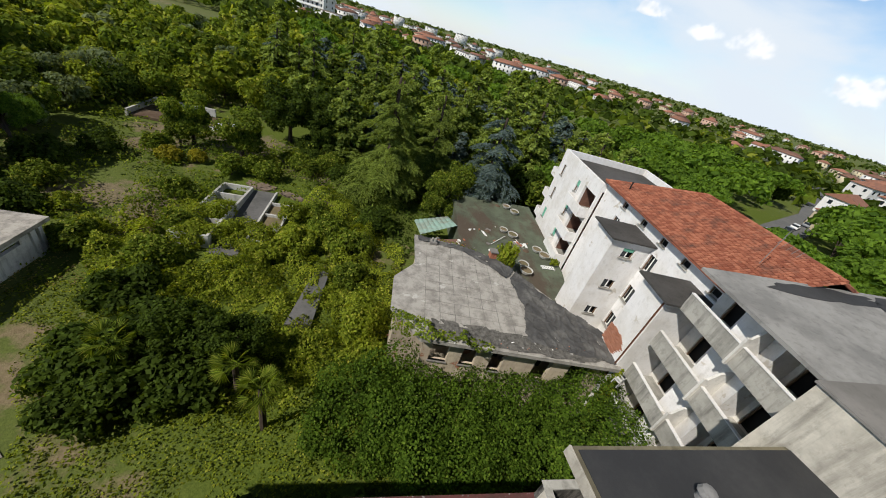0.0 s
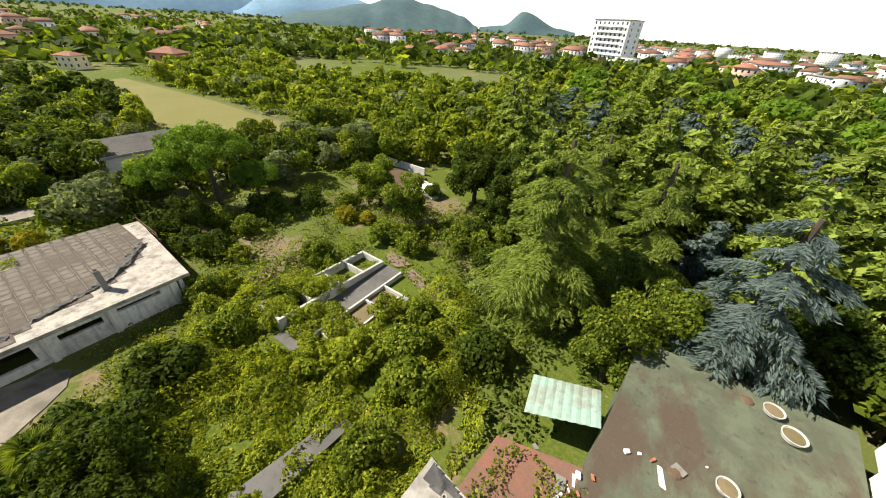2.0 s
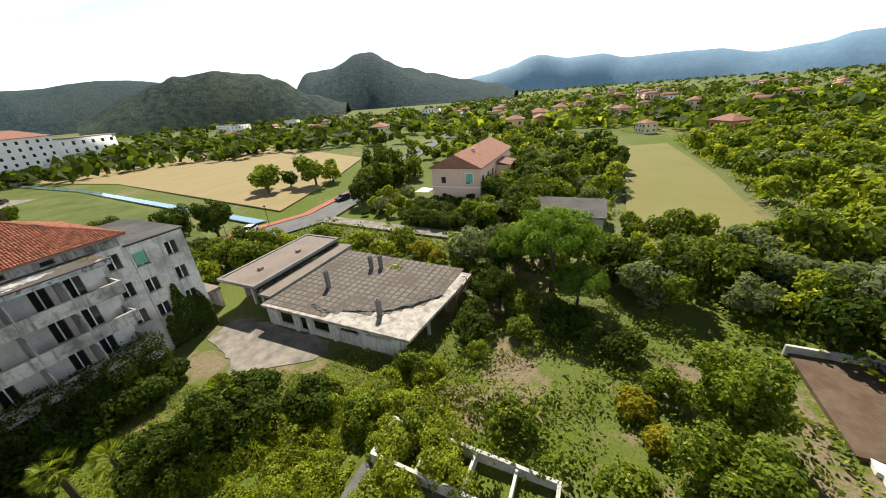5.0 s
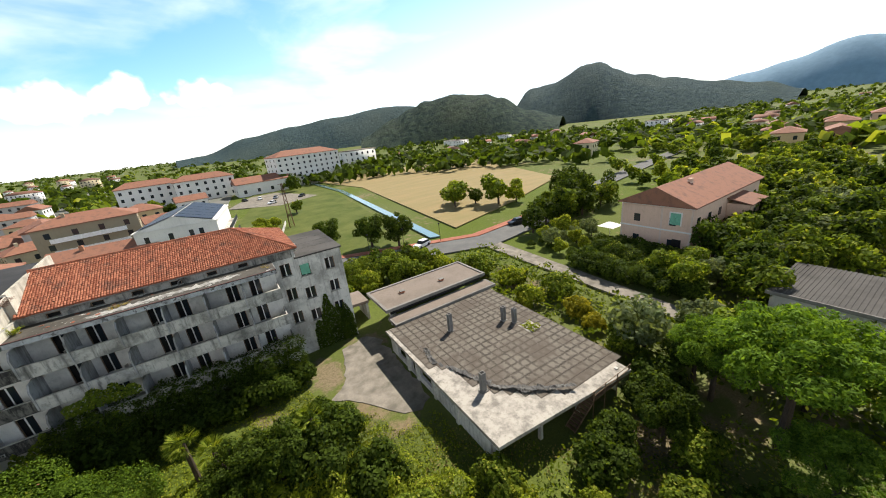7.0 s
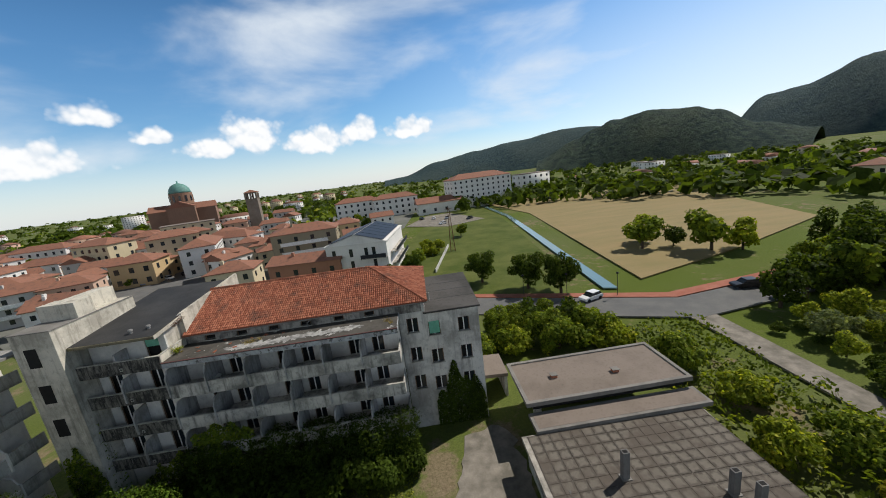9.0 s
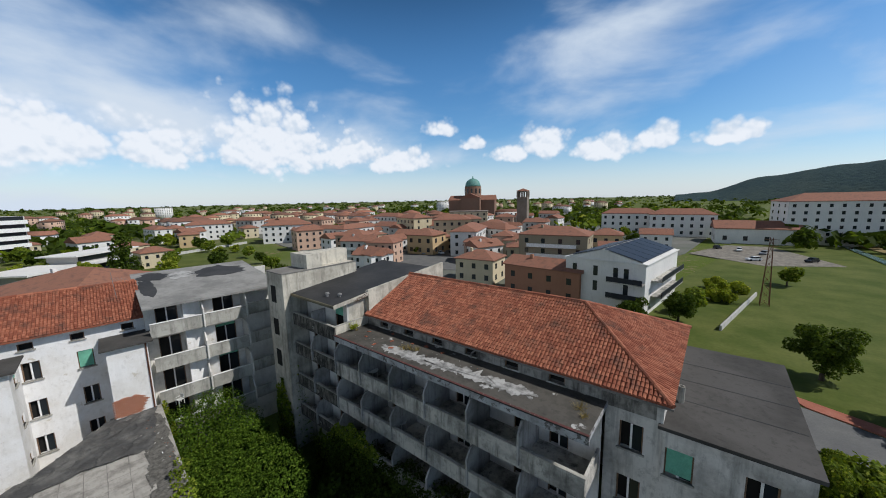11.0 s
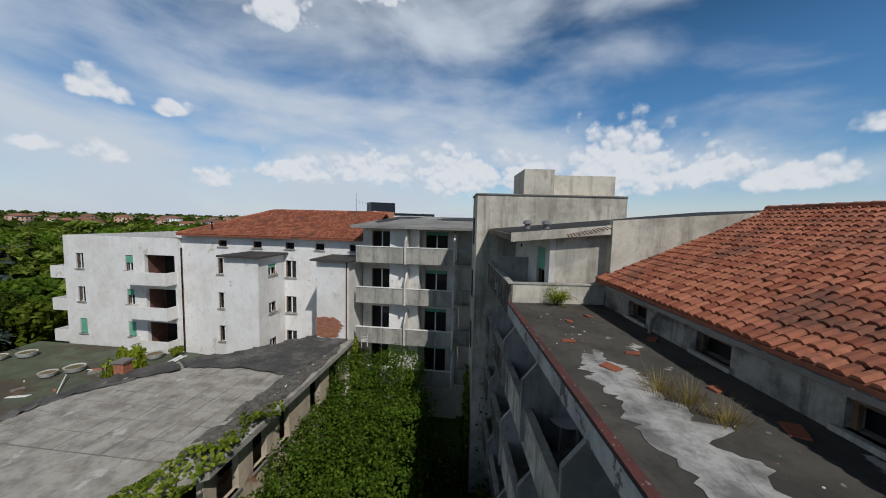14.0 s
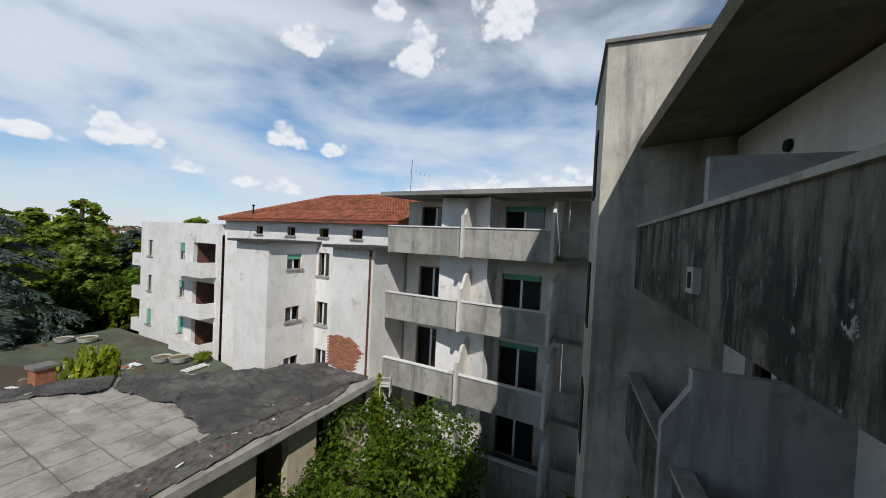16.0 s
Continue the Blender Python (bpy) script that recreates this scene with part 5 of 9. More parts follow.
prism(bm, [(10.0, 30.9), (9.6, 24.0), (11.6, 22.6), (16.0, 17.0), (18.2, 15.2), (21.3, 27.0), (22.9, 42.8), (10.8, 42.5), (10.6, 36.8)], 0.2, TZ)
part("floor", bm, M["terrace_green"], terrace)
bm = bmesh.new()
prism(bm, [(9.9, 30.7), (5.5, 29.5), (5.0, 24.6), (9.5, 24.0), (12.2, 23.0), (13.8, 25.2), (13.7, 30.2)], 0.2, TZ - 0.12)
part("tiled_floor", bm, M["terrace_tiles"], terrace, "red tiled floor strewn with debris")
panel = thing("fallen_panel", "pale green corrugated sheet slumped off the terrace", "panel")
bm = bmesh.new()
rows_ = []
for k in range(17):
    u = k / 16
    h = Vector((0, 0, 0.06 * (k % 2)))
    p, q = Vector((5.4, 35.6, 3.0)).lerp(Vector((9.6, 36.6, 3.7)), u) + h, Vector((6.0, 32.6, 2.9)).lerp(Vector((10.2, 33.4, 4.35)), u) + h
    rows_.append([bm.verts.new(v) for v in (p, q, q - Vector((0, 0, 0.02)), p - Vector((0, 0, 0.02)))])
for p, q in zip(rows_, rows_[1:]):
    for k in range(4):
        bm.faces.new((p[k], q[k], q[(k + 1) % 4], p[(k + 1) % 4]))
bm.faces.new(rows_[0][::-1]), bm.faces.new(rows_[-1])
bmesh.ops.recalc_face_normals(bm, faces=bm.faces)
part("sheet", bm, M["green_sheet"], panel)
bm = bmesh.new()
lathe(bm, [(0.42, 0), (0.66, 0.18), (0.78, 0.5), (0.80, 0.55), (0.72, 0.55), (0.68, 0.44), (0.3, 0.42)], 24)
tub_mesh = mesh_of("bowl", bm, M["pale_concrete"])
bm = bmesh.new()
lathe(bm, [(0.68, 0.40), (0.66, 0.46), (0.3, 0.49)], 18)
soil_mesh = mesh_of("soil", bm, M["dry_earth"])


def planter(x, y, s=1.0, tilt=0.0):
    p = thing("planter", "round white concrete planter bowl with dry soil", "planter", (x, y, TZ), "planters on the terrace")
    p.scale = (s, s, s)
    p.rotation_euler = (radians(tilt), radians(tilt * 0.6), 0)
    piece("bowl", tub_mesh, Matrix(), p), piece("soil", soil_mesh, Matrix(), p)
    return p


for x, y, s in ((16.2, 34.0, 0.68), (17.1, 33.0, 0.80), (19.4, 30.4, 0.76), (19.9, 29.3, 0.84), (16.5, 27.0, 0.76), (16.4, 25.8, 0.88), (18.6, 41.0, 0.72), (19.4, 39.6, 0.80)):
    planter(x, y, s)
for x, y in ((14.0, 33.4), (18.0, 30.2), (17.4, 41.2)):
    bm = bmesh.new()
    lathe(bm, [(0.40, 0), (0.30, 0.10), (0.12, 0.14)], 9)
    clod = single("soil_clod", bm, M["leaf_litter"], "lump of spilled dry soil on the terrace", "soil")
    clod.location = (x, y, TZ)
debris_mesh = []
for k in range(5):
    bm = bmesh.new()
    w, h = (0.5, 0.12, 0.3, 0.16, 0.22)[k], (0.12, 0.1, 0.2, 0.12, 0.08)[k]
    prism(bm, [(-w, -h), (w * 0.9, -h * 0.7), (w, h), (-w * 0.8, h * 1.2)], 0, 0.04 + 0.03 * k)
    debris_mesh.append((bm, k))
debris_mesh = [mesh_of("fragment", b, M["white_paint"] if k in (0, 3) else M["slab"] if k in (1, 2) else M["brick"]) for b, k in debris_mesh]


def litter(centre, spread, z, count, label, seed):
    rnd = random.Random(seed)
    for _ in range(count):
        ob = new("fragment", debris_mesh[rnd.randrange(5)])
        ob.location = (centre[0] + rnd.gauss(0, spread[0]), centre[1] + rnd.gauss(0, spread[1]), z)
        ob.rotation_euler = (rnd.gauss(0, 0.05), rnd.gauss(0, 0.05), rnd.random() * 6.3)
        s = (0.4 + rnd.random() * 0.8) * (0.09 if z > 10 else 0.22 if z > 7 else 1)
        ob.scale = (s, s, s)
        tagged(ob, label, "debris", "scattered debris")


litter((10.5, 28.8), (1.8, 1.6), TZ - 0.11, 34, "broken chip of plaster lying on the red terrace tiles", 3)
litter((17.6, 31.2), (0.5, 0.4), TZ + 0.005, 22, "small white chip scattered on the green terrace", 4)
litter((13.0, 31.0), (2.5, 2.5), TZ + 0.005, 16, "small stray fragment on the terrace floor", 5)
litter((1.6, 1.75), (2.4, 0.35), 13.515, 30, "small chip of plaster lying on the roof ledge", 6)
litter((-5.0, 0.6), (4.0, 0.25), 13.515, 22, "small chip of mortar fallen along the attic wall", 8)
litter((9.5, 13.1), (3.2, 0.18), 7.44, 26, "crumbled concrete fragment at the pavilion eaves", 9)
lounger = thing("broken_lounger", "collapsed white plastic lounger frame", "lounger", (19.6, 27.2, TZ))
part("frame", boxes((-0.8, -0.28, 0.1, 0.8, -0.22, 0.16), (-0.8, 0.22, 0.1, 0.8, 0.28, 0.16)), M["white_paint"], lounger)
for k in range(7):
    part("slat", boxes((-0.75 + 0.22 * k, -0.22, 0.11, -0.63 + 0.22 * k, 0.22, 0.14)), M["white_paint"], lounger)
for x, y in ((-0.7, -0.25), (0.7, -0.25), (-0.7, 0.25), (0.7, 0.25)):
    part("leg", boxes((x - 0.03, y - 0.03, 0, x + 0.03, y + 0.03, 0.1)), M["white_paint"], lounger)
rail = thing("terrace_rail", "leaning thin white metal rail at the terrace edge", "rail")
bm = bmesh.new()
tube(bm, (13.7, 30.5, TZ), (15.9, 32.3, TZ + 0.35), 0.035)
part("bar", bm, M["white_paint"], rail)

# ---- annexe ----
annexe = thing("annexe", "single-storey ruined annexe with square-tiled roof", "building")
bays = [(8.0, 1.0, 10.3, 2.7), (11.2, 0.7, 12.4, 2.7), (13.2, 1.2, 15.6, 2.6), (17.0, 1.9, 19.6, 2.5), (20.6, 2.2, 23.6, 2.55)]
bm = bmesh.new()
opening_wall(bm, "x", -24.6, -0.3, 6.2, 25.0, 0.4, 3.02, bays)
part("east_wall", bm, M["ruin_white"], annexe, "white plaster front, chipped, with broken openings")
# openings backed by near-black boards in place of unlit rooms
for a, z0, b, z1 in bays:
    part("room_shade_board", boxes((-27.0, a - 0.3, z0 - 0.4, -26.9, b + 0.3, z1 + 0.3)), M["dark"], annexe)
for y in (10.7, 12.8, 16.3, 20.1, 24.6):
    part("pier", boxes((-24.6, y - 0.2, 0.4, -24.42, y + 0.2, 3.0)), M["ruin_white"], annexe)
part("north_wall", boxes((-38.6, 23.2, 0.4, -26.0, 23.5, 2.6)), M["ruin_plaster"], annexe)
part("west_wall", boxes((-40.2, 6.2, 0.4, -39.9, 23.2, 2.6)), M["ruin_plaster"], annexe)
for x, y in ((-24.6, 25.6), (-29.0, 25.9), (-33.5, 26.1), (-38.5, 26.5)):
    part("post", boxes((x - 0.15, y - 0.45, 0.4, x + 0.15, y - 0.15, 2.85)), M["ruin_white"], annexe)


def roof_height(x, y):
    u, v = (x + 40.0) / 15.7, (y - 5.9) / 20.4
    return (1 - v) * (3.22 + 0.1 * u) + v * (2.70 + 0.6 * u)


bm = bmesh.new()
for i in range(8):
    for j in range(10):
        q = [(-40.6 + 16.38 * (i + a) / 8 + (1.2 * (j + b) / 10 * (1 - (i + a) / 8)), 5.9 + (20.15 + 1.05 * (1 - (i + a) / 8)) * (j + b) / 10) for a, b in ((0, 0), (1, 0), (1, 1), (0, 1))]
        zt = [roof_height(x, y) for x, y in q]
        lo, hi = [bm.verts.new((x, y, z - 0.32)) for (x, y), z in zip(q, zt)], [bm.verts.new((x, y, z)) for (x, y), z in zip(q, zt)]
        bm.faces.new(lo[::-1]), bm.faces.new(hi)
        for k, on in enumerate((j == 0, i == 7, j == 9, i == 0)):
            if on:
                bm.faces.new((lo[k], lo[(k + 1) % 4], hi[(k + 1) % 4], hi[k]))
bmesh.ops.remove_doubles(bm, verts=bm.verts, dist=0.001)
part("roof_slab", bm, M["white_screed"], annexe, "bare pale concrete roof slab, chipped at the rim")
bm = bmesh.new()
prism(bm, [(-0.452, -0.452), (0.452, -0.446), (0.446, 0.452), (-0.452, 0.446)], 0, 0.028)
paver_mesh = mesh_of("paver", bm, M["paver"])
TORN = [(-24.0, 14.5), (-25.4, 15.0), (-26.6, 18.0), (-27.2, 20.5), (-29.0, 23.2), (-32.4, 25.3), (-33.2, 25.4), (-33.4, 27.5), (-23.5, 27.5)]
for i in range(17):
    for j in range(21):
        x, y = -40.0 + 0.93 * i, 6.5 + 0.93 * j
        if x > -24.7 or y > 26.3 or inside(x, y, TORN):
            continue
        if not (-38.4 < x < -37.2 and 15.6 < y < 17.2):
            piece("paver", paver_mesh, Matrix.Translation((x, y, roof_height(x, y) + 0.012)) @ pose(0, 0, 0, random.gauss(-1.4, 0.3), random.gauss(0, 0.3), random.gauss(0, 0.6)), annexe)
# felt peeled back from the bare corner
for pts in (((-33.4, 26.0), (-29.6, 23.4), (-27.4, 20.9), (-27.8, 20.4), (-30.2, 22.8), (-33.6, 25.4)), ((-27.7, 21.2), (-26.7, 18.2), (-25.6, 15.2), (-26.1, 15.0), (-27.3, 17.8), (-28.3, 20.6)), ((-25.2, 15.0), (-25.9, 11.2), (-26.3, 11.2), (-25.8, 15.2))):
    crumpled("peeled_felt", [(x, y) for x, y in pts], 3.2, M["torn_felt"], annexe, "curled edge of torn black felt", step=0.14, amp=0.16, lift=0.25)
part("low_roof", boxes((-41.6, 3.7, 3.25, -25.6, 6.0, 3.63)), M["slab"], annexe, "narrow lower roof strip")
part("low_roof_felt", boxes((-41.3, 4.0, 3.63, -25.9, 5.7, 3.645)), M["brown_roof"], annexe)
part("high_roof", boxes((-41.6, -3.2, 4.25, -25.5, 3.7, 4.5)), M["slab"], annexe, "raised flat roof with pale rim")
part("roof_rim", boxes((-41.6, 3.35, 4.5, -25.5, 3.7, 4.66), (-25.85, -3.2, 4.5, -25.5, 3.35, 4.66), (-41.6, -3.2, 4.5, -41.25, 3.35, 4.66), (-41.25, -3.2, 4.5, -25.85, -2.85, 4.66)), M["slab"], annexe)
part("high_roof_felt", boxes((-41.25, -2.85, 4.5, -25.85, 3.35, 4.53)), M["brown_roof"], annexe, "brownish roofing felt")
# one near-black box stands for the dark rooms behind the window band
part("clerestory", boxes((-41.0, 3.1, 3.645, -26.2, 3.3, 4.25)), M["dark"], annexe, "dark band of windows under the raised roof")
for x, y in ((-27.2, 0.6), (-27.0, 2.6)):
    part("column", boxes((x - 0.15, y - 0.15, 0.4, x + 0.15, y + 0.15, 4.25)), M["ruin_white"], annexe)
part("south_wall", boxes((-41.2, -2.6, 0.4, -28.0, -2.3, 4.25)), M["ruin_plaster"], annexe)
bm = bmesh.new()
prism(bm, [(-25.6, -7.5), (-21.5, -7.8), (-20.6, -3.6), (-25.6, -3.2)], 3.1, 3.5)
part("porch_roof", bm, M["brown_roof"], annexe, "low connecting canopy roof")
part("porch_wall", boxes((-25.5, -7.2, 0.4, -25.2, -3.4, 3.1), (-22.0, -4.4, 0.4, -21.7, -3.9, 3.1)), M["ruin_white"], annexe)
for k, (x, y, h) in enumerate(((-30.2, 11.1, 2.3), (-36.3, 13.4, 1.9), (-37.0, 14.5, 1.9), (-27.0, 20.9, 2.0))):
    c = thing("chimney_stack", "grey square concrete chimney flue on the annexe roof", "chimney", (x, y, roof_height(x, y) - 0.02), "chimneys on the annexe")
    part("flue", boxes((-0.24, -0.2, 0, 0.24, 0.2, h)), M["grey_flue"], c)
    part("collar", boxes((-0.36, -0.32, 0, 0.36, 0.32, 0.12)), M["slab"], c)
    # black plate on top paints the shade inside the flue
    part("flue_mouth", boxes((-0.17, -0.13, h, 0.17, 0.13, h + 0.02)), M["dark"], c)
for x, y in ((-29.5, 0.2), (-35.6, 0.9)):
    v = thing("roof_vent", "small brown box vent on the raised roof", "vent", (x, y, 4.53), "box vents")
    part("box", boxes((-0.3, -0.25, 0, 0.3, 0.25, 0.28)), M["brick"], v)
    part("cap", boxes((-0.36, -0.31, 0.28, 0.36, 0.31, 0.33)), M["slab"], v)
stair = thing("wooden_stair", "weathered wooden outdoor stair with handrail", "stair")
part("landing", boxes((-39.4, 26.2, 2.2, -33.9, 27.0, 2.32)), M["timber"], stair, "wooden landing boards")
for k in range(9):
    part("step", boxes((-33.9 + 0.26 * k, 26.1, 2.1 - 0.2 * k, -33.6 + 0.26 * k, 27.0, 2.15 - 0.2 * k)), M["timber"], stair)
bm = bmesh.new()
tube(bm, (-33.9, 27.0, 2.1), (-31.5, 27.0, 0.4), 0.06), tube(bm, (-33.9, 26.1, 2.1), (-31.5, 26.1, 0.4), 0.06)
part("stringer", bm, M["timber"], stair)
for x in (-39.2, -37.4, -35.6, -34.0):
    bm = bmesh.new()
    tube(bm, (x, 27.0, 0.4), (x, 27.0, 3.3), 0.05)
    part("rail_post", bm, M["timber"], stair)
for z in (2.8, 3.25):
    bm = bmesh.new()
    tube(bm, (-39.4, 27.0, z), (-33.8, 27.0, z), 0.03)
    part("handrail", bm, M["timber"], stair)

# ---- open tank and ruined basins ----
tank = thing("water_tank", "open concrete tank with empty rust-stained cells", "tank")
def tank_top(y):
    return 1.85 - 0.062 * (y - 28.2)


for name, x0, y0, x1, y1, dz in (("front_wall", -14.45, 28.2, -14.2, 40.75, 0.0), ("back_wall", -17.5, 28.2, -17.25, 40.75, 0.02), ("end_wall", -17.25, 28.2, -14.45, 28.45, 0.0), ("end_wall", -17.25, 40.5, -14.45, 40.75, 0.0), ("partition", -17.25, 31.6, -14.45, 31.8, -0.05), ("partition", -17.25, 34.9, -14.45, 35.1, -0.05), ("partition", -17.25, 37.8, -14.45, 38.0, -0.05)):
    bm = bmesh.new()
    prism(bm, [(x0, y0), (x1, y0), (x1, y1), (x0, y1)], -0.2, [tank_top(y0) + dz, tank_top(y0) + dz, tank_top(y1) + dz, tank_top(y1) + dz])
    part(name, bm, M["pale_concrete"], tank)
part("tank_floor", boxes((-17.25, 28.45, -0.3, -14.45, 40.5, G - 0.3)), M["rust_floor"], tank, "rust-brown tank floor")
basin = thing("ruined_basin", "row of low broken basin walls", "basin")
for b in ((-11.6, 29.0, -0.2, -11.4, 40.6, 0.95), (-9.3, 30.0, -0.2, -9.1, 37.6, 0.8), (-11.4, 32.4, -0.2, -9.3, 32.6, 0.85), (-11.4, 35.2, -0.2, -9.3, 35.4, 0.85), (-11.4, 37.8, -0.2, -8.0, 38.0, 0.9), (-11.4, 30.0, -0.2, -9.3, 30.2, 0.8)):
    part("low_wall", boxes(b), M["pale_concrete"], basin)
part("basin_floor", boxes((-11.4, 30.2, 0.2, -9.3, 37.8, G + 0.035)), M["dry_earth"], basin, "earth-filled basin floor")
part("apron", boxes((-14.2, 27.4, 0.2, -11.6, 41.0, G + 0.06)), M["slab_dark"], basin, "dark concrete apron")
ramp = thing("sunken_ramp", "dark asphalt ramp half covered by vines", "ramp")
bm = bmesh.new()
prism(bm, [(-5.4, 19.2), (-3.4, 19.4), (-3.0, 26.2), (-4.3, 26.4)], G - 0.1, [G + 0.45, G + 0.5, G + 0.45, G + 0.4])
part("surface", bm, M["slab_dark"], ramp)
slide = thing("empty_pool", "drained pale swimming pool with broken white edging", "pool")
part("pool_floor", boxes((-37.0, 58.5, 0.2, -26.5, 64.5, G + 0.06)), M["leaf_litter"], slide, "pool floor under brown leaf litter")
bm = bmesh.new()
prism(bm, rough([(-26.3, 59.4), (-20.8, 58.6), (-20.4, 61.0), (-23.0, 62.6), (-26.2, 63.4)], 0.5, 0.5, 3), 0.2, G + 0.08)
part("white_apron", bm, M["white_stone"], slide, "bright white stone apron with a broken rim")
part("edge_wall", boxes((-37.3, 58.2, 0.2, -37.0, 66.0, G + 0.8)), M["pale_concrete"], slide)
part("edge_wall", boxes((-37.0, 65.7, 0.2, -28.0, 66.0, G + 1.0)), M["pale_concrete"], slide)

# ---- plants ----
def leaf_mesh(name, P, N, size, material, slim=0.62, seed=0, axis=None):
    """Many small leaf blades: places P, rough facing N, half length size (one number or one for each)."""
    rng = np.random.default_rng(seed)
    P, N = np.asarray(P, float), np.asarray(N, float)
    n = len(P)
    N = N + rng.normal(0, 0.55, (n, 3))
    N /= np.linalg.norm(N, axis=1)[:, None] + 1e-9
    A = np.cross(N, rng.normal(0, 1, (n, 3))) if axis is None else np.asarray(axis, float) + rng.normal(0, 0.22, (n, 3))
    A /= np.linalg.norm(A, axis=1)[:, None] + 1e-9
    B = np.cross(N, A)
    B /= np.linalg.norm(B, axis=1)[:, None] + 1e-9
    s = (np.broadcast_to(size, n) * rng.uniform(0.65, 1.3, n))[:, None]
    V = np.stack([P - A * s, P + B * s * slim, P + A * s, P - B * s * slim], 1).reshape(-1, 3)
    me = bpy.data.meshes.new(name)
    me.vertices.add(4 * n)
    me.vertices.foreach_set("co", V.ravel().astype(np.float32))
    me.loops.add(4 * n)
    me.loops.foreach_set("vertex_index", np.arange(4 * n, dtype=np.int32))
    me.polygons.add(n)
    me.polygons.foreach_set("loop_start", np.arange(0, 4 * n, 4, dtype=np.int32))
    me.update(calc_edges=True)
    me.validate()
    me.materials.append(material)
    return me


def blob_points(rng, centres, radii, n, squash=0.8):
    """Points on the shells of some lumps, with their outward directions; those deep inside other lumps are dropped."""
    centres, radii = np.asarray(centres, float), np.asarray(radii, float)
    pick = rng.choice(len(centres), n, p=radii ** 2 / (radii ** 2).sum())
    D = rng.normal(0, 1, (n, 3))
    D /= np.linalg.norm(D, axis=1)[:, None]
    lump = 1 + 0.18 * np.sin(D[:, 0] * 7 + pick) * np.sin(D[:, 1] * 6 + 2 * pick)
    P = centres[pick] + D * (radii[pick] * rng.uniform(0.72, 1.05, n) * lump)[:, None] * (1, 1, squash)
    keep = np.ones(n, bool)
    for c, r in zip(centres, radii):
        keep &= np.linalg.norm((P - c) / (1, 1, squash), axis=1) > 0.62 * r
    return P[keep], (D + (0, 0, 0.35))[keep]


def trunk_bm(h, r, limbs, rng, lean=0.0):
    bm = bmesh.new()
    top = Vector((lean, 0, h))
    tube(bm, (0, 0, -0.3), top * 0.5, r, r * 0.75, 7)
    tube(bm, top * 0.5, top, r * 0.75, r * 0.4, 7)
    for e in limbs:
        f = rng.uniform(0.45, 0.95)
        a = top * f
        b = Vector(e)
        m = a.lerp(b, 0.5) + Vector((0, 0, 0.1 * h))
        tube(bm, a, m, r * 0.38, r * 0.26, 5), tube(bm, m, b, r * 0.26, r * 0.08, 5)
    return bm


PLANT = {}


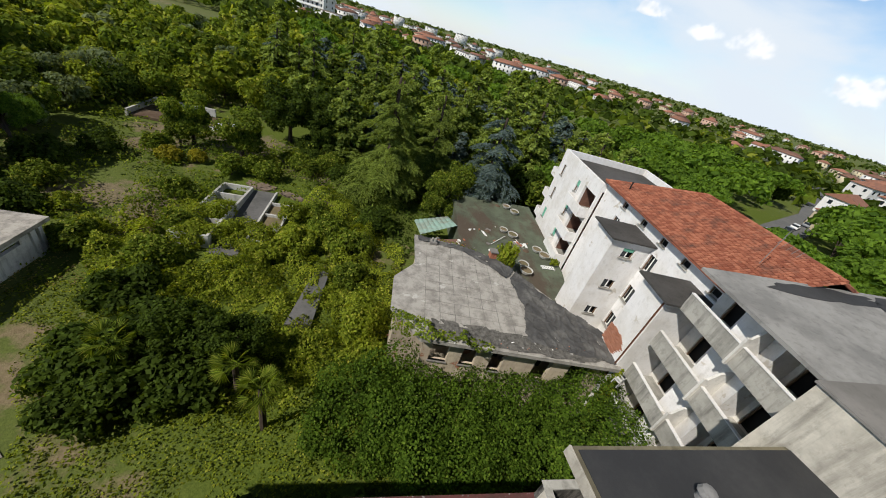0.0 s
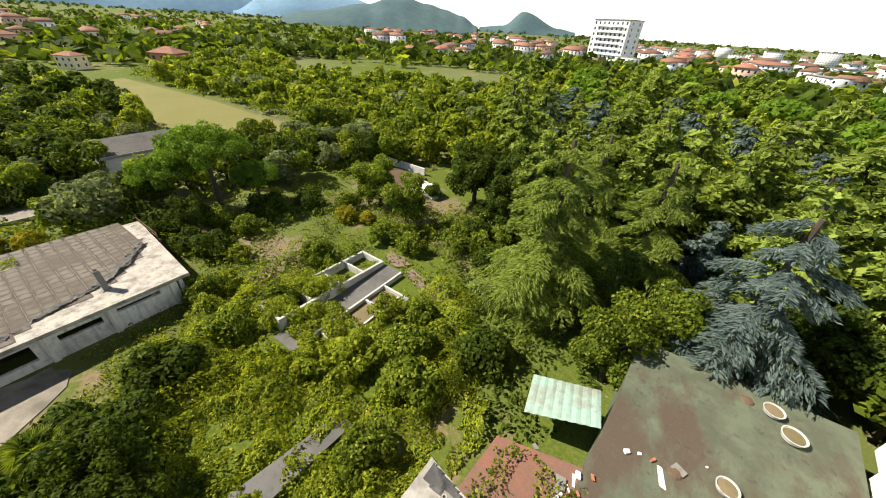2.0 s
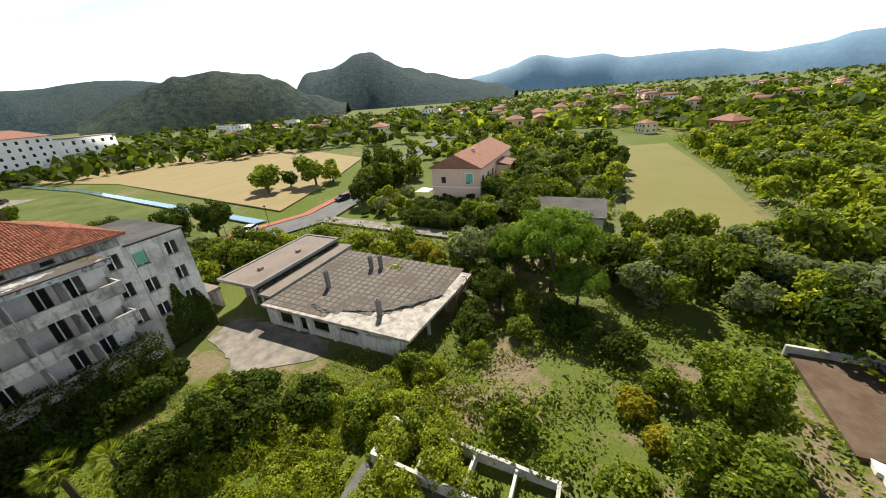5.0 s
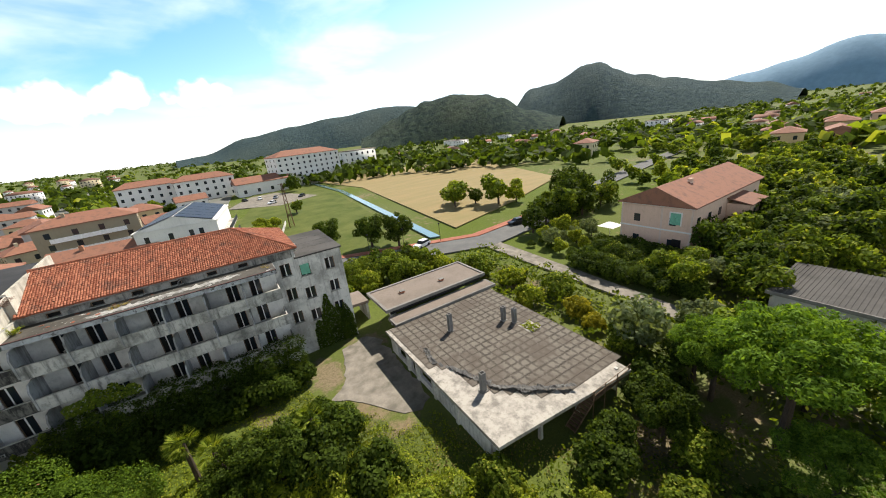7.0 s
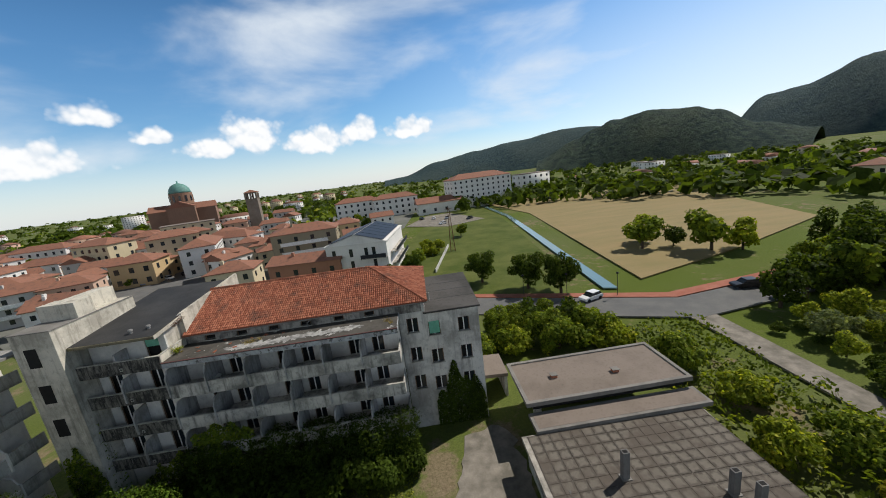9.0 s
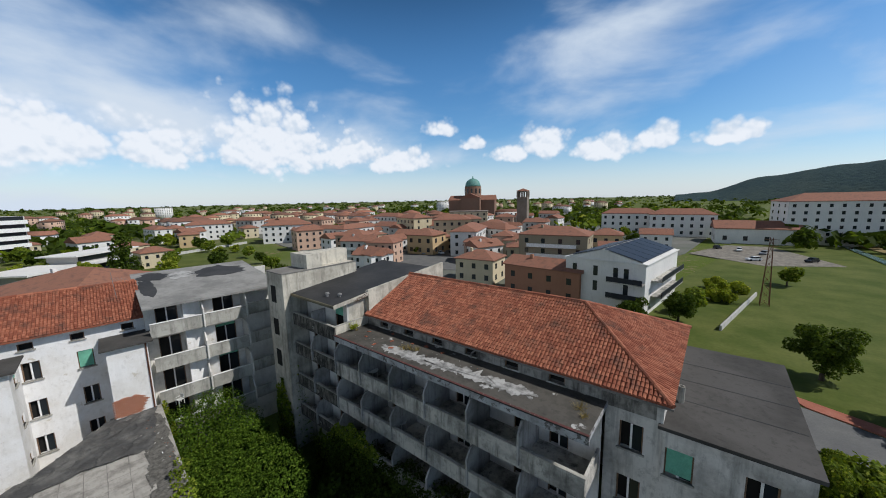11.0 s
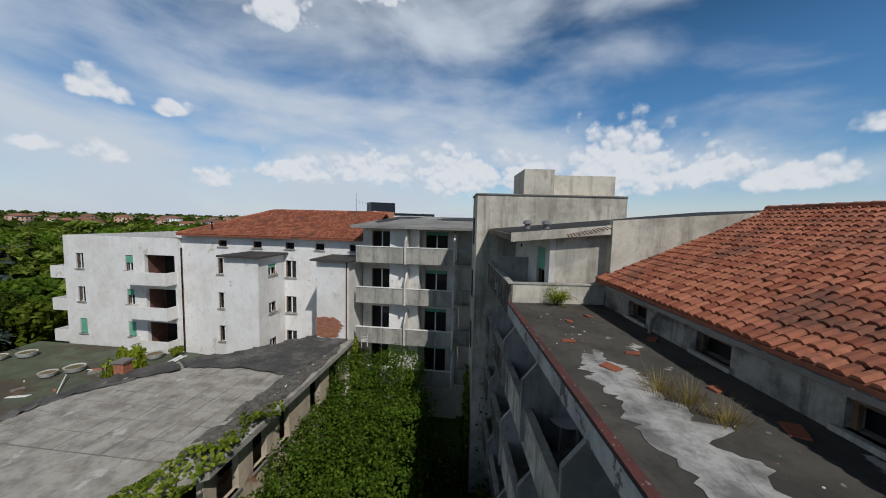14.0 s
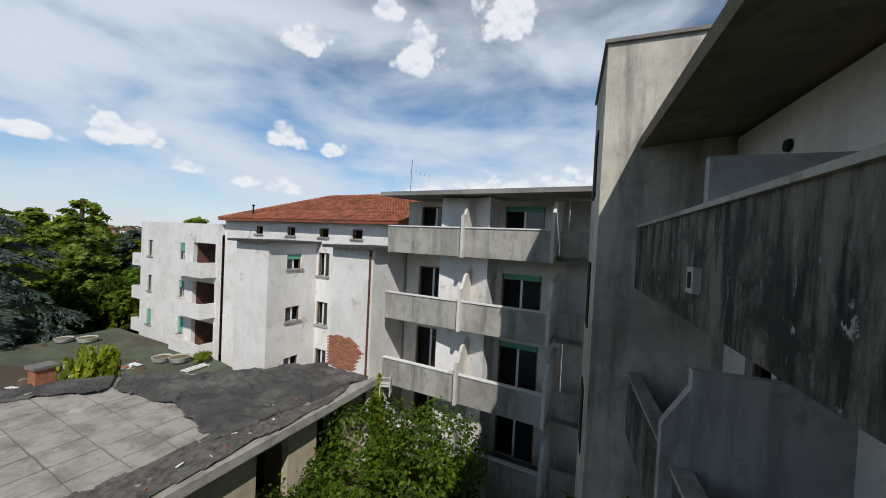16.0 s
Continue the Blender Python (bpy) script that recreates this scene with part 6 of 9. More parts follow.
def plant_kind(key, label, category, leaf, shape, h, r, n, size, seed, name=None, flat=0.8, bark=True):
    rng = np.random.default_rng(seed)
    if shape == "broad":
        k = 34 if n > 5000 else 18
        d = rng.normal(0, 1, (k, 3))
        d /= np.linalg.norm(d, axis=1)[:, None]
        c = d * rng.uniform(0.30, 0.82, k)[:, None] * (r, r, 0.42 * h) + (0, 0, 0.52 * h)
        rad = (rng.uniform(0.17, 0.34, k) if n > 5000 else rng.uniform(0.28, 0.46, k)) * r
        P, N = blob_points(rng, c, rad, n, 0.85)
        trunk = (0.5 * h, 0.035 * h, c[:6])
    elif shape == "shrub":
        k = 20
        a, q = rng.uniform(0, 6.28, k), np.sqrt(rng.uniform(0, 1, k)) * r * 0.7
        rad = rng.uniform(0.17, 0.36, k) * r
        z = (1 - (q / r) ** 2) * h * rng.uniform(0.35, 0.75, k)
        c = np.stack([q * np.cos(a), q * np.sin(a), z], 1)
        P, N = blob_points(rng, c, rad, n, min(1.0, 0.9 * h / r))
        m = P[:, 2] > 0.02
        P, N = P[m], N[m]
        trunk = (0.4 * h, 0.03 * h, c[:4])
    elif shape == "pine":
        k = 100 if n > 5000 else 34
        a, q = rng.uniform(0, 6.28, k), np.sqrt(rng.uniform(0, 1, k)) * r * 0.9
        rad = rng.uniform(0.13, 0.21, k) * r if n > 5000 else rng.uniform(0.20, 0.30, k) * r
        z = h * 0.50 + np.sqrt(1 - (q / r) ** 2) * h * 0.40 * (rng.uniform(0.62, 1, k) if n > 5000 else 1) + rng.normal(0, 0.02 * h, k)
        c = np.stack([q * np.cos(a), q * np.sin(a), z], 1)
        P, N = blob_points(rng, c, rad, n, 0.75)
        trunk = (0.62 * h, 0.03 * h, c[:9])
    elif shape == "cedar":
        P, N, A = [], [], []
        near = n > 5000
        tiers = 12 if near else 11
        for i in range(tiers):
            f = 0.06 + 0.93 * i / tiers
            reach = r * (1 - f) ** 0.66 * (0.72 + 0.5 * rng.random()) + 0.35
            arms = max(4, int(4 * (1 - f) + 3))
            for j in range(arms):
                ang = 6.283 * (j + rng.random() * 0.7) / arms + 2.4 * i
                ln = reach * rng.uniform(0.6, 1.2)
                lift = rng.uniform(0.02, 0.20)
                fz = f * h + rng.normal(0, 0.02 * h)
                out = np.array((math.cos(ang), math.sin(ang), 0.0))
                across = np.array((-math.sin(ang), math.cos(ang), 0.0))
                twigs = max(4, int(ln * (3.4 if near else 2.2)))
                share = n * 1.35 / tiers / arms * (ln / (0.62 * r)) ** 1.4
                for k in range(2 * twigs + 1):
                    t = 0.16 + 0.84 * (k // 2) / twigs
                    side = (1, -1)[k % 2]
                    tl = ln * 0.42 * math.sin(math.pi * min(0.93, 0.22 + 0.66 * t)) * rng.uniform(0.65, 1.2)
                    way = out * 0.62 + across * side * 0.78 if k < 2 * twigs else out
                    m = max(3, int(share / (2 * twigs + 1) * (0.4 + tl / (0.3 * ln))))
                    u = rng.uniform(0, 1, m) ** 0.8
                    tt = np.clip(t + 0.62 * u * tl / ln, 0, 1.2)
                    pos = out * (t * ln) + way * (u * tl)[:, None]
                    z = fz + lift * ln * tt - 0.34 * ln * tt ** 2.3 - 0.42 * tl * u ** 1.6
                    pos = pos + np.stack([rng.normal(0, 0.05, m), rng.normal(0, 0.05, m), z + rng.normal(0, 0.045, m) - rng.random(m) ** 2 * 0.16 * (0.4 + tt)], 1)
                    P.append(pos)
                    N.append(np.tile((0.25 * out[0], 0.25 * out[1], 1.0), (m, 1)))
                    A.append(np.tile(way - np.array((0, 0, 0.25)), (m, 1)))
        P, N, A = np.concatenate(P), np.concatenate(N), np.concatenate(A)
        trunk = (0.95 * h, 0.026 * h, [])
    elif shape == "cone":
        k = 34
        f = np.linspace(0.08, 0.93, k)
        a = rng.uniform(0, 6.28, k)
        q = r * (1 - f) ** 0.55 * 0.55
        c = np.stack([q * np.cos(a), q * np.sin(a), f * h], 1)
        P, N = blob_points(rng, c, r * (0.30 + 0.25 * (1 - f)), n, 1.2)
        m = P[:, 2] > 0.05
        P, N = P[m], N[m]
        trunk = (0.5 * h, 0.03 * h, [])
    crown = leaf_mesh("crown", P, N, size, M[leaf], 0.20 if key in ("cedar_near", "blue_cedar") else 0.40 if shape in ("cedar", "pine") else 0.62, seed, A if shape == "cedar" else None)
    tm = mesh_of("trunk", trunk_bm(*trunk[:2], trunk[2], rng), M["bark"])
    finer = coarser = crown
    if key.endswith("_far"):
        for f in (1.7, 0.45):
            q = np.random.default_rng(seed + 50)
            if shape == "cedar":
                k = q.integers(0, len(P), int(len(P) * f))
                PP, NN = P[k] + q.normal(0, 0.10, (len(k), 3)), N[k]
            else:
                PP, NN = blob_points(q, c, rad, int(n * f), 0.55 if shape == "pine" else 0.85)
            me = leaf_mesh("crown", PP, NN, size * (0.77 if f > 1 else 1.5), M[leaf], 0.55, seed)
            finer, coarser = (me, coarser) if f > 1 else (finer, me)
    PLANT[key] = (name or key, label, category, crown, tm, finer, coarser)


FAR_TREES = []


def plant(key, x, y, scale=1.0, z=None, turn=None, label=None, stretch=1.0):
    if label is None and -77 < x < -54 and 29 < y < 44:
        return None                                 # the shed stands here
    name, lab, category, crown, tm, finer, coarser = PLANT[key]
    if math.hypot(x, y) < (114 if key == "pine_far" else 84):
        crown = finer
    if label is None and math.hypot(x, y) > 112:
        m = Matrix.Translation((x, y, G)) @ Matrix.Rotation(random.random() * 6.28, 4, "Z") @ Matrix.Diagonal((scale, scale, scale * stretch, 1))
        FAR_TREES.append((coarser, m))
        return
    t = thing(name, label or lab, category, (x, y, G if z is None else z), "trees" if category == "tree" else "")
    t.rotation_euler = (0, 0, random.random() * 6.28 if turn is None else turn)
    t.scale = (scale, scale, scale * stretch)
    new("trunk", tm).parent = t
    new("crown", crown).parent = t
    return t


plant_kind("cedar_near", "tall cedar with drooping layered branches", "tree", "leaf_cedar", "cedar", 17.0, 7.0, 30000, 0.23, 1, "cedar")
plant_kind("cedar_far", "dark cedar with layered branches in the park", "tree", "leaf_cedar", "cedar", 15.0, 5.4, 2100, 0.55, 2, "cedar")
plant_kind("blue_cedar", "silvery blue cedar beside the terrace", "tree", "leaf_blue", "cedar", 14.6, 6.0, 18000, 0.25, 3)
plant_kind("blue_far", "silvery blue cedar in the park", "tree", "leaf_blue", "cedar", 12.0, 4.0, 1700, 0.54, 4, "blue_cedar")
plant_kind("broad_near", "leafy green broadleaf tree near the ruin", "tree", "leaf_mid", "broad", 9.0, 4.0, 13000, 0.165, 5, "broadleaf_tree")
plant_kind("dark_near", "dense dark green evergreen tree", "tree", "leaf_dark", "broad", 9.0, 4.0, 11000, 0.18, 6, "evergreen_tree")
plant_kind("broad_far", "green leafy broadleaf tree", "tree", "leaf_mid", "broad", 9.0, 4.2, 1400, 0.51, 7, "broadleaf_tree")
plant_kind("dark_far", "dark green leafy broadleaf tree", "tree", "leaf_dark", "broad", 9.0, 4.2, 1400, 0.51, 8, "broadleaf_tree")
plant_kind("bright_far", "bright green leafy broadleaf tree", "tree", "leaf_bright", "broad", 8.0, 4.0, 1400, 0.51, 9, "broadleaf_tree")
plant_kind("olive_far", "pale grey-green leafy tree", "tree", "leaf_olive", "broad", 7.0, 3.6, 1500, 0.43, 10, "olive_tree")
plant_kind("pine_near", "umbrella-shaped bright green stone pine", "tree", "leaf_pine", "pine", 10.2, 4.6, 30000, 0.145, 11, "stone_pine")
plant_kind("pine_far", "umbrella-shaped stone pine over bare ground", "tree", "leaf_pine", "pine", 10.0, 6.0, 1500, 0.60, 12, "stone_pine")
plant_kind("shrub_near", "rounded green self-sown shrub", "shrub", "leaf_mid", "shrub", 3.2, 2.4, 4600, 0.15, 13, "shrub")
plant_kind("shrub_bright", "bright yellow-green leafy shrub", "shrub", "leaf_bright", "shrub", 2.6, 2.0, 3900, 0.15, 14, "shrub")
plant_kind("shrub_dark", "dark green tangled shrub", "shrub", "leaf_dark", "shrub", 3.0, 2.6, 4300, 0.165, 15, "shrub")
plant_kind("shrub_yellow", "yellowing leafy shrub among weeds", "shrub", "leaf_yellow", "shrub", 2.6, 1.9, 3400, 0.15, 16, "shrub")
plant_kind("shrub_olive", "wispy yellow-green self-sown shrub", "shrub", "leaf_bright", "shrub", 2.8, 1.5, 1900, 0.12, 17, "shrub")
plant_kind("cypress", "broad dark green conical cypress", "tree", "leaf_dark", "cone", 11.0, 4.0, 3000, 0.40, 18, "cypress")
plant_kind("far_tree", "distant dark green tree", "tree", "leaf_dark", "broad", 8.0, 4.5, 420, 0.95, 19, "broadleaf_tree")
plant_kind("far_green", "distant green leafy tree", "tree", "leaf_mid", "broad", 8.0, 4.5, 420, 0.95, 20, "broadleaf_tree")


def carpet(name, outline, density, size, leaf, label, category, height, seed, wave=0.35, base=None, gate=0.0):
    """Leaves over an uneven mound: ivy, bramble or grass. height: function or number above the ground."""
    rng = np.random.default_rng(seed)
    xs, ys = [p[0] for p in outline], [p[1] for p in outline]
    area = (max(xs) - min(xs)) * (max(ys) - min(ys))
    P, N = [], []
    for _ in range(int(area * density)):
        x, y = rng.uniform(min(xs), max(xs)), rng.uniform(min(ys), max(ys))
        if not inside(x + 0.6 * noise.noise((x * 0.6, y * 0.6, seed)), y + 0.6 * noise.noise((x * 0.6, y * 0.6, seed + 5)), outline):
            continue
        h = height(x, y) if callable(height) else height
        b = 0.5 + noise.fractal((x * wave, y * wave, seed * 1.7), 0.9, 2.1, 3)
        if b < gate:
            continue
        near, spots = noise.voronoi((x * wave * 1.5, y * wave * 1.5, seed * 2.3))
        dome = max(0.0, 1 - (near[0] * 1.35) ** 2)
        if dome < 0.10 and rng.random() < 0.4:
            continue
        b = b * (0.30 + 1.0 * dome)
        z = (G if base is None else base) + max(0.02, h * max(0.06, b)) * rng.uniform(0.75, 1.02)
        P.append((x, y, z))
        dx = noise.noise((x * wave + 0.2, y * wave, seed * 1.7)) - noise.noise((x * wave - 0.2, y * wave, seed * 1.7))
        dy = noise.noise((x * wave, y * wave + 0.2, seed * 1.7)) - noise.noise((x * wave, y * wave - 0.2, seed * 1.7))
        lean = 1.1 * near[0]
        N.append((-dx * h * 2 + lean * (x * wave * 1.5 - spots[0].x), -dy * h * 2 + lean * (y * wave * 1.5 - spots[0].y), 1.0))
    return tagged(new(name, leaf_mesh(name, P, N, size, M[leaf], seed=seed)), label, category, "", "stuff")


carpet("ivy_thicket", [(-20, 22), (-12, 13.5), (-3, 13), (2.5, 15), (3, 22), (4.5, 30), (2, 37), (-5, 43), (-8, 41), (-8.8, 30), (-12, 27), (-17.6, 26.6), (-19, 30), (-23, 34), (-22.5, 26)], 120, 0.115, "leaf_bright", "tangled green vines over low shrubs", "vines", 1.7, 31)
carpet("bramble", [(-17, 12), (-4, 11), (2, 14), (2, 21), (-6, 27), (-8, 33), (-12, 27), (-19, 23)], 50, 0.115, "leaf_bright", "bright climbing vines over shrubs", "vines", 1.8, 32)
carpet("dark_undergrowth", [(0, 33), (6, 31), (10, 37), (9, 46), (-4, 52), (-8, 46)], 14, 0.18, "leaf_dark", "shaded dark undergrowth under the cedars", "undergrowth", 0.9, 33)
carpet("wild_grass", [(-20.2, 17.5), (-17.5, 12.5), (-15, 9.5), (-14.5, 1), (-9, 3), (4, 4), (16.5, 4), (17, 11), (4, 12.5), (-3, 12.8), (-13, 13.5), (-19.5, 22), (-23.8, 22.5), (-23.8, 17.5)], 60, 0.085, "leaf_bright", "long bright wild grass", "grass", 0.42, 34, 0.5)
carpet("scrub", [(-42, 27), (-24, 28), (-13, 42), (-8, 38), (3, 30), (4, 50), (-10, 58), (-22, 54), (-42, 50)], 17, 0.14, "leaf_mid", "low tangled scrub and saplings", "scrub", 1.3, 44, 0.28, gate=0.46)
carpet("pool_scrub", [(-14, 52), (-10, 58), (-18, 58.6), (-38, 57.6), (-41, 54), (-24, 53)], 11, 0.2, "leaf_mid", "weeds and brambles round the drained pool", "scrub", 1.1, 50, 0.3, gate=0.46)
carpet("yellow_scrub", [(-34, 29), (-24, 28), (-18, 30), (-18, 44), (-4, 44), (4, 50), (-10, 58), (-24, 54), (-36, 46)], 7, 0.18, "leaf_mid", "yellow-green saplings and brambles", "scrub", 1.7, 45, 0.33, gate=0.46)
carpet("understorey", [(-43, 28), (-60, 26), (-62, 46), (-63, 70), (-60, 80), (-110, 122), (-62, 150), (-18, 112), (-18, 72), (-28, 70), (-42, 54)], 5.5, 0.27, "leaf_mid", "green bushes under the trees", "undergrowth", 2.6, 46, 0.2)
carpet("field_hedge", [(-64, 69), (-110, 70.5), (-170, 67), (-210, 100), (-230, 140), (-112, 124), (-62, 80)], 3.0, 0.36, "leaf_mid", "green bushes along the field", "undergrowth", 3.2, 47, 0.15)
carpet("villa_bushes", [(-60, 24), (-63, 44), (-160, 47.5), (-165, 22), (-110, 18)], 3.2, 0.34, "leaf_mid", "green garden bushes behind the villa", "undergrowth", 2.4, 48, 0.2)
carpet("bank_grass", [(-24, 20), (-20, 22), (-12.5, 27), (-18, 33), (-24, 34), (-30, 32), (-36, 40), (-24, 48), (-12, 46), (-4, 50), (-10, 56), (-26, 52), (-42, 44), (-40, 29), (-30, 28)], 17, 0.085, "dry_grass", "patchy dry grass and weeds", "grass", 0.22, 35, 0.5, gate=0.46)
carpet("weeds", [(-24, 20), (-20, 22), (-17.8, 27), (-18, 42), (-12, 46), (-4, 46), (-14, 52), (-30, 50), (-42, 44), (-40, 29), (-30, 28)], 13, 0.115, "leaf_mid", "scattered low green weeds", "weeds", 0.9, 36, 0.3, gate=0.46)
carpet("tank_ivy", [(-19.5, 26.5), (-16.5, 26), (-16.2, 33), (-17.6, 42), (-20, 42), (-21.5, 34)], 26, 0.16, "leaf_mid", "vines creeping over the tank wall", "vines", 2.2, 37)
carpet("lane_thicket", [(-42.5, -14), (-56, -14), (-54.5, 14), (-53.5, 28), (-43, 28), (-41.8, 10)], 10, 0.24, "leaf_mid", "overgrown strip of brambles beside the lane", "vines", 2.0, 38)


carpet("roof_ivy", [(1.9, 13.4), (3.8, 12.9), (8.6, 12.4), (8.0, 13.3), (5.4, 13.9), (3.2, 15.0), (2.0, 15.4)], 130, 0.10, "leaf_mid", "ivy creeping over the pavilion eaves", "ivy", 0.55, 39, 0.8, 7.36)


carpet("roof_weeds", [(-38.6, 15.4), (-37.0, 15.4), (-37.0, 17.4), (-38.6, 17.4)], 220, 0.08, "leaf_bright", "weeds sprouting from a hole in the annexe roof", "weeds", 0.6, 58, 0.8, 3.0)
carpet("terrace_weeds", [(5.2, 25.2), (9.4, 24.6), (12.6, 24.0), (13.4, 27), (9.8, 30.3), (6, 29.4)], 60, 0.10, "leaf_mid", "creepers among the debris on the terrace", "weeds", 0.6, 53, 0.55, 4.2, gate=0.52)


def mound(name, lumps, n, size, leaf, label, seed):
    """A heap of vines over buried trees: lumps of (x, y, z, radius)."""
    rng = np.random.default_rng(seed)
    lumps = np.asarray(lumps, float)
    P, N = blob_points(rng, lumps[:, :3], lumps[:, 3], n, 0.95)
    keep = P[:, 2] > G
    return tagged(new(name, leaf_mesh(name, P[keep], N[keep], size, M[leaf], seed=seed)), label, "vines", "", "stuff")


rl = random.Random(21)
court = []
for i in range(10):
    for j in range(5):
        x, y = 4.4 + 1.36 * i + rl.gauss(0, 0.25), 7.2 + 1.2 * j + rl.gauss(0, 0.2)
        if x > 15.9 and y < 8.4:
            continue
        top = 4.5 + 3.0 * min(1, max(0, (x - 10) / 6)) - 0.25 * j + rl.gauss(0, 0.35) - 0.5 * (j == 0)
        for z in (1.2, 2.9, 4.2, top - 1.3):
            court.append((x, y - (0.3 if z < 2 else 0), z, 1.25 + rl.random() * 0.35))
mound("court_vines", court, 190000, 0.09, "leaf_ivy", "dense vines burying the small trees of the court", 40)
corner_heap = []
for i in range(26):
    a, d = rl.random() * 6.28, rl.random() ** 0.5
    x, y = 1.6 + 3.2 * d * math.cos(a), 11.8 + 2.6 * d * math.sin(a)
    top = 6.6 - 1.2 * abs(x - 3.0) - 0.5 * abs(y - 13)
    for z in (1.0, 2.6, max(2.6, top) - 1.0):
        corner_heap.append((x, y, z, 1.1 + 0.3 * rl.random()))
mound("pavilion_vines", corner_heap, 52000, 0.09, "leaf_ivy", "ivy heaped over the pavilion corner", 41)
west_heap = [(0.6 + rl.gauss(0, 0.5), 15 + 0.9 * k, 1.2 + 2.2 * rl.random(), 1.2) for k in range(8) for _ in range(2)]
mound("pavilion_vines", west_heap, 9000, 0.13, "leaf_bright", "vines against the pavilion side wall", 42)


basin_heap = [(-11.6 + rl.gauss(0, 1.5), 27.6 + 5.4 * rl.random(), 0.5 + 0.6 * rl.random(), 0.6 + 0.4 * rl.random()) for k in range(34)]
mound("basin_vines", basin_heap, 18000, 0.10, "leaf_bright", "vines creeping over the basin walls", 60)
tank_heap = [(-16.0 + rl.gauss(0, 1.1), 27.6 + 7.2 * rl.random(), 1.0 + 0.9 * rl.random(), 0.7 + 0.4 * rl.random()) for k in range(34)]
mound("tank_vines", tank_heap, 22000, 0.10, "leaf_bright", "vines spilling over half of the open tank", 57)
foot_heap = []
for k in range(46):
    x = -14.6 + 0.43 * k + rl.gauss(0, 0.2)
    for z in (1.4, 3.2, 4.4 + 0.8 * noise.noise((x * 0.5, 2, 7))):
        foot_heap.append((x, 4.1 + rl.gauss(0, 0.45) - 0.25 * z, z, 0.85 + 0.4 * rl.random()))
mound("balcony_vines", foot_heap, 60000, 0.10, "leaf_dark", "dark vines smothering the lowest balconies", 59)


def wall_ivy(name, frame_m, u0, u1, top, seed, density=170, leaf="leaf_dark", label="ivy climbing the wall", bottom=0.6, out=0.22):
    """Ivy on an upright face: u along the wall, outward is local -y."""
    rng = np.random.default_rng(seed)
    P, N = [], []
    for _ in range(int((u1 - u0) * (top - bottom) * density)):
        u, z = rng.uniform(u0, u1), rng.uniform(bottom, top)
        edge = 1 - abs(2 * (u - u0) / (u1 - u0) - 1)
        if z > bottom + (top - bottom) * (0.35 + 0.75 * edge ** 0.6 * (0.6 + 0.6 * noise.noise((u * 1.1, seed, 0.3)))):
            continue
        d = out * (0.4 + abs(noise.noise((u * 1.5, z * 1.5, seed)))) + rng.uniform(0, 0.1)
        P.append(frame_m @ Vector((u, -d, z)))
        n = frame_m.to_3x3() @ Vector((0, -1, 0.25))
        N.append(n)
    return tagged(new(name, leaf_mesh(name, P, N, 0.12, M[leaf], seed=seed)), label, "ivy", "", "stuff")


# wall faces: local x along the wall, local -y outwards
wall_ivy("wall_ivy", pose(-17.2, -0.60, 0, 0, 0, 180), 0.2, 5.0, 8.2, 51, label="dark ivy on the grey end block")
wall_ivy("wall_ivy", pose(-20.6, -0.60, 0, 0, 0, 180), 0.0, 1.9, 6.5, 52, label="dark ivy on the grey end block")
wall_ivy("wall_ivy", pose(11.3, 3.30, 0, 0, 0, 90), -1.6, -0.1, 11.0, 53, leaf="leaf_mid", label="ivy hanging on the tower foot", out=0.3)
wall_ivy("wall_ivy", pose(14.5, 3.32, 0, 0, 0, 180), 0.0, 3.1, 8.5, 54, leaf="leaf_mid", label="ivy hanging on the tower foot", out=0.4)
wall_ivy("wall_ivy", pose(4.8, 2.75, 0, 0, 0, 180), -4.0, 6.0, 6.8, 55, leaf="leaf_mid", label="ivy reaching the lowest balconies", out=0.5)
wall_ivy("wall_ivy", pose(4.8, FY + 0.03, 0, 0, 0, 180), 1.6, 6.6, 8.5, 61, leaf="leaf_mid", label="ivy draped over a balcony parapet", bottom=6.4, out=0.3)
wall_ivy("wall_ivy", FB @ pose(-0.1, 0, 0, 0, 0, -90), -7.9, -6.4, 8.2, 56, leaf="leaf_bright", label="ivy where pavilion and wing meet", out=0.5)

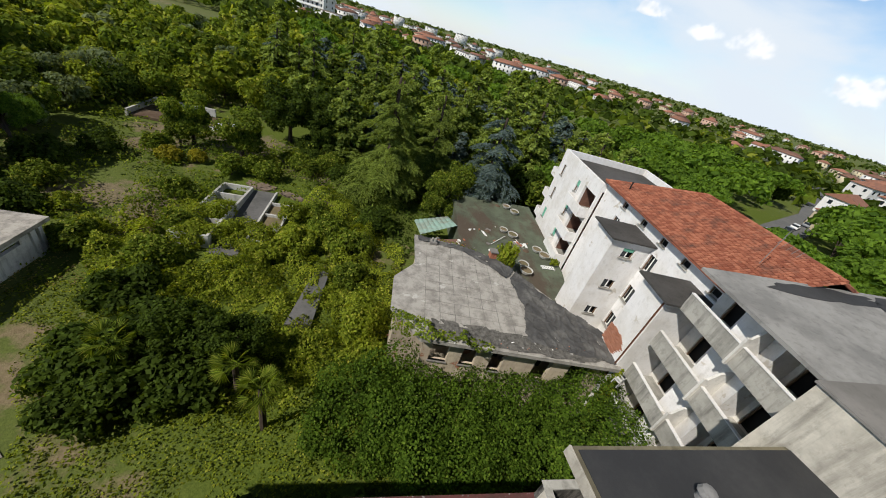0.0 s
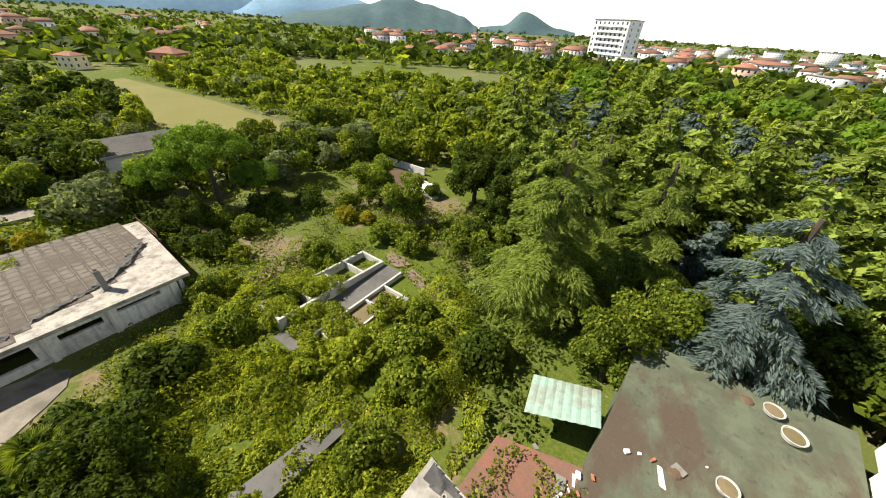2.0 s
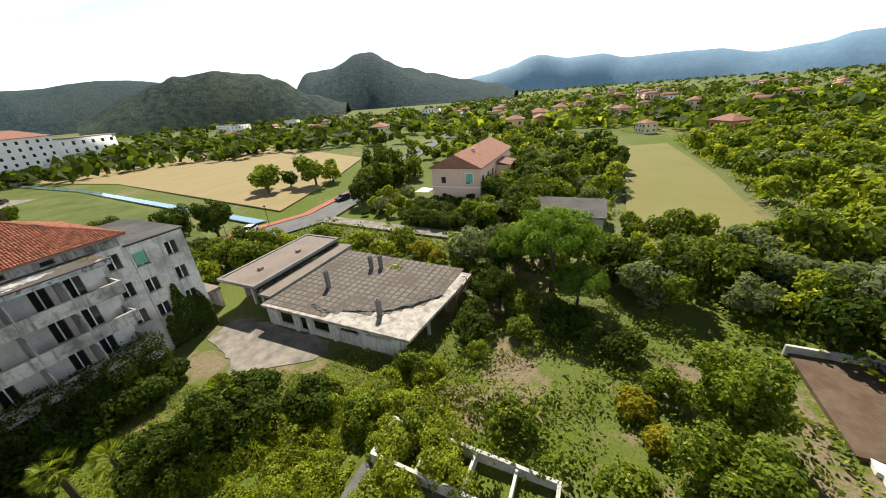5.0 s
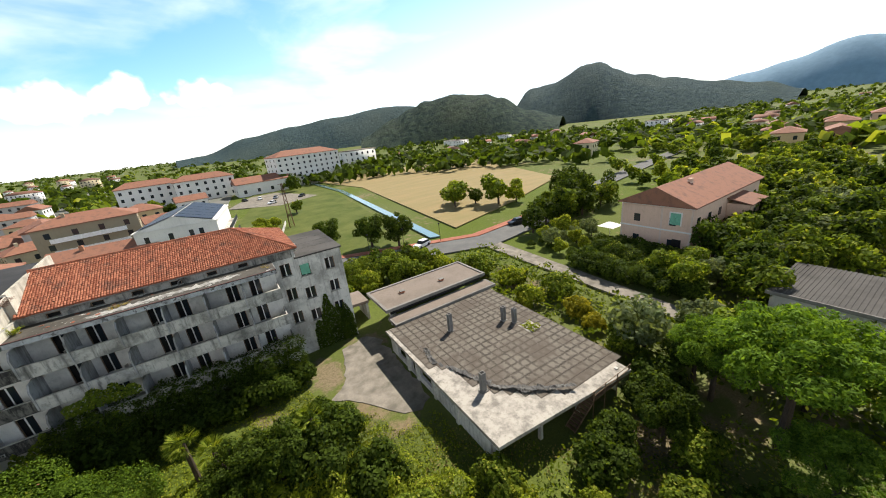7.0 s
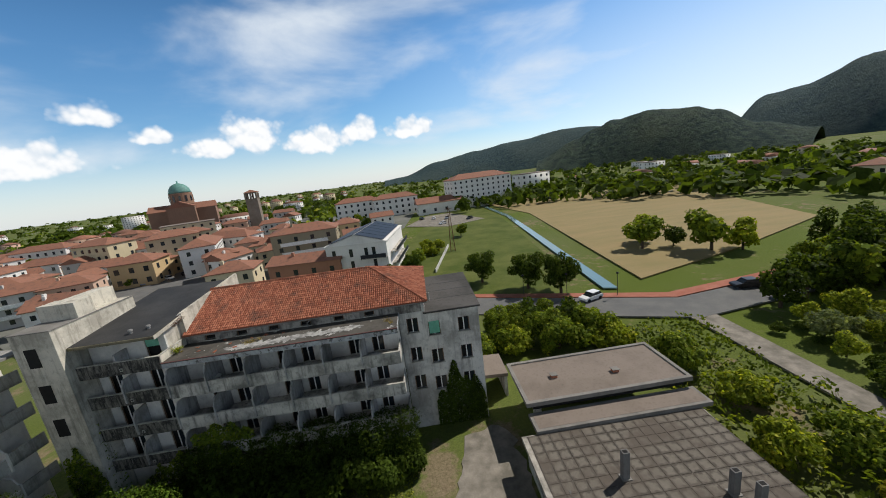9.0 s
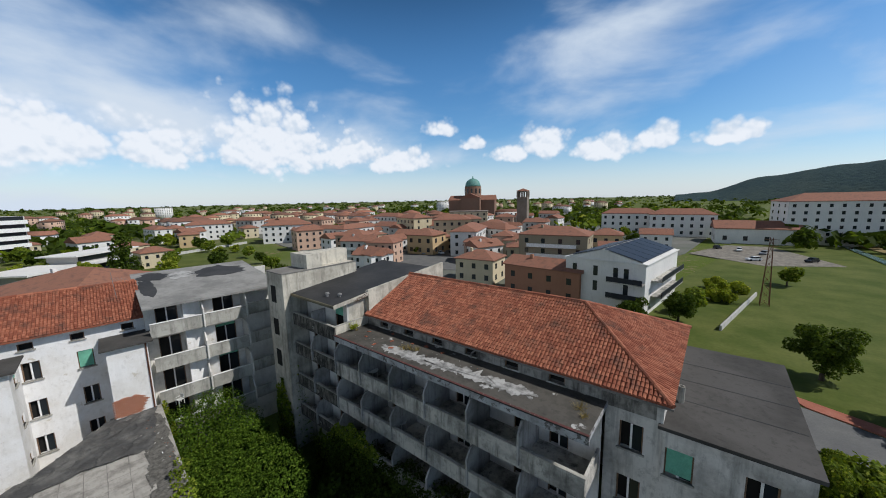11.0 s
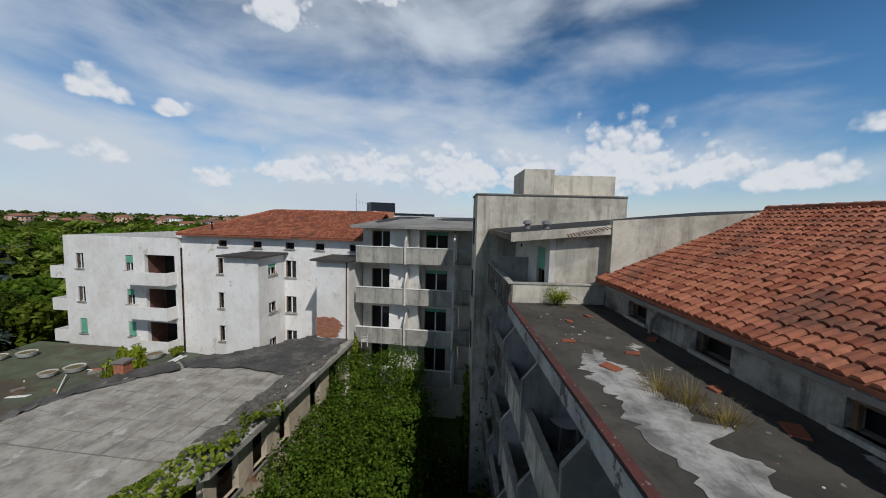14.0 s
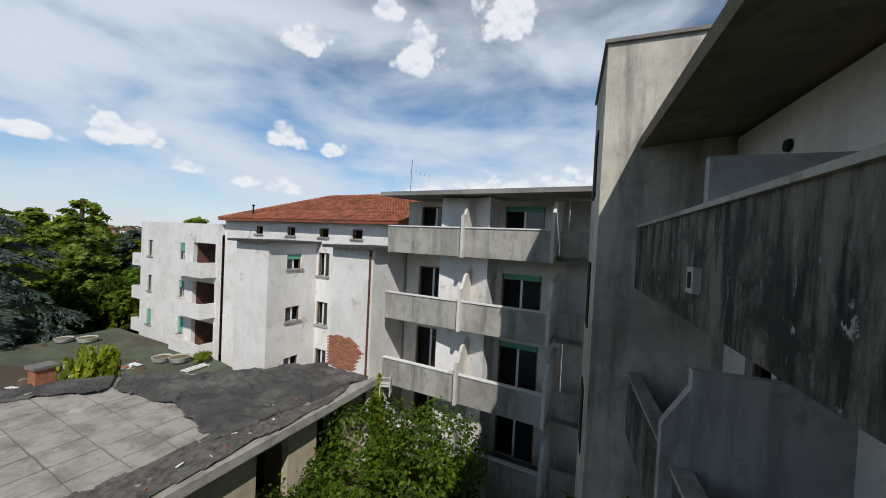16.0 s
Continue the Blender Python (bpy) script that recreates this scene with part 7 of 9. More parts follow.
# trees and shrubs round the ruin
for key, x, y, s in (("shrub_near", -9.0, 48.6, 0.8), ("shrub_near", -10.8, 50.4, 0.9), ("shrub_bright", -12.4, 51.6, 0.8), ("shrub_near", -7.6, 51.2, 0.8), ("shrub_dark", -9.8, 53.4, 0.85), ("shrub_near", -6.6, 54.2, 0.8), ("shrub_dark", -7.0, 57.0, 0.9), ("shrub_dark", -11.4, 58.4, 0.8), ("shrub_bright", -14.6, 49.2, 0.75), ("shrub_near", -16.0, 46.8, 0.85), ("shrub_dark", -21.4, 59.4, 0.7)):
    plant(key, x, y, s)
for key, x, y, s in (("cedar_near", 1.5, 46.0, 1.0), ("cedar_near", 2.5, 55.5, 0.92), ("cedar_near", 8.5, 52.0, 0.9), ("blue_cedar", 16.4, 46.2, 1.05), ("broad_near", 9.5, 40.5, 0.85), ("broad_near", 11.5, 45.5, 0.95), ("dark_near", -14.7, 61.0, 1.2), ("broad_near", -25.4, 51.8, 0.95), ("broad_near", -18.4, 49.6, 0.92), ("broad_near", -26.5, 50.5, 0.55), ("dark_near", -12.0, 66.5, 1.0), ("dark_near", -9.5, 60.5, 1.05), ("dark_near", -6.8, 63.0, 1.1), ("dark_near", -8.6, 57.8, 0.62), ("pine_near", -42.0, 36.9, 1.15), ("pine_near", -37.2, 40.2, 0.68), ("pine_near", -43.5, 32.0, 0.8), ("olive_far", -45.8, 25.0, 1.0), ("olive_far", -41.5, 47.0, 0.9), ("dark_far", -46.0, 44.0, 0.8), ("dark_far", -44.0, 50.0, 0.85), ("broad_far", -50.0, 33.0, 0.9), ("dark_near", 23.5, 50.0, 1.0)):
    plant(key, x, y, s)
for key, x, y, s in (("dark_near", -10.5, 16.0, 0.62), ("dark_near", -7.6, 15.4, 0.58), ("shrub_dark", -13.5, 17.0, 1.2), ("shrub_dark", -16.6, 20.8, 1.1), ("shrub_dark", -13.8, 12.0, 1.0), ("shrub_dark", -15.3, 14.6, 1.2), ("shrub_dark", -12.2, 14.2, 1.25), ("shrub_dark", -9.6, 13.4, 1.15), ("shrub_near", -23.2, 26.2, 0.9), ("shrub_bright", -23.8, 28.4, 0.75), ("shrub_bright", -27.5, 31.8, 0.7), ("shrub_near", -20.5, 36.5, 0.9), ("shrub_near", -17.5, 30.0, 0.9), ("shrub_near", -17.0, 25.5, 0.95), ("shrub_bright", -6.8, 30.0, 1.2), ("shrub_bright", -9.0, 27.5, 0.9), ("shrub_olive", -8.4, 35.0, 1.2), ("shrub_near", -6.2, 37.0, 0.8), ("shrub_near", -4.0, 33.5, 1.0), ("shrub_near", -2.0, 30.0, 1.1), ("shrub_dark", 1.0, 36.0, 1.1), ("shrub_near", -1.0, 25.0, 0.9), ("shrub_yellow", -25.5, 45.5, 0.9), ("shrub_yellow", -22.8, 46.8, 0.7), ("shrub_dark", -32.0, 44.5, 1.0), ("shrub_near", -28.0, 47.5, 0.9)):
    plant(key, x, y, s)
for key, x, y, s in (("shrub_near", -18.0, 44.5, 1.0), ("shrub_near", -13.5, 45.0, 0.9), ("shrub_dark", -4.5, 48.0, 1.1), ("shrub_near", -31.5, 35.5, 0.9), ("shrub_near", -36.0, 34.0, 1.0), ("shrub_dark", -34.5, 39.5, 1.2), ("shrub_dark", -30.5, 30.5, 1.0), ("shrub_yellow", -47.5, 15.5, 1.1), ("shrub_yellow", -46.0, 19.0, 0.9), ("shrub_bright", -45.0, 9.0, 1.3), ("shrub_bright", -47.5, 3.0, 1.3), ("shrub_near", -46.0, -4.5, 1.5), ("shrub_near", -44.5, 24.0, 1.3), ("shrub_near", -50.0, 10.0, 1.3), ("shrub_near", -24.0, -12.0, 1.4), ("shrub_bright", -29.0, -12.5, 1.6), ("shrub_near", -35.0, -11.5, 1.7), ("shrub_bright", -41.5, -10.0, 1.6), ("broad_far", -28.0, -17.0, 0.6), ("broad_far", -36.5, -15.5, 0.6)):
    plant(key, x, y, s)
for k in range(9):
    plant("shrub_dark", -13.8 + 2.15 * k, 4.3 + 0.5 * (k % 2), 1.0 + 0.12 * (k % 3), label="dark shrub crowding the lowest balconies")
for key, x, y, s in (("dark_near", -36.5, 31.5, 0.6), ("dark_near", -45.0, 30.0, 0.75), ("broad_near", -47.0, 22.0, 0.6), ("shrub_dark", -41.0, 29.0, 1.2), ("shrub_dark", -33.0, 29.5, 0.9), ("shrub_dark", -38.5, 29.0, 0.9)):
    plant(key, x, y, s)
for x, y, s, tall in ((13.3, 25.3, 0.9, 2.2), (20.6, 28.0, 0.45, 1.0)):
    plant("shrub_olive", x, y, s, TZ, label="wispy yellow-green sapling growing on the terrace" if tall > 1 else "small yellow-green shrub by the terrace wall", stretch=tall)


def sapling(x, y, z, seed):
    """A small self-sown tree: bent forking stems, sprays of fine leaves at their ends."""
    rng = np.random.default_rng(seed)
    t = thing("sapling", "small self-sown tree growing from the roof ledge", "tree", (x, y, z))
    P, N = [], []
    for k in range(6):
        a, ln = 1.05 * k + rng.uniform(0, 0.5), rng.uniform(0.36, 0.6)
        d = Vector((math.cos(a) * 0.6, math.sin(a) * 0.6, 0.9)).normalized()
        knee = d * ln * 0.6 + Vector((0, 0, 0.10))
        bm = bmesh.new()
        tube(bm, (0, 0, -0.03), knee, 0.022, 0.014, 6)
        ends = []
        for q in range(4):
            e = knee + Vector((d.x * 0.5 + rng.normal(0, 0.22), d.y * 0.5 + rng.normal(0, 0.22), rng.uniform(0.06, 0.48)))
            tube(bm, knee, e, 0.011, 0.004, 5)
            ends.append(e)
        part("stem", bm, M["bark"], t)
        for e in ends:
            for q in range(85):
                f = rng.uniform(0.15, 1.12)
                P.append(np.array(knee.lerp(e, f)) + rng.normal(0, 0.062, 3))
                N.append((rng.normal(0, 0.4), rng.normal(0, 0.4), 1.0))
    new("foliage", leaf_mesh("foliage", P, N, 0.034, M["leaf_bright"], 0.55, seed)).parent = t


sapling(4.72, 1.05, 13.39, 5)


def palm(x, y, h, seed):
    rng = random.Random(seed)
    t = thing("palm", "fan palm with spiky green fronds", "tree", (x, y, G))
    bm = bmesh.new()
    tube(bm, (0, 0, -0.2), (0, 0, h), 0.22, 0.16, 9)
    part("trunk", bm, M["bark"], t)
    for k in range(22):
        a, e = rng.random() * 6.28, rng.uniform(-0.4, 1.2)
        bm = bmesh.new()
        d = Vector((math.cos(a) * math.cos(e), math.sin(a) * math.cos(e), math.sin(e)))
        side = d.cross(Vector((0, 0, 1))).normalized()
        up = side.cross(d)
        base = Vector((0, 0, h)) + d * 0.7
        for j in range(13):
            w = radians(-70 + 140 * j / 12)
            tip = base + (d * math.cos(w) + side * math.sin(w)) * 0.75 - up * 0.18 * abs(math.sin(w))
            q = (d * math.cos(w + 0.12) + side * math.sin(w + 0.12)) * 0.4
            v = [bm.verts.new(p) for p in (base, base + q, tip)]
            bm.faces.new(v)
        tube(bm, (0, 0, h), base, 0.02, 0.015, 4)
        part("frond", bm, M["leaf_mid"], t)


palm(-4.6, 11.3, 4.0, 1), palm(-6.6, 13.2, 3.4, 2), palm(-13.5, 14.4, 3.2, 3)


def tuft(x, y, z, s, seed):
    rng = np.random.default_rng(seed)
    bm = bmesh.new()
    for _ in range(170):
        a, r0, lean, hh = rng.uniform(0, 6.28), rng.uniform(0, 0.35) * s, rng.uniform(0.2, 1.1), rng.uniform(0.12, 0.42) * s
        b = Vector((r0 * math.cos(a), r0 * math.sin(a), 0))
        tp = b + Vector((math.cos(a) * lean * hh, math.sin(a) * lean * hh, hh))
        side = Vector((-math.sin(a), math.cos(a), 0)) * 0.006
        bm.faces.new([bm.verts.new(p) for p in (b - side, b + side, tp)])
    ob = single("grass_tuft", bm, M["dry_grass"], "dry yellow grass tuft growing in roof cracks", "grass")
    ob.location = (x, y, z)


for k, (x, y, s) in enumerate(((-1.5, 1.15, 0.9), (-1.9, 0.9, 1.0), (-2.4, 0.7, 0.8), (-13.9, 0.8, 0.9), (4.3, 0.9, 0.35), (-14.3, 1.4, 0.6))):
    tuft(x, y, 13.51, s, 60 + k)

# the park, pines beyond it, hedges and field trees
AVENUE = [(52, 32), (110, 58), (152, 76), (270, 158), (262, 172), (144, 96), (102, 76), (50, 48)]


def scatter(rows, seed):
    """rows: outline, how many, kinds, least and most size, gap."""
    rng = random.Random(seed)
    for outline, count, kinds, lo, hi, gap in rows:
        xs, ys = [p[0] for p in outline], [p[1] for p in outline]
        placed, tries = [], 0
        while len(placed) < count and tries < count * 60:
            tries += 1
            x, y = rng.uniform(min(xs), max(xs)), rng.uniform(min(ys), max(ys))
            if inside(x, y, outline) and not inside(x, y, AVENUE) and all((x - a) ** 2 + (y - b) ** 2 > gap * gap for a, b in placed):
                placed.append((x, y))
                plant(rng.choice(kinds), x, y, rng.uniform(lo, hi))


scatter([
    ([(-6, 58), (24, 55), (40, 62), (60, 110), (0, 120), (-30, 100), (-18, 72)], 120, ["cedar_far", "cedar_far", "broad_far", "dark_far", "bright_far", "blue_far"], 0.75, 1.15, 4.4),
    ([(25, 45), (40, 40), (48, 62), (36, 62), (24, 54)], 14, ["cedar_far", "pine_far", "broad_far"], 0.8, 1.05, 4.5),
    ([(-30, 72), (-20, 70), (-18, 110), (-60, 150), (-110, 130), (-70, 76), (-45, 58)], 105, ["broad_far", "bright_far", "bright_far", "olive_far", "broad_far"], 0.7, 1.1, 4.6),
    ([(0, 120), (60, 110), (90, 190), (-60, 230), (-60, 150)], 70, ["pine_far", "cedar_far", "broad_far", "bright_far"], 0.9, 1.2, 7.0),
    ([(46, 40), (60, 20), (150, 45), (150, 150), (62, 110)], 75, ["pine_far", "pine_far", "pine_far", "dark_far"], 0.9, 1.15, 7.5),
    ([(-66, 71), (-160, 71), (-200, 100), (-230, 140), (-112, 124), (-62, 80)], 105, ["broad_far", "bright_far", "bright_far", "olive_far", "broad_far"], 0.65, 1.05, 5.0),
    ([(-66, 44), (-160, 47), (-165, 20), (-108, 17), (-68, 27)], 62, ["broad_far", "dark_far", "olive_far", "bright_far"], 0.6, 1.0, 5.0),
    ([(-62, 46), (-41, 48), (-42, 56), (-36, 68), (-60, 76)], 28, ["dark_far", "olive_far", "broad_far", "bright_far"], 0.55, 0.9, 3.8),
    ([(-53, 26), (-47, 28), (-48, 46), (-53, 45)], 8, ["dark_far", "olive_far", "broad_far"], 0.5, 0.8, 3.6),
    ([(-23, -10), (-44, -12), (-43, -19), (-26, -25)], 16, ["broad_far", "dark_far", "shrub_near"], 0.45, 0.7, 2.8),
    ([(-62, 18.5), (-112, 19.5), (-112, 31), (-62, 31)], 46, ["broad_far", "dark_far", "dark_far", "olive_far"], 0.6, 0.95, 3.4),
    ([(-60, 5), (-73, 4.5), (-73.5, 17), (-61, 18)], 26, ["shrub_dark", "shrub_near", "shrub_dark"], 0.8, 1.3, 1.7),
    ([(-112, -6), (-190, -4), (-190, 16), (-112, 17)], 46, ["broad_far", "dark_far", "bright_far"], 0.5, 0.9, 4.4),
    ([(-63, -9), (-63, 3), (-76, 3), (-76, -9)], 16, ["olive_far", "shrub_dark", "bright_far"], 0.35, 0.65, 2.6),
    ([(-70, -16), (-66, -11), (-82, -9), (-104, -14), (-110, -36), (-88, -33), (-84, -17)], 13, ["broad_far", "dark_far", "cypress"], 0.7, 1.0, 4.5),
    ([(10, -100), (60, -112), (110, -62), (300, -150), (250, -330), (0, -330)], 90, ["broad_far", "dark_far"], 0.45, 0.85, 7.0),
    ([(20, -60), (60, -112), (130, -70), (330, -160), (240, -330), (0, -330)], 150, ["broad_far", "dark_far", "bright_far"], 0.3, 0.6, 5.0),
    ([(60, -30), (150, -60), (240, -40), (260, 30), (170, 40)], 40, ["broad_far", "dark_far", "bright_far"], 0.5, 0.9, 6.0),
    ([(-110, -8), (-112, 12), (-260, 16), (-290, -52), (-140, -26)], 60, ["broad_far", "dark_far", "bright_far"], 0.6, 1.0, 6.0),
    ([(-62, -252), (-64, -270), (-260, -190), (-330, -80), (-310, -74), (-190, -182)], 55, ["broad_far", "dark_far"], 0.7, 1.1, 6.0),
], 7)
for key, x, y, s in (("dark_near", -30.6, -43.5, 0.95), ("dark_near", -38.7, -35.5, 1.0), ("dark_near", -44.0, -31.5, 1.0), ("broad_near", -27.0, -15.5, 0.62), ("broad_near", -31.5, -17.0, 0.55), ("dark_near", -34.5, -13.5, 0.5), ("broad_near", -39.5, -14.0, 0.5), ("broad_far", -75, -52, 1.08), ("bright_far", -79, -58, 1.08), ("broad_far", -86, -43, 1.28), ("dark_far", -82, -50, 0.7), ("bright_far", -92, -41, 1.01), ("cypress", -86, -17, 1.0), ("cypress", -91, -20, 1.05), ("broad_far", -84, -16, 1.1), ("dark_far", -90, -18, 1.1), ("olive_far", -66, -4.5, 0.6), ("olive_far", -77, -3.5, 0.55), ("broad_far", -34, -103, 0.7), ("broad_far", -16, -64, 0.7), ("bright_far", -19, -78, 0.5), ("bright_far", -21, -84, 0.5), ("dark_far", -8, -50, 0.7), ("dark_far", -47, -178, 1.25), ("dark_far", -70, -186, 0.9), ("cypress", 142, -4, 1.25), ("dark_far", 186, -40, 0.9), ("broad_far", 192, -54, 0.9)):
    plant(key, x, y, s)
for k in range(9):
    plant("broad_far", -118 - 17 * k, -33 - 4.6 * k + (k % 2) * 12, 0.75 + 0.05 * (k % 3))
for k in range(7):
    plant("shrub_dark", -60.0 - 0.2 * k, 7.5 + 2.6 * k, 1.0 + 0.08 * (k % 3), label="clipped dark hedge shrub beside the villa")


join_far("tree_belts", FAR_TREES, "belts of leafy trees beyond the grounds", "trees")


# far woods and gardens: small lumps of leaves over the plain
def far_woods(name, sectors, leaf, label, seed, size=1.5):
    rng = np.random.default_rng(seed)
    P, N, S = [], [], []
    for b0, b1, near, far, count, big in sectors:
        for _ in range(count):
            b, d = radians(rng.uniform(b0, b1)), near * (far / near) ** rng.uniform(0, 1)
            c = np.array((-math.sin(b) * d, math.cos(b) * d, G))
            r = big * rng.uniform(0.6, 1.3)
            m = 13
            q = rng.normal(0, 1, (m, 3))
            q /= np.linalg.norm(q, axis=1)[:, None]
            q[:, 2] = np.abs(q[:, 2])
            P.append(c + (0, 0, r * 0.45) + q * r * (1.1, 1.1, 0.85))
            N.append(q + (0, 0, 0.3))
            S.append(np.full(m, r * 0.55))
    return tagged(new(name, leaf_mesh(name, np.concatenate(P), np.concatenate(N), np.concatenate(S), M[leaf], 0.8, seed)), label, "woods", "", "stuff")


far_woods("far_woods", [(20, 60, 260, 1500, 600, 5), (60, 110, 240, 1600, 750, 5), (110, 170, 190, 700, 500, 5), (170, 270, 280, 2600, 1500, 5), (270, 380, 210, 2600, 1500, 5)], "leaf_dark", "distant dark woods and garden trees", 71)
far_woods("far_gardens", [(20, 60, 240, 1200, 350, 4), (60, 110, 220, 1200, 400, 4.5), (180, 270, 230, 1600, 500, 4), (270, 380, 190, 1600, 600, 4.5)], "leaf_mid", "distant green gardens and hedges", 72)
far_woods("horizon_woods", [(0, 360, 1800, 4200, 1500, 9)], "leaf_dark", "wooded strip along the horizon", 73)

# ---- hills ----
def ridge(name, profile, far, depth, material, label, seed, rough=0.05):
    """A long hill: its skyline is given by bearings (degrees) and heights (degrees above level) at a distance."""
    bm = bmesh.new()
    rows = []
    b0, b1 = profile[0][0], profile[-1][0]
    steps = 90
    for i in range(steps + 1):
        b = b0 + (b1 - b0) * i / steps
        for (p, hp), (q, hq) in zip(profile, profile[1:]):
            if min(p, q) <= b <= max(p, q):
                f = (b - p) / (q - p)
                f = f * f * (3 - 2 * f)
                h = hp + (hq - hp) * f
                break
        top = 22 + far * math.tan(radians(h))
        col = []
        for j in range(15):
            v = j / 14
            d = far + depth * (v - 0.5)
            lift = math.sin(math.pi * v) ** 0.8
            x, y = bearing(b, d)
            z = G - 1 + max(0, top - G) * lift * (1 + rough * noise.fractal((x / far * 14, y / far * 14, seed + v * 3), 0.8, 2.1, 5) * (1.6 - lift))
            col.append(bm.verts.new((x, y, z)))
        rows.append(col)
    for a, c in zip(rows, rows[1:]):
        for j in range(14):
            bm.faces.new((a[j], a[j + 1], c[j + 1], c[j]))
    bmesh.ops.recalc_face_normals(bm, faces=bm.faces)
    return single(name, bm, material, label, "hill", "structure", smooth=True)


# skylines coloured for haze; there is none in the air itself
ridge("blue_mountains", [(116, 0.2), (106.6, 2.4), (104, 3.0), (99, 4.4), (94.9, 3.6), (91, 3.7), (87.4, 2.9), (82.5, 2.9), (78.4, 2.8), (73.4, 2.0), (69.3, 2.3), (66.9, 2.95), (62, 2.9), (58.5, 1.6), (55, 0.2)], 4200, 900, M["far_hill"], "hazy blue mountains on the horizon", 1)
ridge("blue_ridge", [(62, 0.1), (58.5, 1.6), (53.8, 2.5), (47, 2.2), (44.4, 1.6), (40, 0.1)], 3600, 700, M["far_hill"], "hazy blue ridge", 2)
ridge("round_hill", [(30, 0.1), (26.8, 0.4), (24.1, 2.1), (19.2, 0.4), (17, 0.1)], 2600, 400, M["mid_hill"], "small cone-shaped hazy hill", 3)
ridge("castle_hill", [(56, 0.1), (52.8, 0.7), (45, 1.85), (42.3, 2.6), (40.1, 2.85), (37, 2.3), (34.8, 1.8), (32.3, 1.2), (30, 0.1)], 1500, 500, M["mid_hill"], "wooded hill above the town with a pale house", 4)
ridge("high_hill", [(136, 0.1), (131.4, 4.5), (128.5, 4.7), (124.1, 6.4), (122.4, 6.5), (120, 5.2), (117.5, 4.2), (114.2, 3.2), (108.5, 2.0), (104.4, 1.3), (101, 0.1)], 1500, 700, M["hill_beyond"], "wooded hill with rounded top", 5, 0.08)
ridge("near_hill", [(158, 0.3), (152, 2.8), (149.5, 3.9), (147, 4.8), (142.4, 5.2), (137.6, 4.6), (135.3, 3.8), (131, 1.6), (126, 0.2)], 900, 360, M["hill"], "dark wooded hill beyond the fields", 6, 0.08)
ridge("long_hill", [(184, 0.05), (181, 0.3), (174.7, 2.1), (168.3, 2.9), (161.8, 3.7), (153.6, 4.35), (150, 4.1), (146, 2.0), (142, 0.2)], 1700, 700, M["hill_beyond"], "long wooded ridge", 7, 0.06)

# ---- houses ----
HOUSE = {}
WALLS = {"cream": (0.62, 0.53, 0.36), "white": (0.74, 0.72, 0.68), "ochre": (0.55, 0.40, 0.22), "pink": (0.55, 0.37, 0.27), "brick": (0.40, 0.18, 0.10), "grey": (0.50, 0.48, 0.45), "terracotta": (0.36, 0.18, 0.11), "olive": (0.33, 0.28, 0.19), "yellow": (0.58, 0.49, 0.32), "pale_pink": (0.66, 0.51, 0.42), "peach": (0.70, 0.49, 0.37)}
for key, c in WALLS.items():
    M["wall_" + key] = weathered("render_" + key, c, tuple(0.72 * v for v in c), 0.35, 0.5, 0.9, 0.12)


def roof_bm(kind, w, d, z, rise, over=0.5):
    bm = bmesh.new()
    a, b = w / 2 + over, d / 2 + over
    t = 0.22
    if kind == "flat":
        box(bm, -a, -b, z, a, b, z + 0.35)
        return bm
    inset = {"gable": 0.0, "hip": min(a, b) * 0.95}[kind]
    lo = [bm.verts.new(p) for p in ((-a, -b, z), (a, -b, z), (a, b, z), (-a, b, z))]
    up = [bm.verts.new(v.co + Vector((0, 0, t))) for v in lo]
    r = [bm.verts.new(p) for p in ((-a + inset, 0, z + t + rise), (a - inset, 0, z + t + rise))]
    bm.faces.new(lo[::-1])
    for k in range(4):
        bm.faces.new((lo[k], lo[(k + 1) % 4], up[(k + 1) % 4], up[k]))
    bm.faces.new((up[0], up[1], r[1], r[0])), bm.faces.new((up[2], up[3], r[0], r[1])), bm.faces.new((up[1], up[2], r[1])), bm.faces.new((up[3], up[0], r[0]))
    return bm


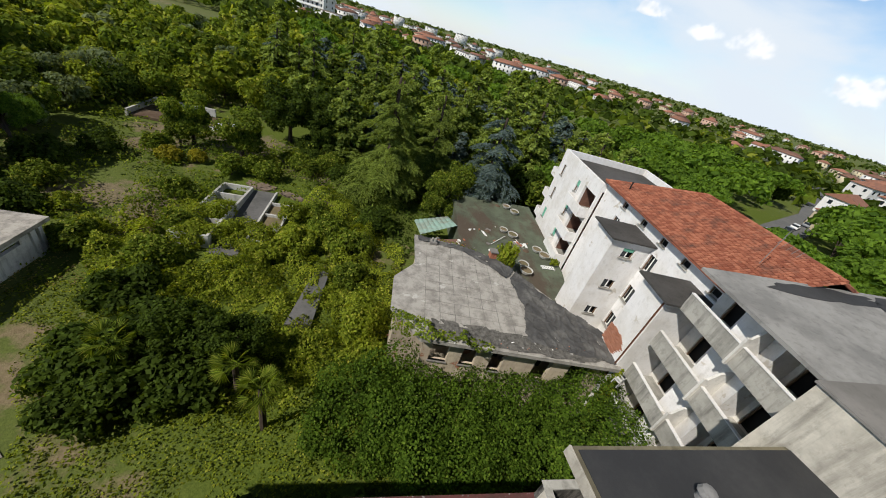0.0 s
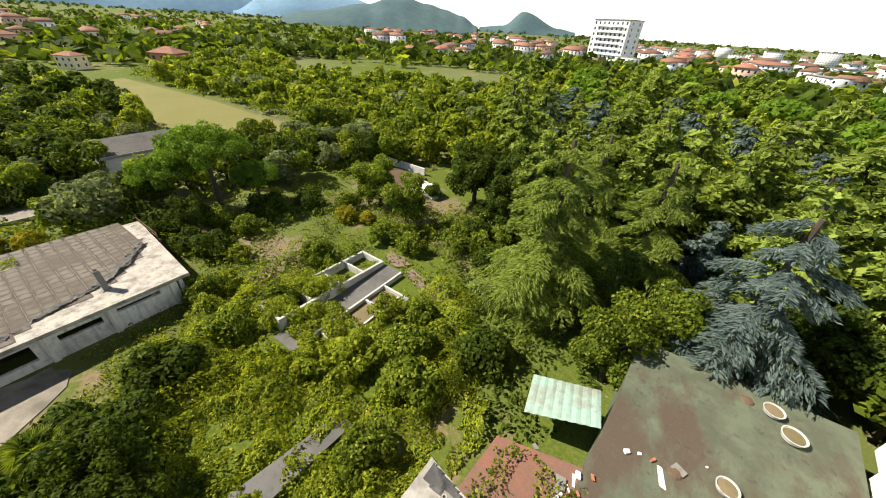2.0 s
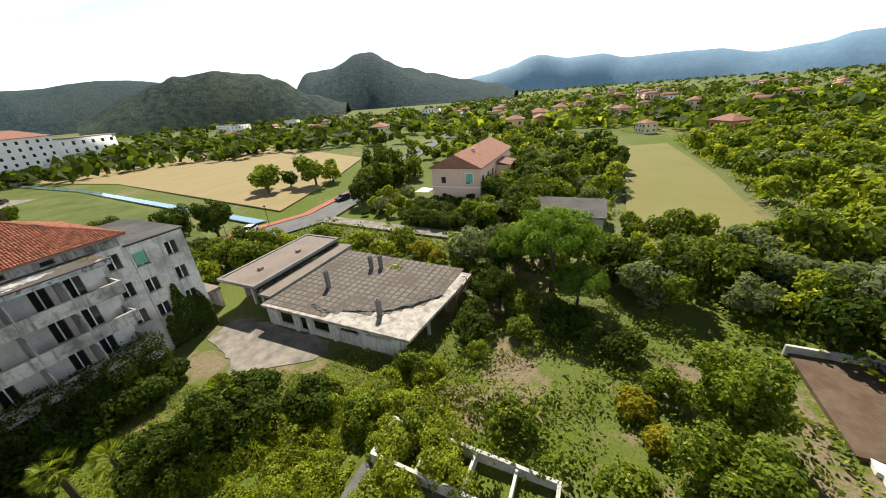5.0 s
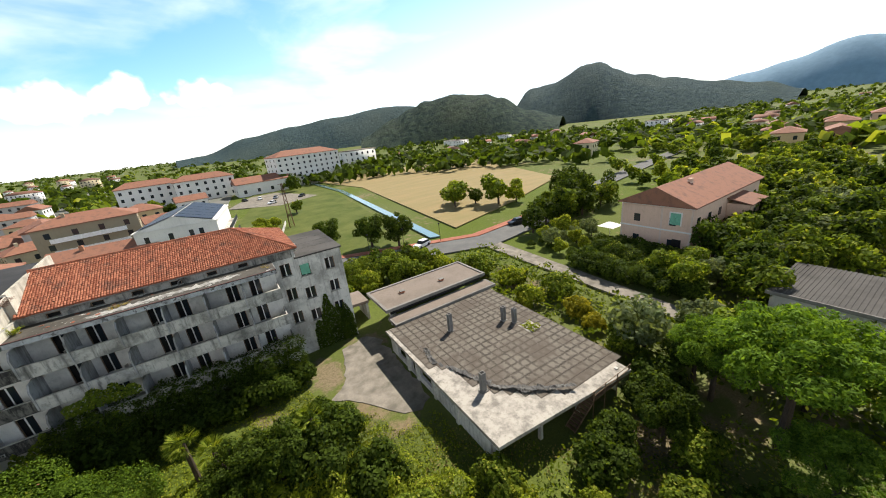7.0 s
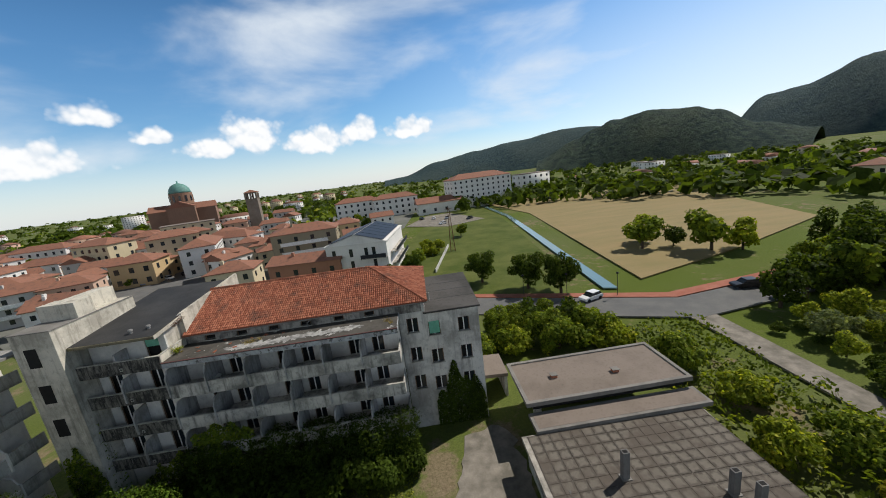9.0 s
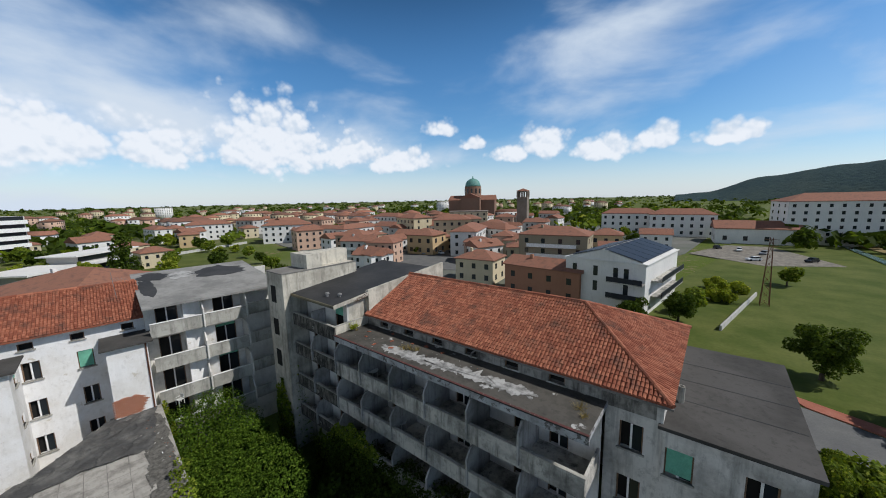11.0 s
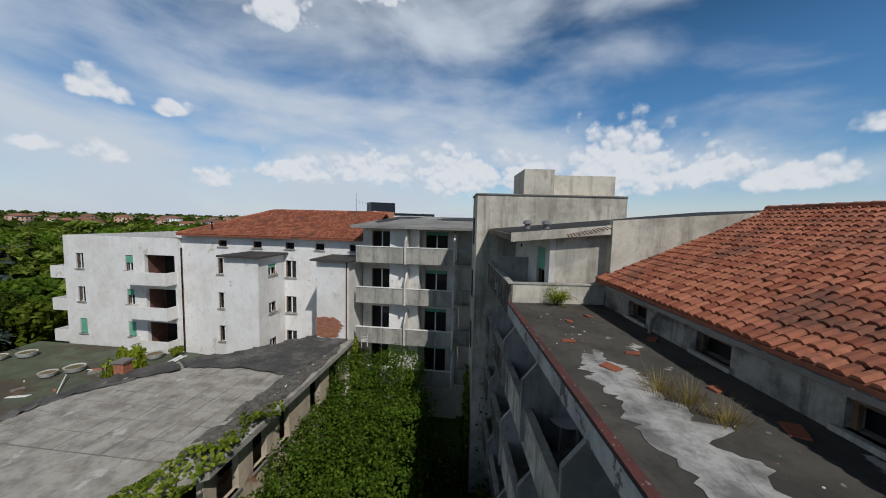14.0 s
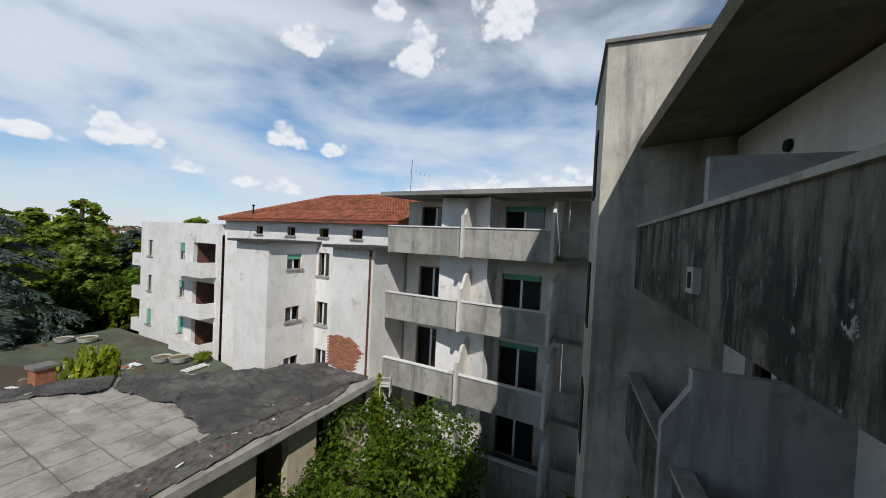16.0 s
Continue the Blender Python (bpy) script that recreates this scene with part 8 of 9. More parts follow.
def house_kind(key, w, d, storeys, wall, roof="hip", rise=2.2, label="", name="house", category="house", tile="far_tile", bays=3, balcony=False, sh=3.0, shutters=None):
    """Parts as (name, mesh, pose), built once."""
    rows = []
    h = storeys * sh + 0.4
    bm = bmesh.new()
    box(bm, -w / 2, -d / 2, -0.6, w / 2, d / 2, h)
    if roof == "gable":
        for sx in (-1, 1):
            x0, x1 = sorted((sx * w / 2, sx * (w / 2 - 0.3)))
            lo = [bm.verts.new(p) for p in ((x0, -d / 2, h), (x0, d / 2, h), (x0, 0, h + rise * 0.92), (x1, -d / 2, h), (x1, d / 2, h), (x1, 0, h + rise * 0.92))]
            bm.faces.new(lo[:3]), bm.faces.new(lo[5:2:-1])
            for a, b in ((0, 1), (1, 2), (2, 0)):
                bm.faces.new((lo[a], lo[b], lo[b + 3], lo[a + 3]))
    rows.append(("wall", mesh_of("wall", bm, M["wall_" + wall]), Matrix()))
    rows.append(("roof", mesh_of("roof", roof_bm(roof, w, d, h, rise), M[tile] if roof != "flat" else M["brown_roof"]), Matrix()))
    win = bmesh.new()
    box(win, -0.55, -0.06, 0, 0.55, 0.05, 1.4)
    wm = mesh_of("window", win, M["window"])
    shm = None
    if shutters:
        sb = bmesh.new()
        box(sb, -0.95, -0.10, 0, -0.56, -0.02, 1.4), box(sb, 0.56, -0.10, 0, 0.95, -0.02, 1.4)
        shm = mesh_of("shutter", sb, M[shutters])
    for s in range(storeys):
        for k in range(bays):
            x = -w / 2 + w * (k + 0.5) / bays
            for sy in (-1, 1):
                m = Matrix.Translation((x, sy * d / 2, 1.0 + s * sh)) @ Matrix.Rotation(0 if sy < 0 else math.pi, 4, "Z")
                rows.append(("window", wm, m))
        nb = max(1, int(d / 4.5))
        for k in range(nb):
            y = -d / 2 + d * (k + 0.5) / nb
            for sx in (-1, 1):
                rows.append(("window", wm, Matrix.Translation((sx * w / 2, y, 1.0 + s * sh)) @ Matrix.Rotation(-sx * math.pi / 2 + math.pi, 4, "Z")))
    if balcony:
        bb = bmesh.new()
        box(bb, -w * 0.36, -1.3, -0.15, w * 0.36, 0, 0), box(bb, -w * 0.36, -1.3, 0, w * 0.36, -1.2, 0.95)
        bmesh_ = mesh_of("balcony", bb, M["white_paint"])
        for s in range(1, storeys):
            for sy in (-1, 1):
                rows.append(("balcony", bmesh_, Matrix.Translation((0, sy * d / 2, s * sh)) @ Matrix.Rotation(0 if sy < 0 else math.pi, 4, "Z")))
    cb = bmesh.new()
    box(cb, -0.35, -0.35, 0, 0.35, 0.35, 1.6)
    if roof != "flat":
        rows.append(("chimney", mesh_of("chimney", cb, M["wall_" + wall]), Matrix.Translation((w * 0.2, d * 0.12, h + rise * 0.55))))
    far = bmesh.new()
    for n, me, m in rows:
        if n in ("window", "shutter"):
            k = len(far.verts)
            far.from_mesh(me)
            far.verts.ensure_lookup_table()
            bmesh.ops.transform(far, matrix=m, verts=far.verts[k:])
    far = mesh_of("glazing", far, M["window"])
    HOUSE[key] = (name, label, category, rows, [q for q in rows if q[0] in ("wall", "roof")] + [("glazing", far, Matrix())])


FAR_HOUSES = []


def house(key, x, y, turn=0.0, s=1.0, label=None, z=G):
    name, lab, category, near_rows, far_rows = HOUSE[key]
    if label is None and math.hypot(x, y) > 300:
        m = Matrix.Translation((x, y, z)) @ Matrix.Rotation(radians(turn), 4, "Z") @ Matrix.Scale(s, 4)
        FAR_HOUSES.extend((me, m @ q) for n, me, q in far_rows)
        return
    t = thing(name, label or lab, category, (x, y, z), "houses of the town")
    t.rotation_euler = (0, 0, radians(turn))
    t.scale = (s, s, s)
    for n, me, m in near_rows if math.hypot(x, y) < 112 or key == "tall_white" else far_rows:
        ob = piece(n, me, m, t)
        if n == "glazing":
            tagged(ob, kind="stuff")
    return t


house_kind("h_cream", 11, 9, 2, "cream", "hip", 2.0, "two-storey cream house with red hipped roof")
house_kind("h_white", 12, 9, 2, "white", "gable", 2.3, "two-storey white house with red gable roof")
house_kind("h_ochre", 10, 9, 2, "ochre", "hip", 2.0, "two-storey ochre house with tiled roof")
house_kind("h_pink", 13, 10, 3, "pink", "hip", 2.2, "three-storey pink house with tiled roof", bays=4)
house_kind("h_long", 24, 10, 3, "white", "hip", 2.4, "long three-storey white terrace with tiled roof", bays=7, balcony=True)
house_kind("h_yellow", 16, 11, 4, "yellow", "hip", 2.2, "four-storey yellow apartment house with balconies", bays=5, balcony=True)
house_kind("h_grey", 14, 10, 3, "grey", "gable", 2.2, "three-storey grey apartment house", bays=4, balcony=True)
house_kind("h_flat", 18, 12, 3, "white", "flat", 0, "flat-roofed white apartment block", bays=5, name="apartment_block")
house_kind("h_shed", 20, 12, 1, "white", "gable", 2.2, "low white building with tiled roof", bays=4, sh=4.2)
house_kind("tall_white", 26, 13, 8, "white", "flat", 0, "tall white hotel block with balconies", bays=8, balcony=True, name="hotel_block", category="hotel")

house_kind("h_terracotta", 19, 9, 2, "terracotta", "gable", 1.8, "long orange-brown two-storey house with tiled roof", bays=4, sh=3.4)
house_kind("h_olive", 20, 12, 4, "olive", "hip", 2.2, "four-storey olive-brown apartment house with balconies", bays=4, balcony=True)
house_kind("h_block", 24, 14, 5, "cream", "flat", 0, "flat-roofed cream apartment block with balconies", bays=6, balcony=True, name="apartment_block")

TOWN = random.Random(11)


def district(b0, b1, near, far, count, kinds, gap, avoid=()):
    """Houses strewn over a sector, in loose rows."""
    placed, tries = [], 0
    while len(placed) < count and tries < count * 40:
        tries += 1
        b, d = TOWN.uniform(b0, b1), near * (far / near) ** TOWN.uniform(0, 1)
        x, y = bearing(b, d)
        g = gap * (1 + d / 900)
        if any((x - p) ** 2 + (y - q) ** 2 < g * g for p, q in placed) or any(inside(x, y, a) for a in avoid):
            continue
        placed.append((x, y))
        house(TOWN.choice(kinds), x, y, TOWN.choice((0, 90, 20, 110, -15, 75)) + TOWN.gauss(0, 6), TOWN.uniform(0.85, 1.15))


KEEP_OFF = [[(-2, -40), (-60, -20), (-320, -60), (-200, -190), (-60, -260), (-22, -260)], [(100, -60), (230, -95), (200, 10), (100, 20)], [(46, -74), (68, -60), (100, -88), (74, -112)]]
NEAR_LOTS = [[(75, -110), (100, -105), (110, -150), (75, -150)], [(-25, -40), (42, -50), (42, -76), (32, -98), (-25, -104)], [(-20, -212), (40, -212), (42, -240), (-20, -236)], [(84, -204), (98, -204), (98, -220), (84, -220)], [(140, -240), (200, -240), (200, -292), (140, -292)]]
district(198, 232, 92, 330, 95, ["h_cream", "h_ochre", "h_pink", "h_white", "h_grey", "h_long", "h_white"], 12.5, KEEP_OFF + NEAR_LOTS)
district(232, 262, 120, 480, 85, ["h_cream", "h_ochre", "h_pink", "h_white", "h_long", "h_grey", "h_yellow"], 14, KEEP_OFF + NEAR_LOTS)
district(190, 275, 420, 1300, 80, ["h_cream", "h_pink", "h_white", "h_long", "h_flat", "h_yellow"], 28, KEEP_OFF)
district(262, 345, 320, 1300, 110, ["h_cream", "h_white", "h_long", "h_pink"], 26)
district(345, 372, 330, 1000, 80, ["h_cream", "h_white", "h_long", "h_flat", "h_pink"], 22)
district(12, 45, 330, 900, 50, ["h_cream", "h_white", "h_pink", "h_long", "h_grey"], 18)
district(264, 300, 150, 330, 20, ["h_white", "h_cream", "h_flat", "h_long"], 24)
district(62, 100, 330, 900, 34, ["h_cream", "h_white", "h_pink", "h_ochre"], 22)
district(100, 160, 320, 520, 18, ["h_cream", "h_white", "h_shed", "h_flat"], 22, KEEP_OFF)

# nearer houses
for key, x, y, turn, s in (("h_cream", 34.5, -66, 8, 1.05), ("h_terracotta", 12.5, -62, -5, 1.0), ("h_olive", 20, -87, 8, 1.0), ("h_ochre", 17, -137, 12, 1.2), ("h_white", 8, -112, 15, 0.9), ("h_grey", 90, -66, 25, 0.9), ("h_block", 108, -168, 30, 1.0), ("h_yellow", 116, -124, -12, 1.1), ("h_yellow", 84, -118, 35, 1.1), ("h_yellow", 92, -142, 35, 1.0), ("h_ochre", 82, -96, 10, 1.3), ("h_white", 72, -57, 20, 0.9), ("h_long", -3, -222, 8, 1.3), ("h_long", 25, -229, 8, 1.3), ("h_white", 2, -160, 10, 1.0), ("h_shed", -33, -204, 5, 1.5), ("h_cream", 46, -112, 30, 1.0), ("h_pink", 52, -92, 30, 0.8), ("h_long", 185, -85, 60, 1.1), ("h_white", 150, -108, 40, 0.9), ("h_flat", -128, -290, 10, 1.6), ("h_cream", -206, -96, 20, 1.2), ("h_ochre", -268, -20, 15, 1.0), ("h_cream", -300, -8, 10, 1.1), ("h_pink", -262, 50, 25, 0.9), ("h_cream", -205, 60, 30, 0.7), ("h_cream", -185, 248, 10, 1.0), ("h_ochre", -190, 310, 0, 1.2)):
    house(key, x, y, turn, s)
house_kind("spa_hotel", 42, 17, 6, "white", "hip", 3.4, "large white hotel with red-tiled attic", bays=11, balcony=True, name="hotel_block", category="hotel")
house("spa_hotel", -63, -214, 14, 1.05, "large white hotel with red-tiled attic")
house_kind("red_hip", 23, 19, 3, "white", "hip", 3.2, "white house under a broad orange hipped roof", bays=5, sh=2.9)
house("red_hip", 74, 10.5, 24, 1.0)
house("tall_white", -75, 400, -25, 1.4, "tall white high-rise hotel above the park")
for x, y, t, s in ((-170, -620, 10, 0.7), (-95, -640, 0, 0.6), (330, -420, 30, 0.8), (260, -430, 40, 0.6), (620, -120, 80, 0.8), (480, 60, 70, 0.7), (60, 640, 10, 0.7), (120, 700, 0, 0.8), (10, 760, 20, 0.7), (170, 620, 15, 0.6)):
    house("tall_white", x, y, t, s)

# red country house
house_kind("red_house", 11, 9, 2, "brick", "hip", 2.2, "red-painted two-storey country house", tile="far_tile")
house("red_house", -185, 88, 30, 1.0)

# pink villa with gable and corner strips
house_kind("villa", 30, 12, 2, "peach", "gable", 3.0, "pink plaster villa with terracotta gable roof", "villa", bays=7, sh=3.95, shutters="green_shutter")
villa = house("villa", -90.2, 10.4, 1, 1.0)
for y in (-5.85, 1.2, 5.85):
    part("pilaster", boxes((15.0, y - 0.15, -0.5, 15.05, y + 0.15, 8.2)), M["wall_pale_pink"], villa)
for y in (2.6, 3.42):
    part("shutter", boxes((15.0, y, 5.2, 15.10, y + 0.78, 7.2)), M["green_shutter"], villa, "closed pale green shutter")
part("window_surround", boxes((15.0, 2.4, 5.05, 15.06, 2.6, 7.4), (15.0, 4.2, 5.05, 15.06, 4.4, 7.4), (15.0, 2.6, 7.2, 15.06, 4.2, 7.4)), M["wall_white"], villa)
bm = bmesh.new()
tube(bm, (15.0, 0, 9.7), (15.05, 0, 9.7), 0.35, 0.35, 16)
# black disc in place of the vent's dark opening
part("attic_vent", bm, M["dark"], villa, "round attic vent")
part("cornice", boxes((15.0, -6.1, 8.1, 15.1, 6.1, 8.45)), M["wall_white"], villa)
part("string_course", boxes((15.0, -6.1, 3.9, 15.08, 6.1, 4.15)), M["wall_white"], villa)
part("front_door", boxes((15.0, 3.2, 0, 15.12, 4.6, 2.6)), M["dark"], villa)
part("porch", boxes((1.5, 6.02, -0.5, 13.8, 9.6, 3.3)), M["wall_peach"], villa, "single-storey porch along the side")
part("porch_terrace", boxes((1.3, 6.02, 3.3, 14.0, 9.8, 3.5)), M["rust_floor"], villa, "red-brown terrace over the porch")
part("side_wing", boxes((-6.0, 6.02, -0.5, 1.2, 9.4, 6.4)), M["wall_peach"], villa, "lower side wing")
bm = bmesh.new()
prism(bm, [(-6.3, 5.95), (1.6, 5.95), (1.6, 9.8), (-6.3, 9.8)], [7.3, 7.3, 6.4, 6.4], [7.5, 7.5, 6.6, 6.6])
part("side_wing_roof", bm, M["far_tile"], villa)
for x in (-4.6, -1.6):
    part("side_window", boxes((x, 9.40, 4.4, x + 1.0, 9.46, 5.6)), M["dark"], villa)

# houses along the road beyond the villa
for key, x, y, turn, s in (("h_ochre", -224, -9, 12, 1.15), ("h_terracotta", -243, 3, 12, 0.9), ("h_ochre", -274, -2, 8, 1.2), ("h_pink", -296, 9, 10, 1.0), ("h_white", -290, -30, 20, 1.0), ("h_cream", -255, -22, 15, 1.0)):
    house(key, x, y, turn, s)

# corrugated shed behind the villa garden
shed = thing("corrugated_shed", "low shed with a grey corrugated sheet roof", "shed", (-67.0, 36.5, G))
part("wall", boxes((-5.2, -6.0, 0, 5.2, 6.0, 3.2)), M["wall_grey"], shed)
part("roof_deck", boxes((-5.6, -6.4, 3.2, 5.6, 6.4, 3.5)), M["grey_felt"], shed, "grey weathered corrugated roof sheets")
part("roof_rim", boxes((5.6, -6.4, 3.15, 5.75, 6.4, 3.56)), M["slab"], shed, "pale roof rim")
for k in range(31):
    part("corrugation", boxes((-5.6, -6.3 + 0.41 * k, 3.5, 5.6, -6.12 + 0.41 * k, 3.56)), M["grey_felt"], shed)

# white modern block with solar roof
block = thing("modern_block", "white modern apartment block with dark solar roof", "apartment block", (-2.5, -69, G))
block.rotation_euler = (0, 0, radians(-7))
part("wall", boxes((-8, -13, -0.6, 8, 12, 10.4)), M["wall_white"], block)
bm = bmesh.new()
prism(bm, [(-8.3, -13.3), (8.3, -13.3), (8.3, 12.3), (-8.3, 12.3)], 10.4, [10.6, 10.6, 10.6, 10.6])
part("eaves_slab", bm, M["wall_white"], block)
bm = bmesh.new()
v = [bm.verts.new(p) for p in ((-8, -13, 10.6), (8, -13, 10.6), (8, 12, 10.6), (-8, 12, 10.6), (0, -13, 12.9), (0, 12, 12.9))]
for f in ((0, 1, 4), (2, 3, 5), (1, 2, 5, 4), (3, 0, 4, 5), (3, 2, 1, 0)):
    bm.faces.new([v[k] for k in f])
part("gable", bm, M["wall_white"], block)
for sx in (-1, 1):
    for k in range(6):
        bm = bmesh.new()
        y0 = -12.3 + 4.1 * k
        a = [Vector((sx * 0.3, y0, 12.95)), Vector((sx * 7.4, y0, 10.95)), Vector((sx * 7.4, y0 + 3.9, 10.95)), Vector((sx * 0.3, y0 + 3.9, 12.95))]
        q = [bm.verts.new(p) for p in a] + [bm.verts.new(p + Vector((0, 0, 0.08))) for p in a]
        for f in ((3, 2, 1, 0), (4, 5, 6, 7), (0, 1, 5, 4), (1, 2, 6, 5), (2, 3, 7, 6), (3, 0, 4, 7)):
            bm.faces.new([q[j] for j in f])
        bmesh.ops.recalc_face_normals(bm, faces=bm.faces)
        part("solar_panel", bm, M["solar"], block)
for z in (3.4, 6.6):
    for name, b in (("balcony", (-8.0, 12, z, -1.5, 14.2, z + 0.2)), ("balcony", (-10, -10, z, -8, 8, z + 0.2))):
        part(name, boxes(b), M["dark_concrete"], block)
    part("railing", boxes((-8, 14.1, z + 0.2, -1.5, 14.2, z + 1.2), (-10, -10, z + 0.2, -9.9, 8, z + 1.2)), M["solar"], block)
for u, z in ((1.0, 4.0), (1.0, 7.2), (5.5, 4.0), (5.5, 7.2), (-5, 4.0), (-5, 7.2), (-3, 7.2)):
    part("window", boxes((u, 12.0, z, u + 0.9, 12.06, z + 2.1)), M["window"], block)

# black and white hotel
bw = thing("striped_hotel", "long hotel with white balcony bands and black attic", "hotel", (222, 52, G))
bw.rotation_euler = (0, 0, radians(-62))
part("body", boxes((-45, -7, -0.6, 38, 7, 20)), M["wall_grey"], bw)
part("attic", boxes((-7, -6, 20, 9, 6, 26.5)), M["solar"], bw, "black roof housing")
part("core", boxes((-3.5, -9.4, -0.6, 7, -7, 20.5)), M["wall_brick"], bw, "brown brick core")
part("stair_strip", boxes((-6.3, -9.8, -0.6, -3.5, -7, 20.8)), M["white_paint"], bw, "white vertical stair strip")
for s in range(5):
    for a, b in ((-45, -6.5), (7.5, 38)):
        part("balcony_band", boxes((a, -8.6, 2.0 + 3.6 * s, b, -7, 3.8 + 3.6 * s)), M["white_paint"], bw)
        part("window_band", boxes((a + 0.5, -7.15, 3.8 + 3.6 * s, b - 0.5, -7, 5.5 + 3.6 * s)), M["window"], bw)

# church with green dome, and its bell tower
church = thing("church", "large brick church with green copper dome", "church", (170, -266, G))
church.rotation_euler = (0, 0, radians(25))
part("nave", boxes((-22, -11, -0.6, 22, 11, 22)), M["church_brick"], church)
part("transept", boxes((-9, -19, -0.6, 9, 19, 24)), M["church_brick"], church)
for n, w, d in (("nave_roof", 44, 22), ("transept_roof", 18, 38)):
    bm = roof_bm("gable", max(w, d), min(w, d), 22 if n == "nave_roof" else 24, 4.5)
    if w < d:
        bmesh.ops.rotate(bm, cent=(0, 0, 0), matrix=Matrix.Rotation(math.pi / 2, 3, "Z"), verts=bm.verts)
    part(n, bm, M["far_tile"], church)
bm = bmesh.new()
lathe(bm, [(8, 26), (8, 35), (7.4, 35.2)], 24)
part("drum", bm, M["church_brick"], church)
bm = bmesh.new()
lathe(bm, [(7.8, 35.2)] + [(7.6 * math.cos(radians(a)), 35.2 + 7.8 * math.sin(radians(a))) for a in range(10, 90, 10)] + [(0.6, 43.2), (0.5, 45.0)], 24)
part("dome", bm, M["copper"], church, "green copper dome", smooth=True)
for k in range(12):
    part("drum_window", boxes((-0.7, -8.15, 28.5, 0.7, -7.85, 33)), M["window"], church).matrix_basis = Matrix.Rotation(radians(30 * k), 4, "Z")
bell = thing("bell_tower", "tall square brown stone bell tower", "tower", (91, -212, G))
bell.rotation_euler = (0, 0, radians(12))
part("shaft", boxes((-3.6, -3.6, -0.6, 3.6, 3.6, 24.0)), M["tower_stone"], bell)
for x, y in ((-3.3, -3.3), (3.3, -3.3), (-3.3, 3.3), (3.3, 3.3), (0, -3.3), (0, 3.3), (-3.3, 0), (3.3, 0)):
    part("belfry_pier", boxes((x - 0.5, y - 0.5, 24.0, x + 0.5, y + 0.5, 27.5)), M["tower_stone"], bell)
part("belfry", boxes((-3.7, -3.7, 27.5, 3.7, 3.7, 28.2)), M["tower_stone"], bell)
part("bell_roof", roof_bm("hip", 7.0, 6.6, 28.2, 1.6), M["far_tile"], bell)

for k, (p, q) in enumerate((((-20.7, -56.7), (-27.2, -87.0)), ((177, -22), (198, -66)))):
    a, b = Vector((*p, 0)), Vector((*q, 0))
    s = (b - a).normalized().cross(Vector((0, 0, 1))) * (0.15 if k == 0 else 0.3)
    bm = bmesh.new()
    prism(bm, [tuple(v.xy) for v in (a + s, b + s, b - s, a - s)][::-1], G - 0.2, G + (1.0 if k == 0 else 1.3))
    bmesh.ops.recalc_face_normals(bm, faces=bm.faces)
    tagged(part("garden_wall", bm, M["pale_concrete"]), "low pale concrete wall edging the lawn", "wall", "", "structure")


def lattice_mast(x, y, h):
    """A four-legged steel lattice pole with crossed braces and short arms."""
    t = thing("lattice_mast", "rusty steel lattice pole on the lawn", "mast", (x, y, G))
    corner_of = lambda k, z: Vector(((-1, 1, 1, -1)[k], (-1, -1, 1, 1)[k], 0)) * (0.75 - 0.52 * z / h) + Vector((0, 0, z))
    for k in range(4):
        bm = bmesh.new()
        tube(bm, corner_of(k, -0.2), corner_of(k, h), 0.07, 0.05, 5)
        part("leg", bm, M["rust"], t)
    n = 9
    for i in range(n):
        bm = bmesh.new()
        for k in range(4):
            j = (k + 1) % 4
            tube(bm, corner_of(k, h * i / n), corner_of(j, h * (i + 1) / n), 0.03, 0.03, 4), tube(bm, corner_of(j, h * i / n), corner_of(k, h * (i + 1) / n), 0.03, 0.03, 4)
        part("brace", bm, M["rust"], t)
    for z in (h - 0.4, h - 1.8):
        bm = bmesh.new()
        tube(bm, (-1.2, 0, z), (1.2, 0, z), 0.05, 0.05, 5)
        part("arm", bm, M["rust"], t)


lattice_mast(-28, -79.3, 14.5)


def glass_hall(x, y, turn):
    """A low modern hall: white roof plates over a dark glass front."""
    t = thing("glass_hall", "low white modern hall with glass front", "building", (x, y, G))
    t.rotation_euler = (0, 0, radians(turn))
    part("wall", boxes((-22, -7, -0.4, 22, 7, 3.6)), M["wall_grey"], t)
    part("glass_front", boxes((-21, -7.3, 0.6, 21, -7.0, 3.2)), M["window"], t)
    part("lower_roof", boxes((-24, -9, 3.6, 24, 8, 4.1)), M["wall_white"], t)
    part("upper_wall", boxes((-4, -4, 4.1, 18, 6, 6.6)), M["wall_grey"], t)
    part("upper_window", boxes((-3.5, -4.2, 4.6, 17.5, -4.0, 6.2)), M["window"], t)
    part("upper_roof", boxes((-6, -6, 6.6, 20, 7.5, 7.0)), M["wall_white"], t)


glass_hall(160, 6, -48)
for key, x, y, s in (("shrub_bright", -19.7, -89.2, 1.5), ("shrub_bright", -23.5, -88.0, 1.35), ("shrub_bright", -21.5, -77.6, 1.3), ("dark_near", -14.5, -57.5, 0.75)):
    plant(key, x, y, s)
sheet("car_park", [(-23, -184), (-11, -150), (-32, -132), (-52, -143), (-38, -186)], G + 0.12, M["pale_road"], "pale gravel car park", "car park")
sheet("town_square", [(98, -90), (74, -110), (46, -74), (68, -62)], G + 0.12, M["asphalt"], "wide empty asphalt square", "square")

join_far("far_houses", FAR_HOUSES, "distant tiled houses of the town", "houses")

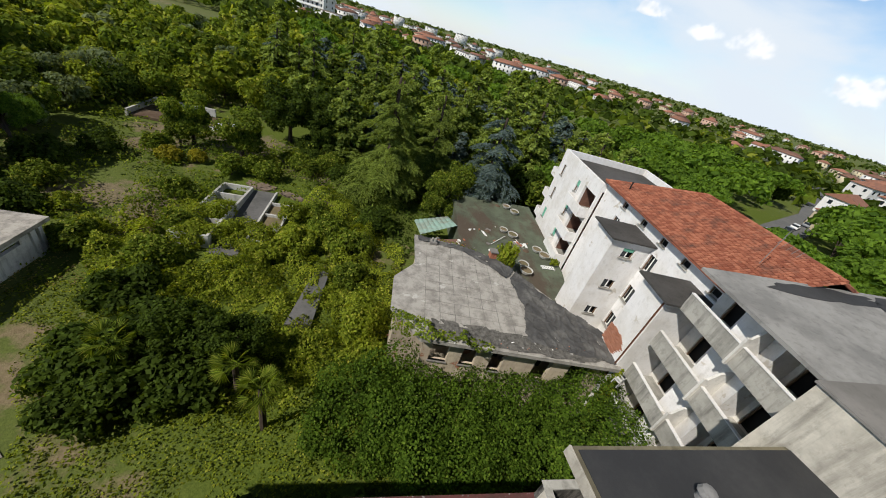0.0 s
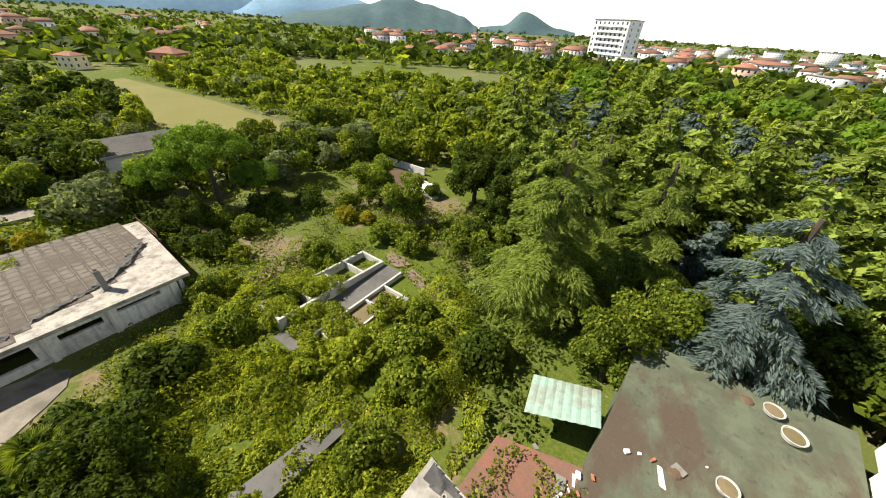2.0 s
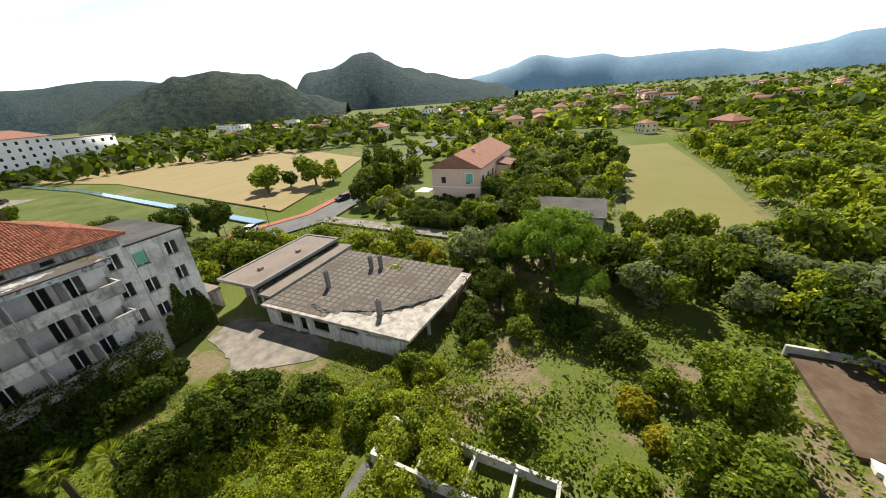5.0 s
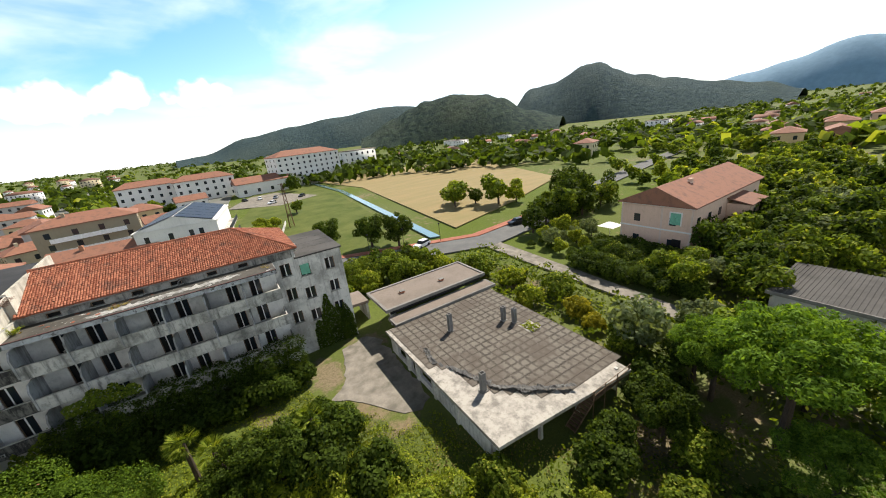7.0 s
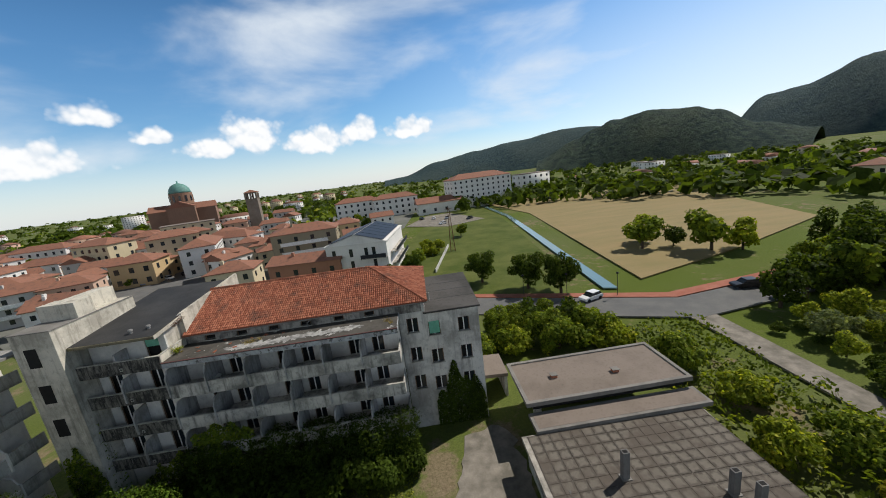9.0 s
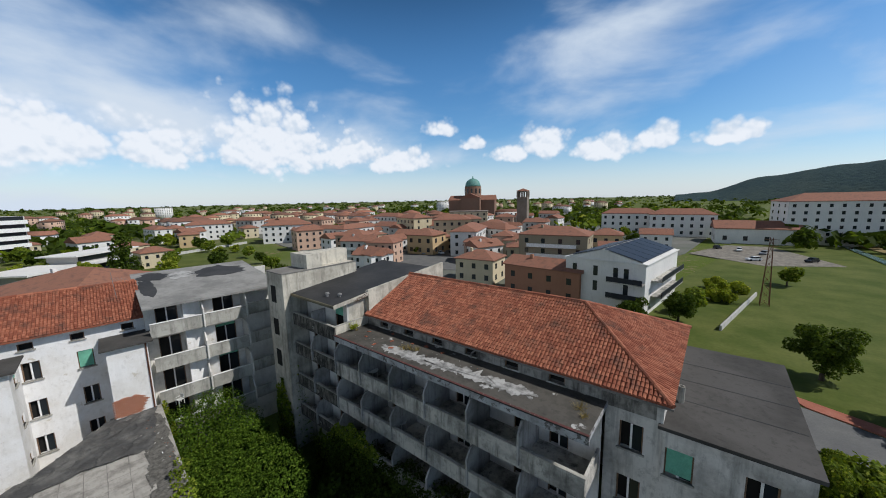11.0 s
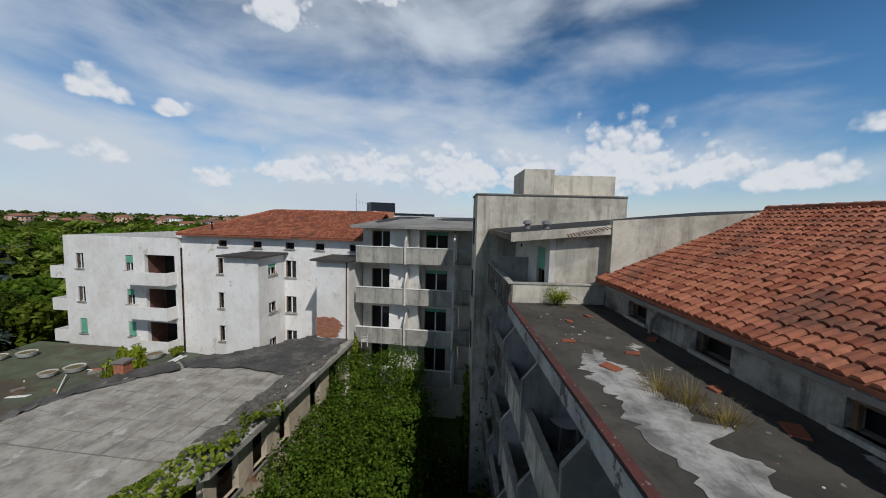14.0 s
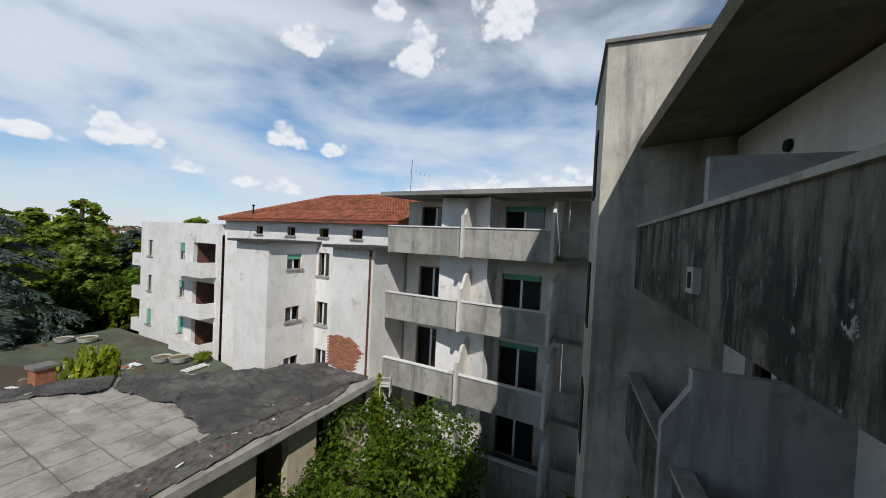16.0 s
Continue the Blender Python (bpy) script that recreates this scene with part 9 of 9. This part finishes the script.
# ---- cars and street lamps ----
def car(x, y, turn, paint, label):
    c = thing("car", label, "car", (x, y, G + 0.14), "cars")
    c.rotation_euler = (0, 0, radians(turn))
    bm = bmesh.new()
    prism(bm, [(-2.1, 0.35), (-2.0, 0.30), (2.0, 0.30), (2.15, 0.55), (2.05, 0.78), (1.1, 0.92), (-1.95, 0.95), (-2.15, 0.7)], -0.88, 0.88)
    bmesh.ops.rotate(bm, cent=(0, 0, 0), matrix=Matrix.Rotation(math.pi / 2, 3, "X"), verts=bm.verts)
    part("body", bm, paint, c)
    bm = bmesh.new()
    prism(bm, [(-1.9, 0.95), (1.05, 0.92), (0.35, 1.42), (-1.5, 1.45)], -0.76, 0.76)
    bmesh.ops.rotate(bm, cent=(0, 0, 0), matrix=Matrix.Rotation(math.pi / 2, 3, "X"), verts=bm.verts)
    part("cabin", bm, M["window"], c)
    part("car_roof", boxes((-1.45, -0.74, 1.44, 0.32, 0.74, 1.5)), paint, c)
    for wx in (-1.35, 1.35):
        for wy in (-0.85, 0.85):
            bm = bmesh.new()
            tube(bm, (wx, wy - 0.1, 0.32), (wx, wy + 0.1, 0.32), 0.32, 0.32, 14)
            part("wheel", bm, M["tyre"], c)
    return c


car(-46.9, -25.4, 20, M["car_white"], "white car parked at the roadside")
car(-72.5, -21.2, -10, M["car_dark"], "dark car parked on the road")
for k, (x, y) in enumerate(((-30, -142), (-45, -148), (-34, -160), (-27, -166), (-20, -170), (80, -92), (74, -96), (70, -100), (88, -94))):
    car(x, y, 30 + 20 * k, M[("car_white", "car_dark", "car_grey")[k % 3]], "small parked car far off")
for k, (x, y) in enumerate(((112, 67.5), (120, 71.5), (131, 76), (139, 81), (152, 87), (98, 62.5))):
    car(x, y, 26, M[("car_dark", "car_white", "car_grey")[k % 3]], "car on the avenue between the pines")
for x, y in ((-36.5, -31.5), (-44, -28.8), (-52, -25.5)):
    l = thing("street_lamp", "slim dark street lamp post", "street lamp", (x, y, G), "street lamps")
    bm = bmesh.new()
    tube(bm, (0, 0, 0), (0, 0, 4.2), 0.06, 0.045)
    part("post", bm, M["car_dark"], l)
    bm = bmesh.new()
    lathe(bm, [(0.05, 4.2), (0.22, 4.3), (0.26, 4.45), (0.1, 4.6)], 10)
    part("lantern", bm, M["car_dark"], l)
shade = thing("garden_canopy", "white garden parasol canopy beside the villa", "canopy", (-77.5, 1.0, G))
bm = bmesh.new()
v = [bm.verts.new(p) for p in ((-1.8, -1.8, 2.3), (1.8, -1.8, 2.3), (1.8, 1.8, 2.3), (-1.8, 1.8, 2.3), (0, 0, 3.1))]
for k in range(4):
    bm.faces.new((v[k], v[(k + 1) % 4], v[4]))
bm.faces.new(v[3::-1])
part("canopy", bm, M["white_paint"], shade)
bm = bmesh.new()
tube(bm, (0, 0, 0), (0, 0, 2.4), 0.05)
part("pole", bm, M["white_paint"], shade)

# ---- single roof tiles nearest the walk ----
tile_bm = bmesh.new()
rows_ = []
for vv, h, w in ((0.0, 0.03, 0.092), (0.347, 0.0, 0.076)):
    rows_.append([tile_bm.verts.new((w * math.cos(radians(t)), vv, h + 0.068 * math.sin(radians(t)))) for t in range(0, 181, 30)])
for q in range(6):
    tile_bm.faces.new((rows_[0][q + 1], rows_[0][q], rows_[1][q], rows_[1][q + 1]))
tile_bm.faces.new(rows_[0])
tile_mesh = mesh_of("tile", tile_bm, M["roof_tile_single"])
for parent, m in NEAR_TILES:
    piece("tile", tile_mesh, m @ pose(0, 0, 0, random.gauss(0, 0.6), 0, random.gauss(0, 1.5)), parent)
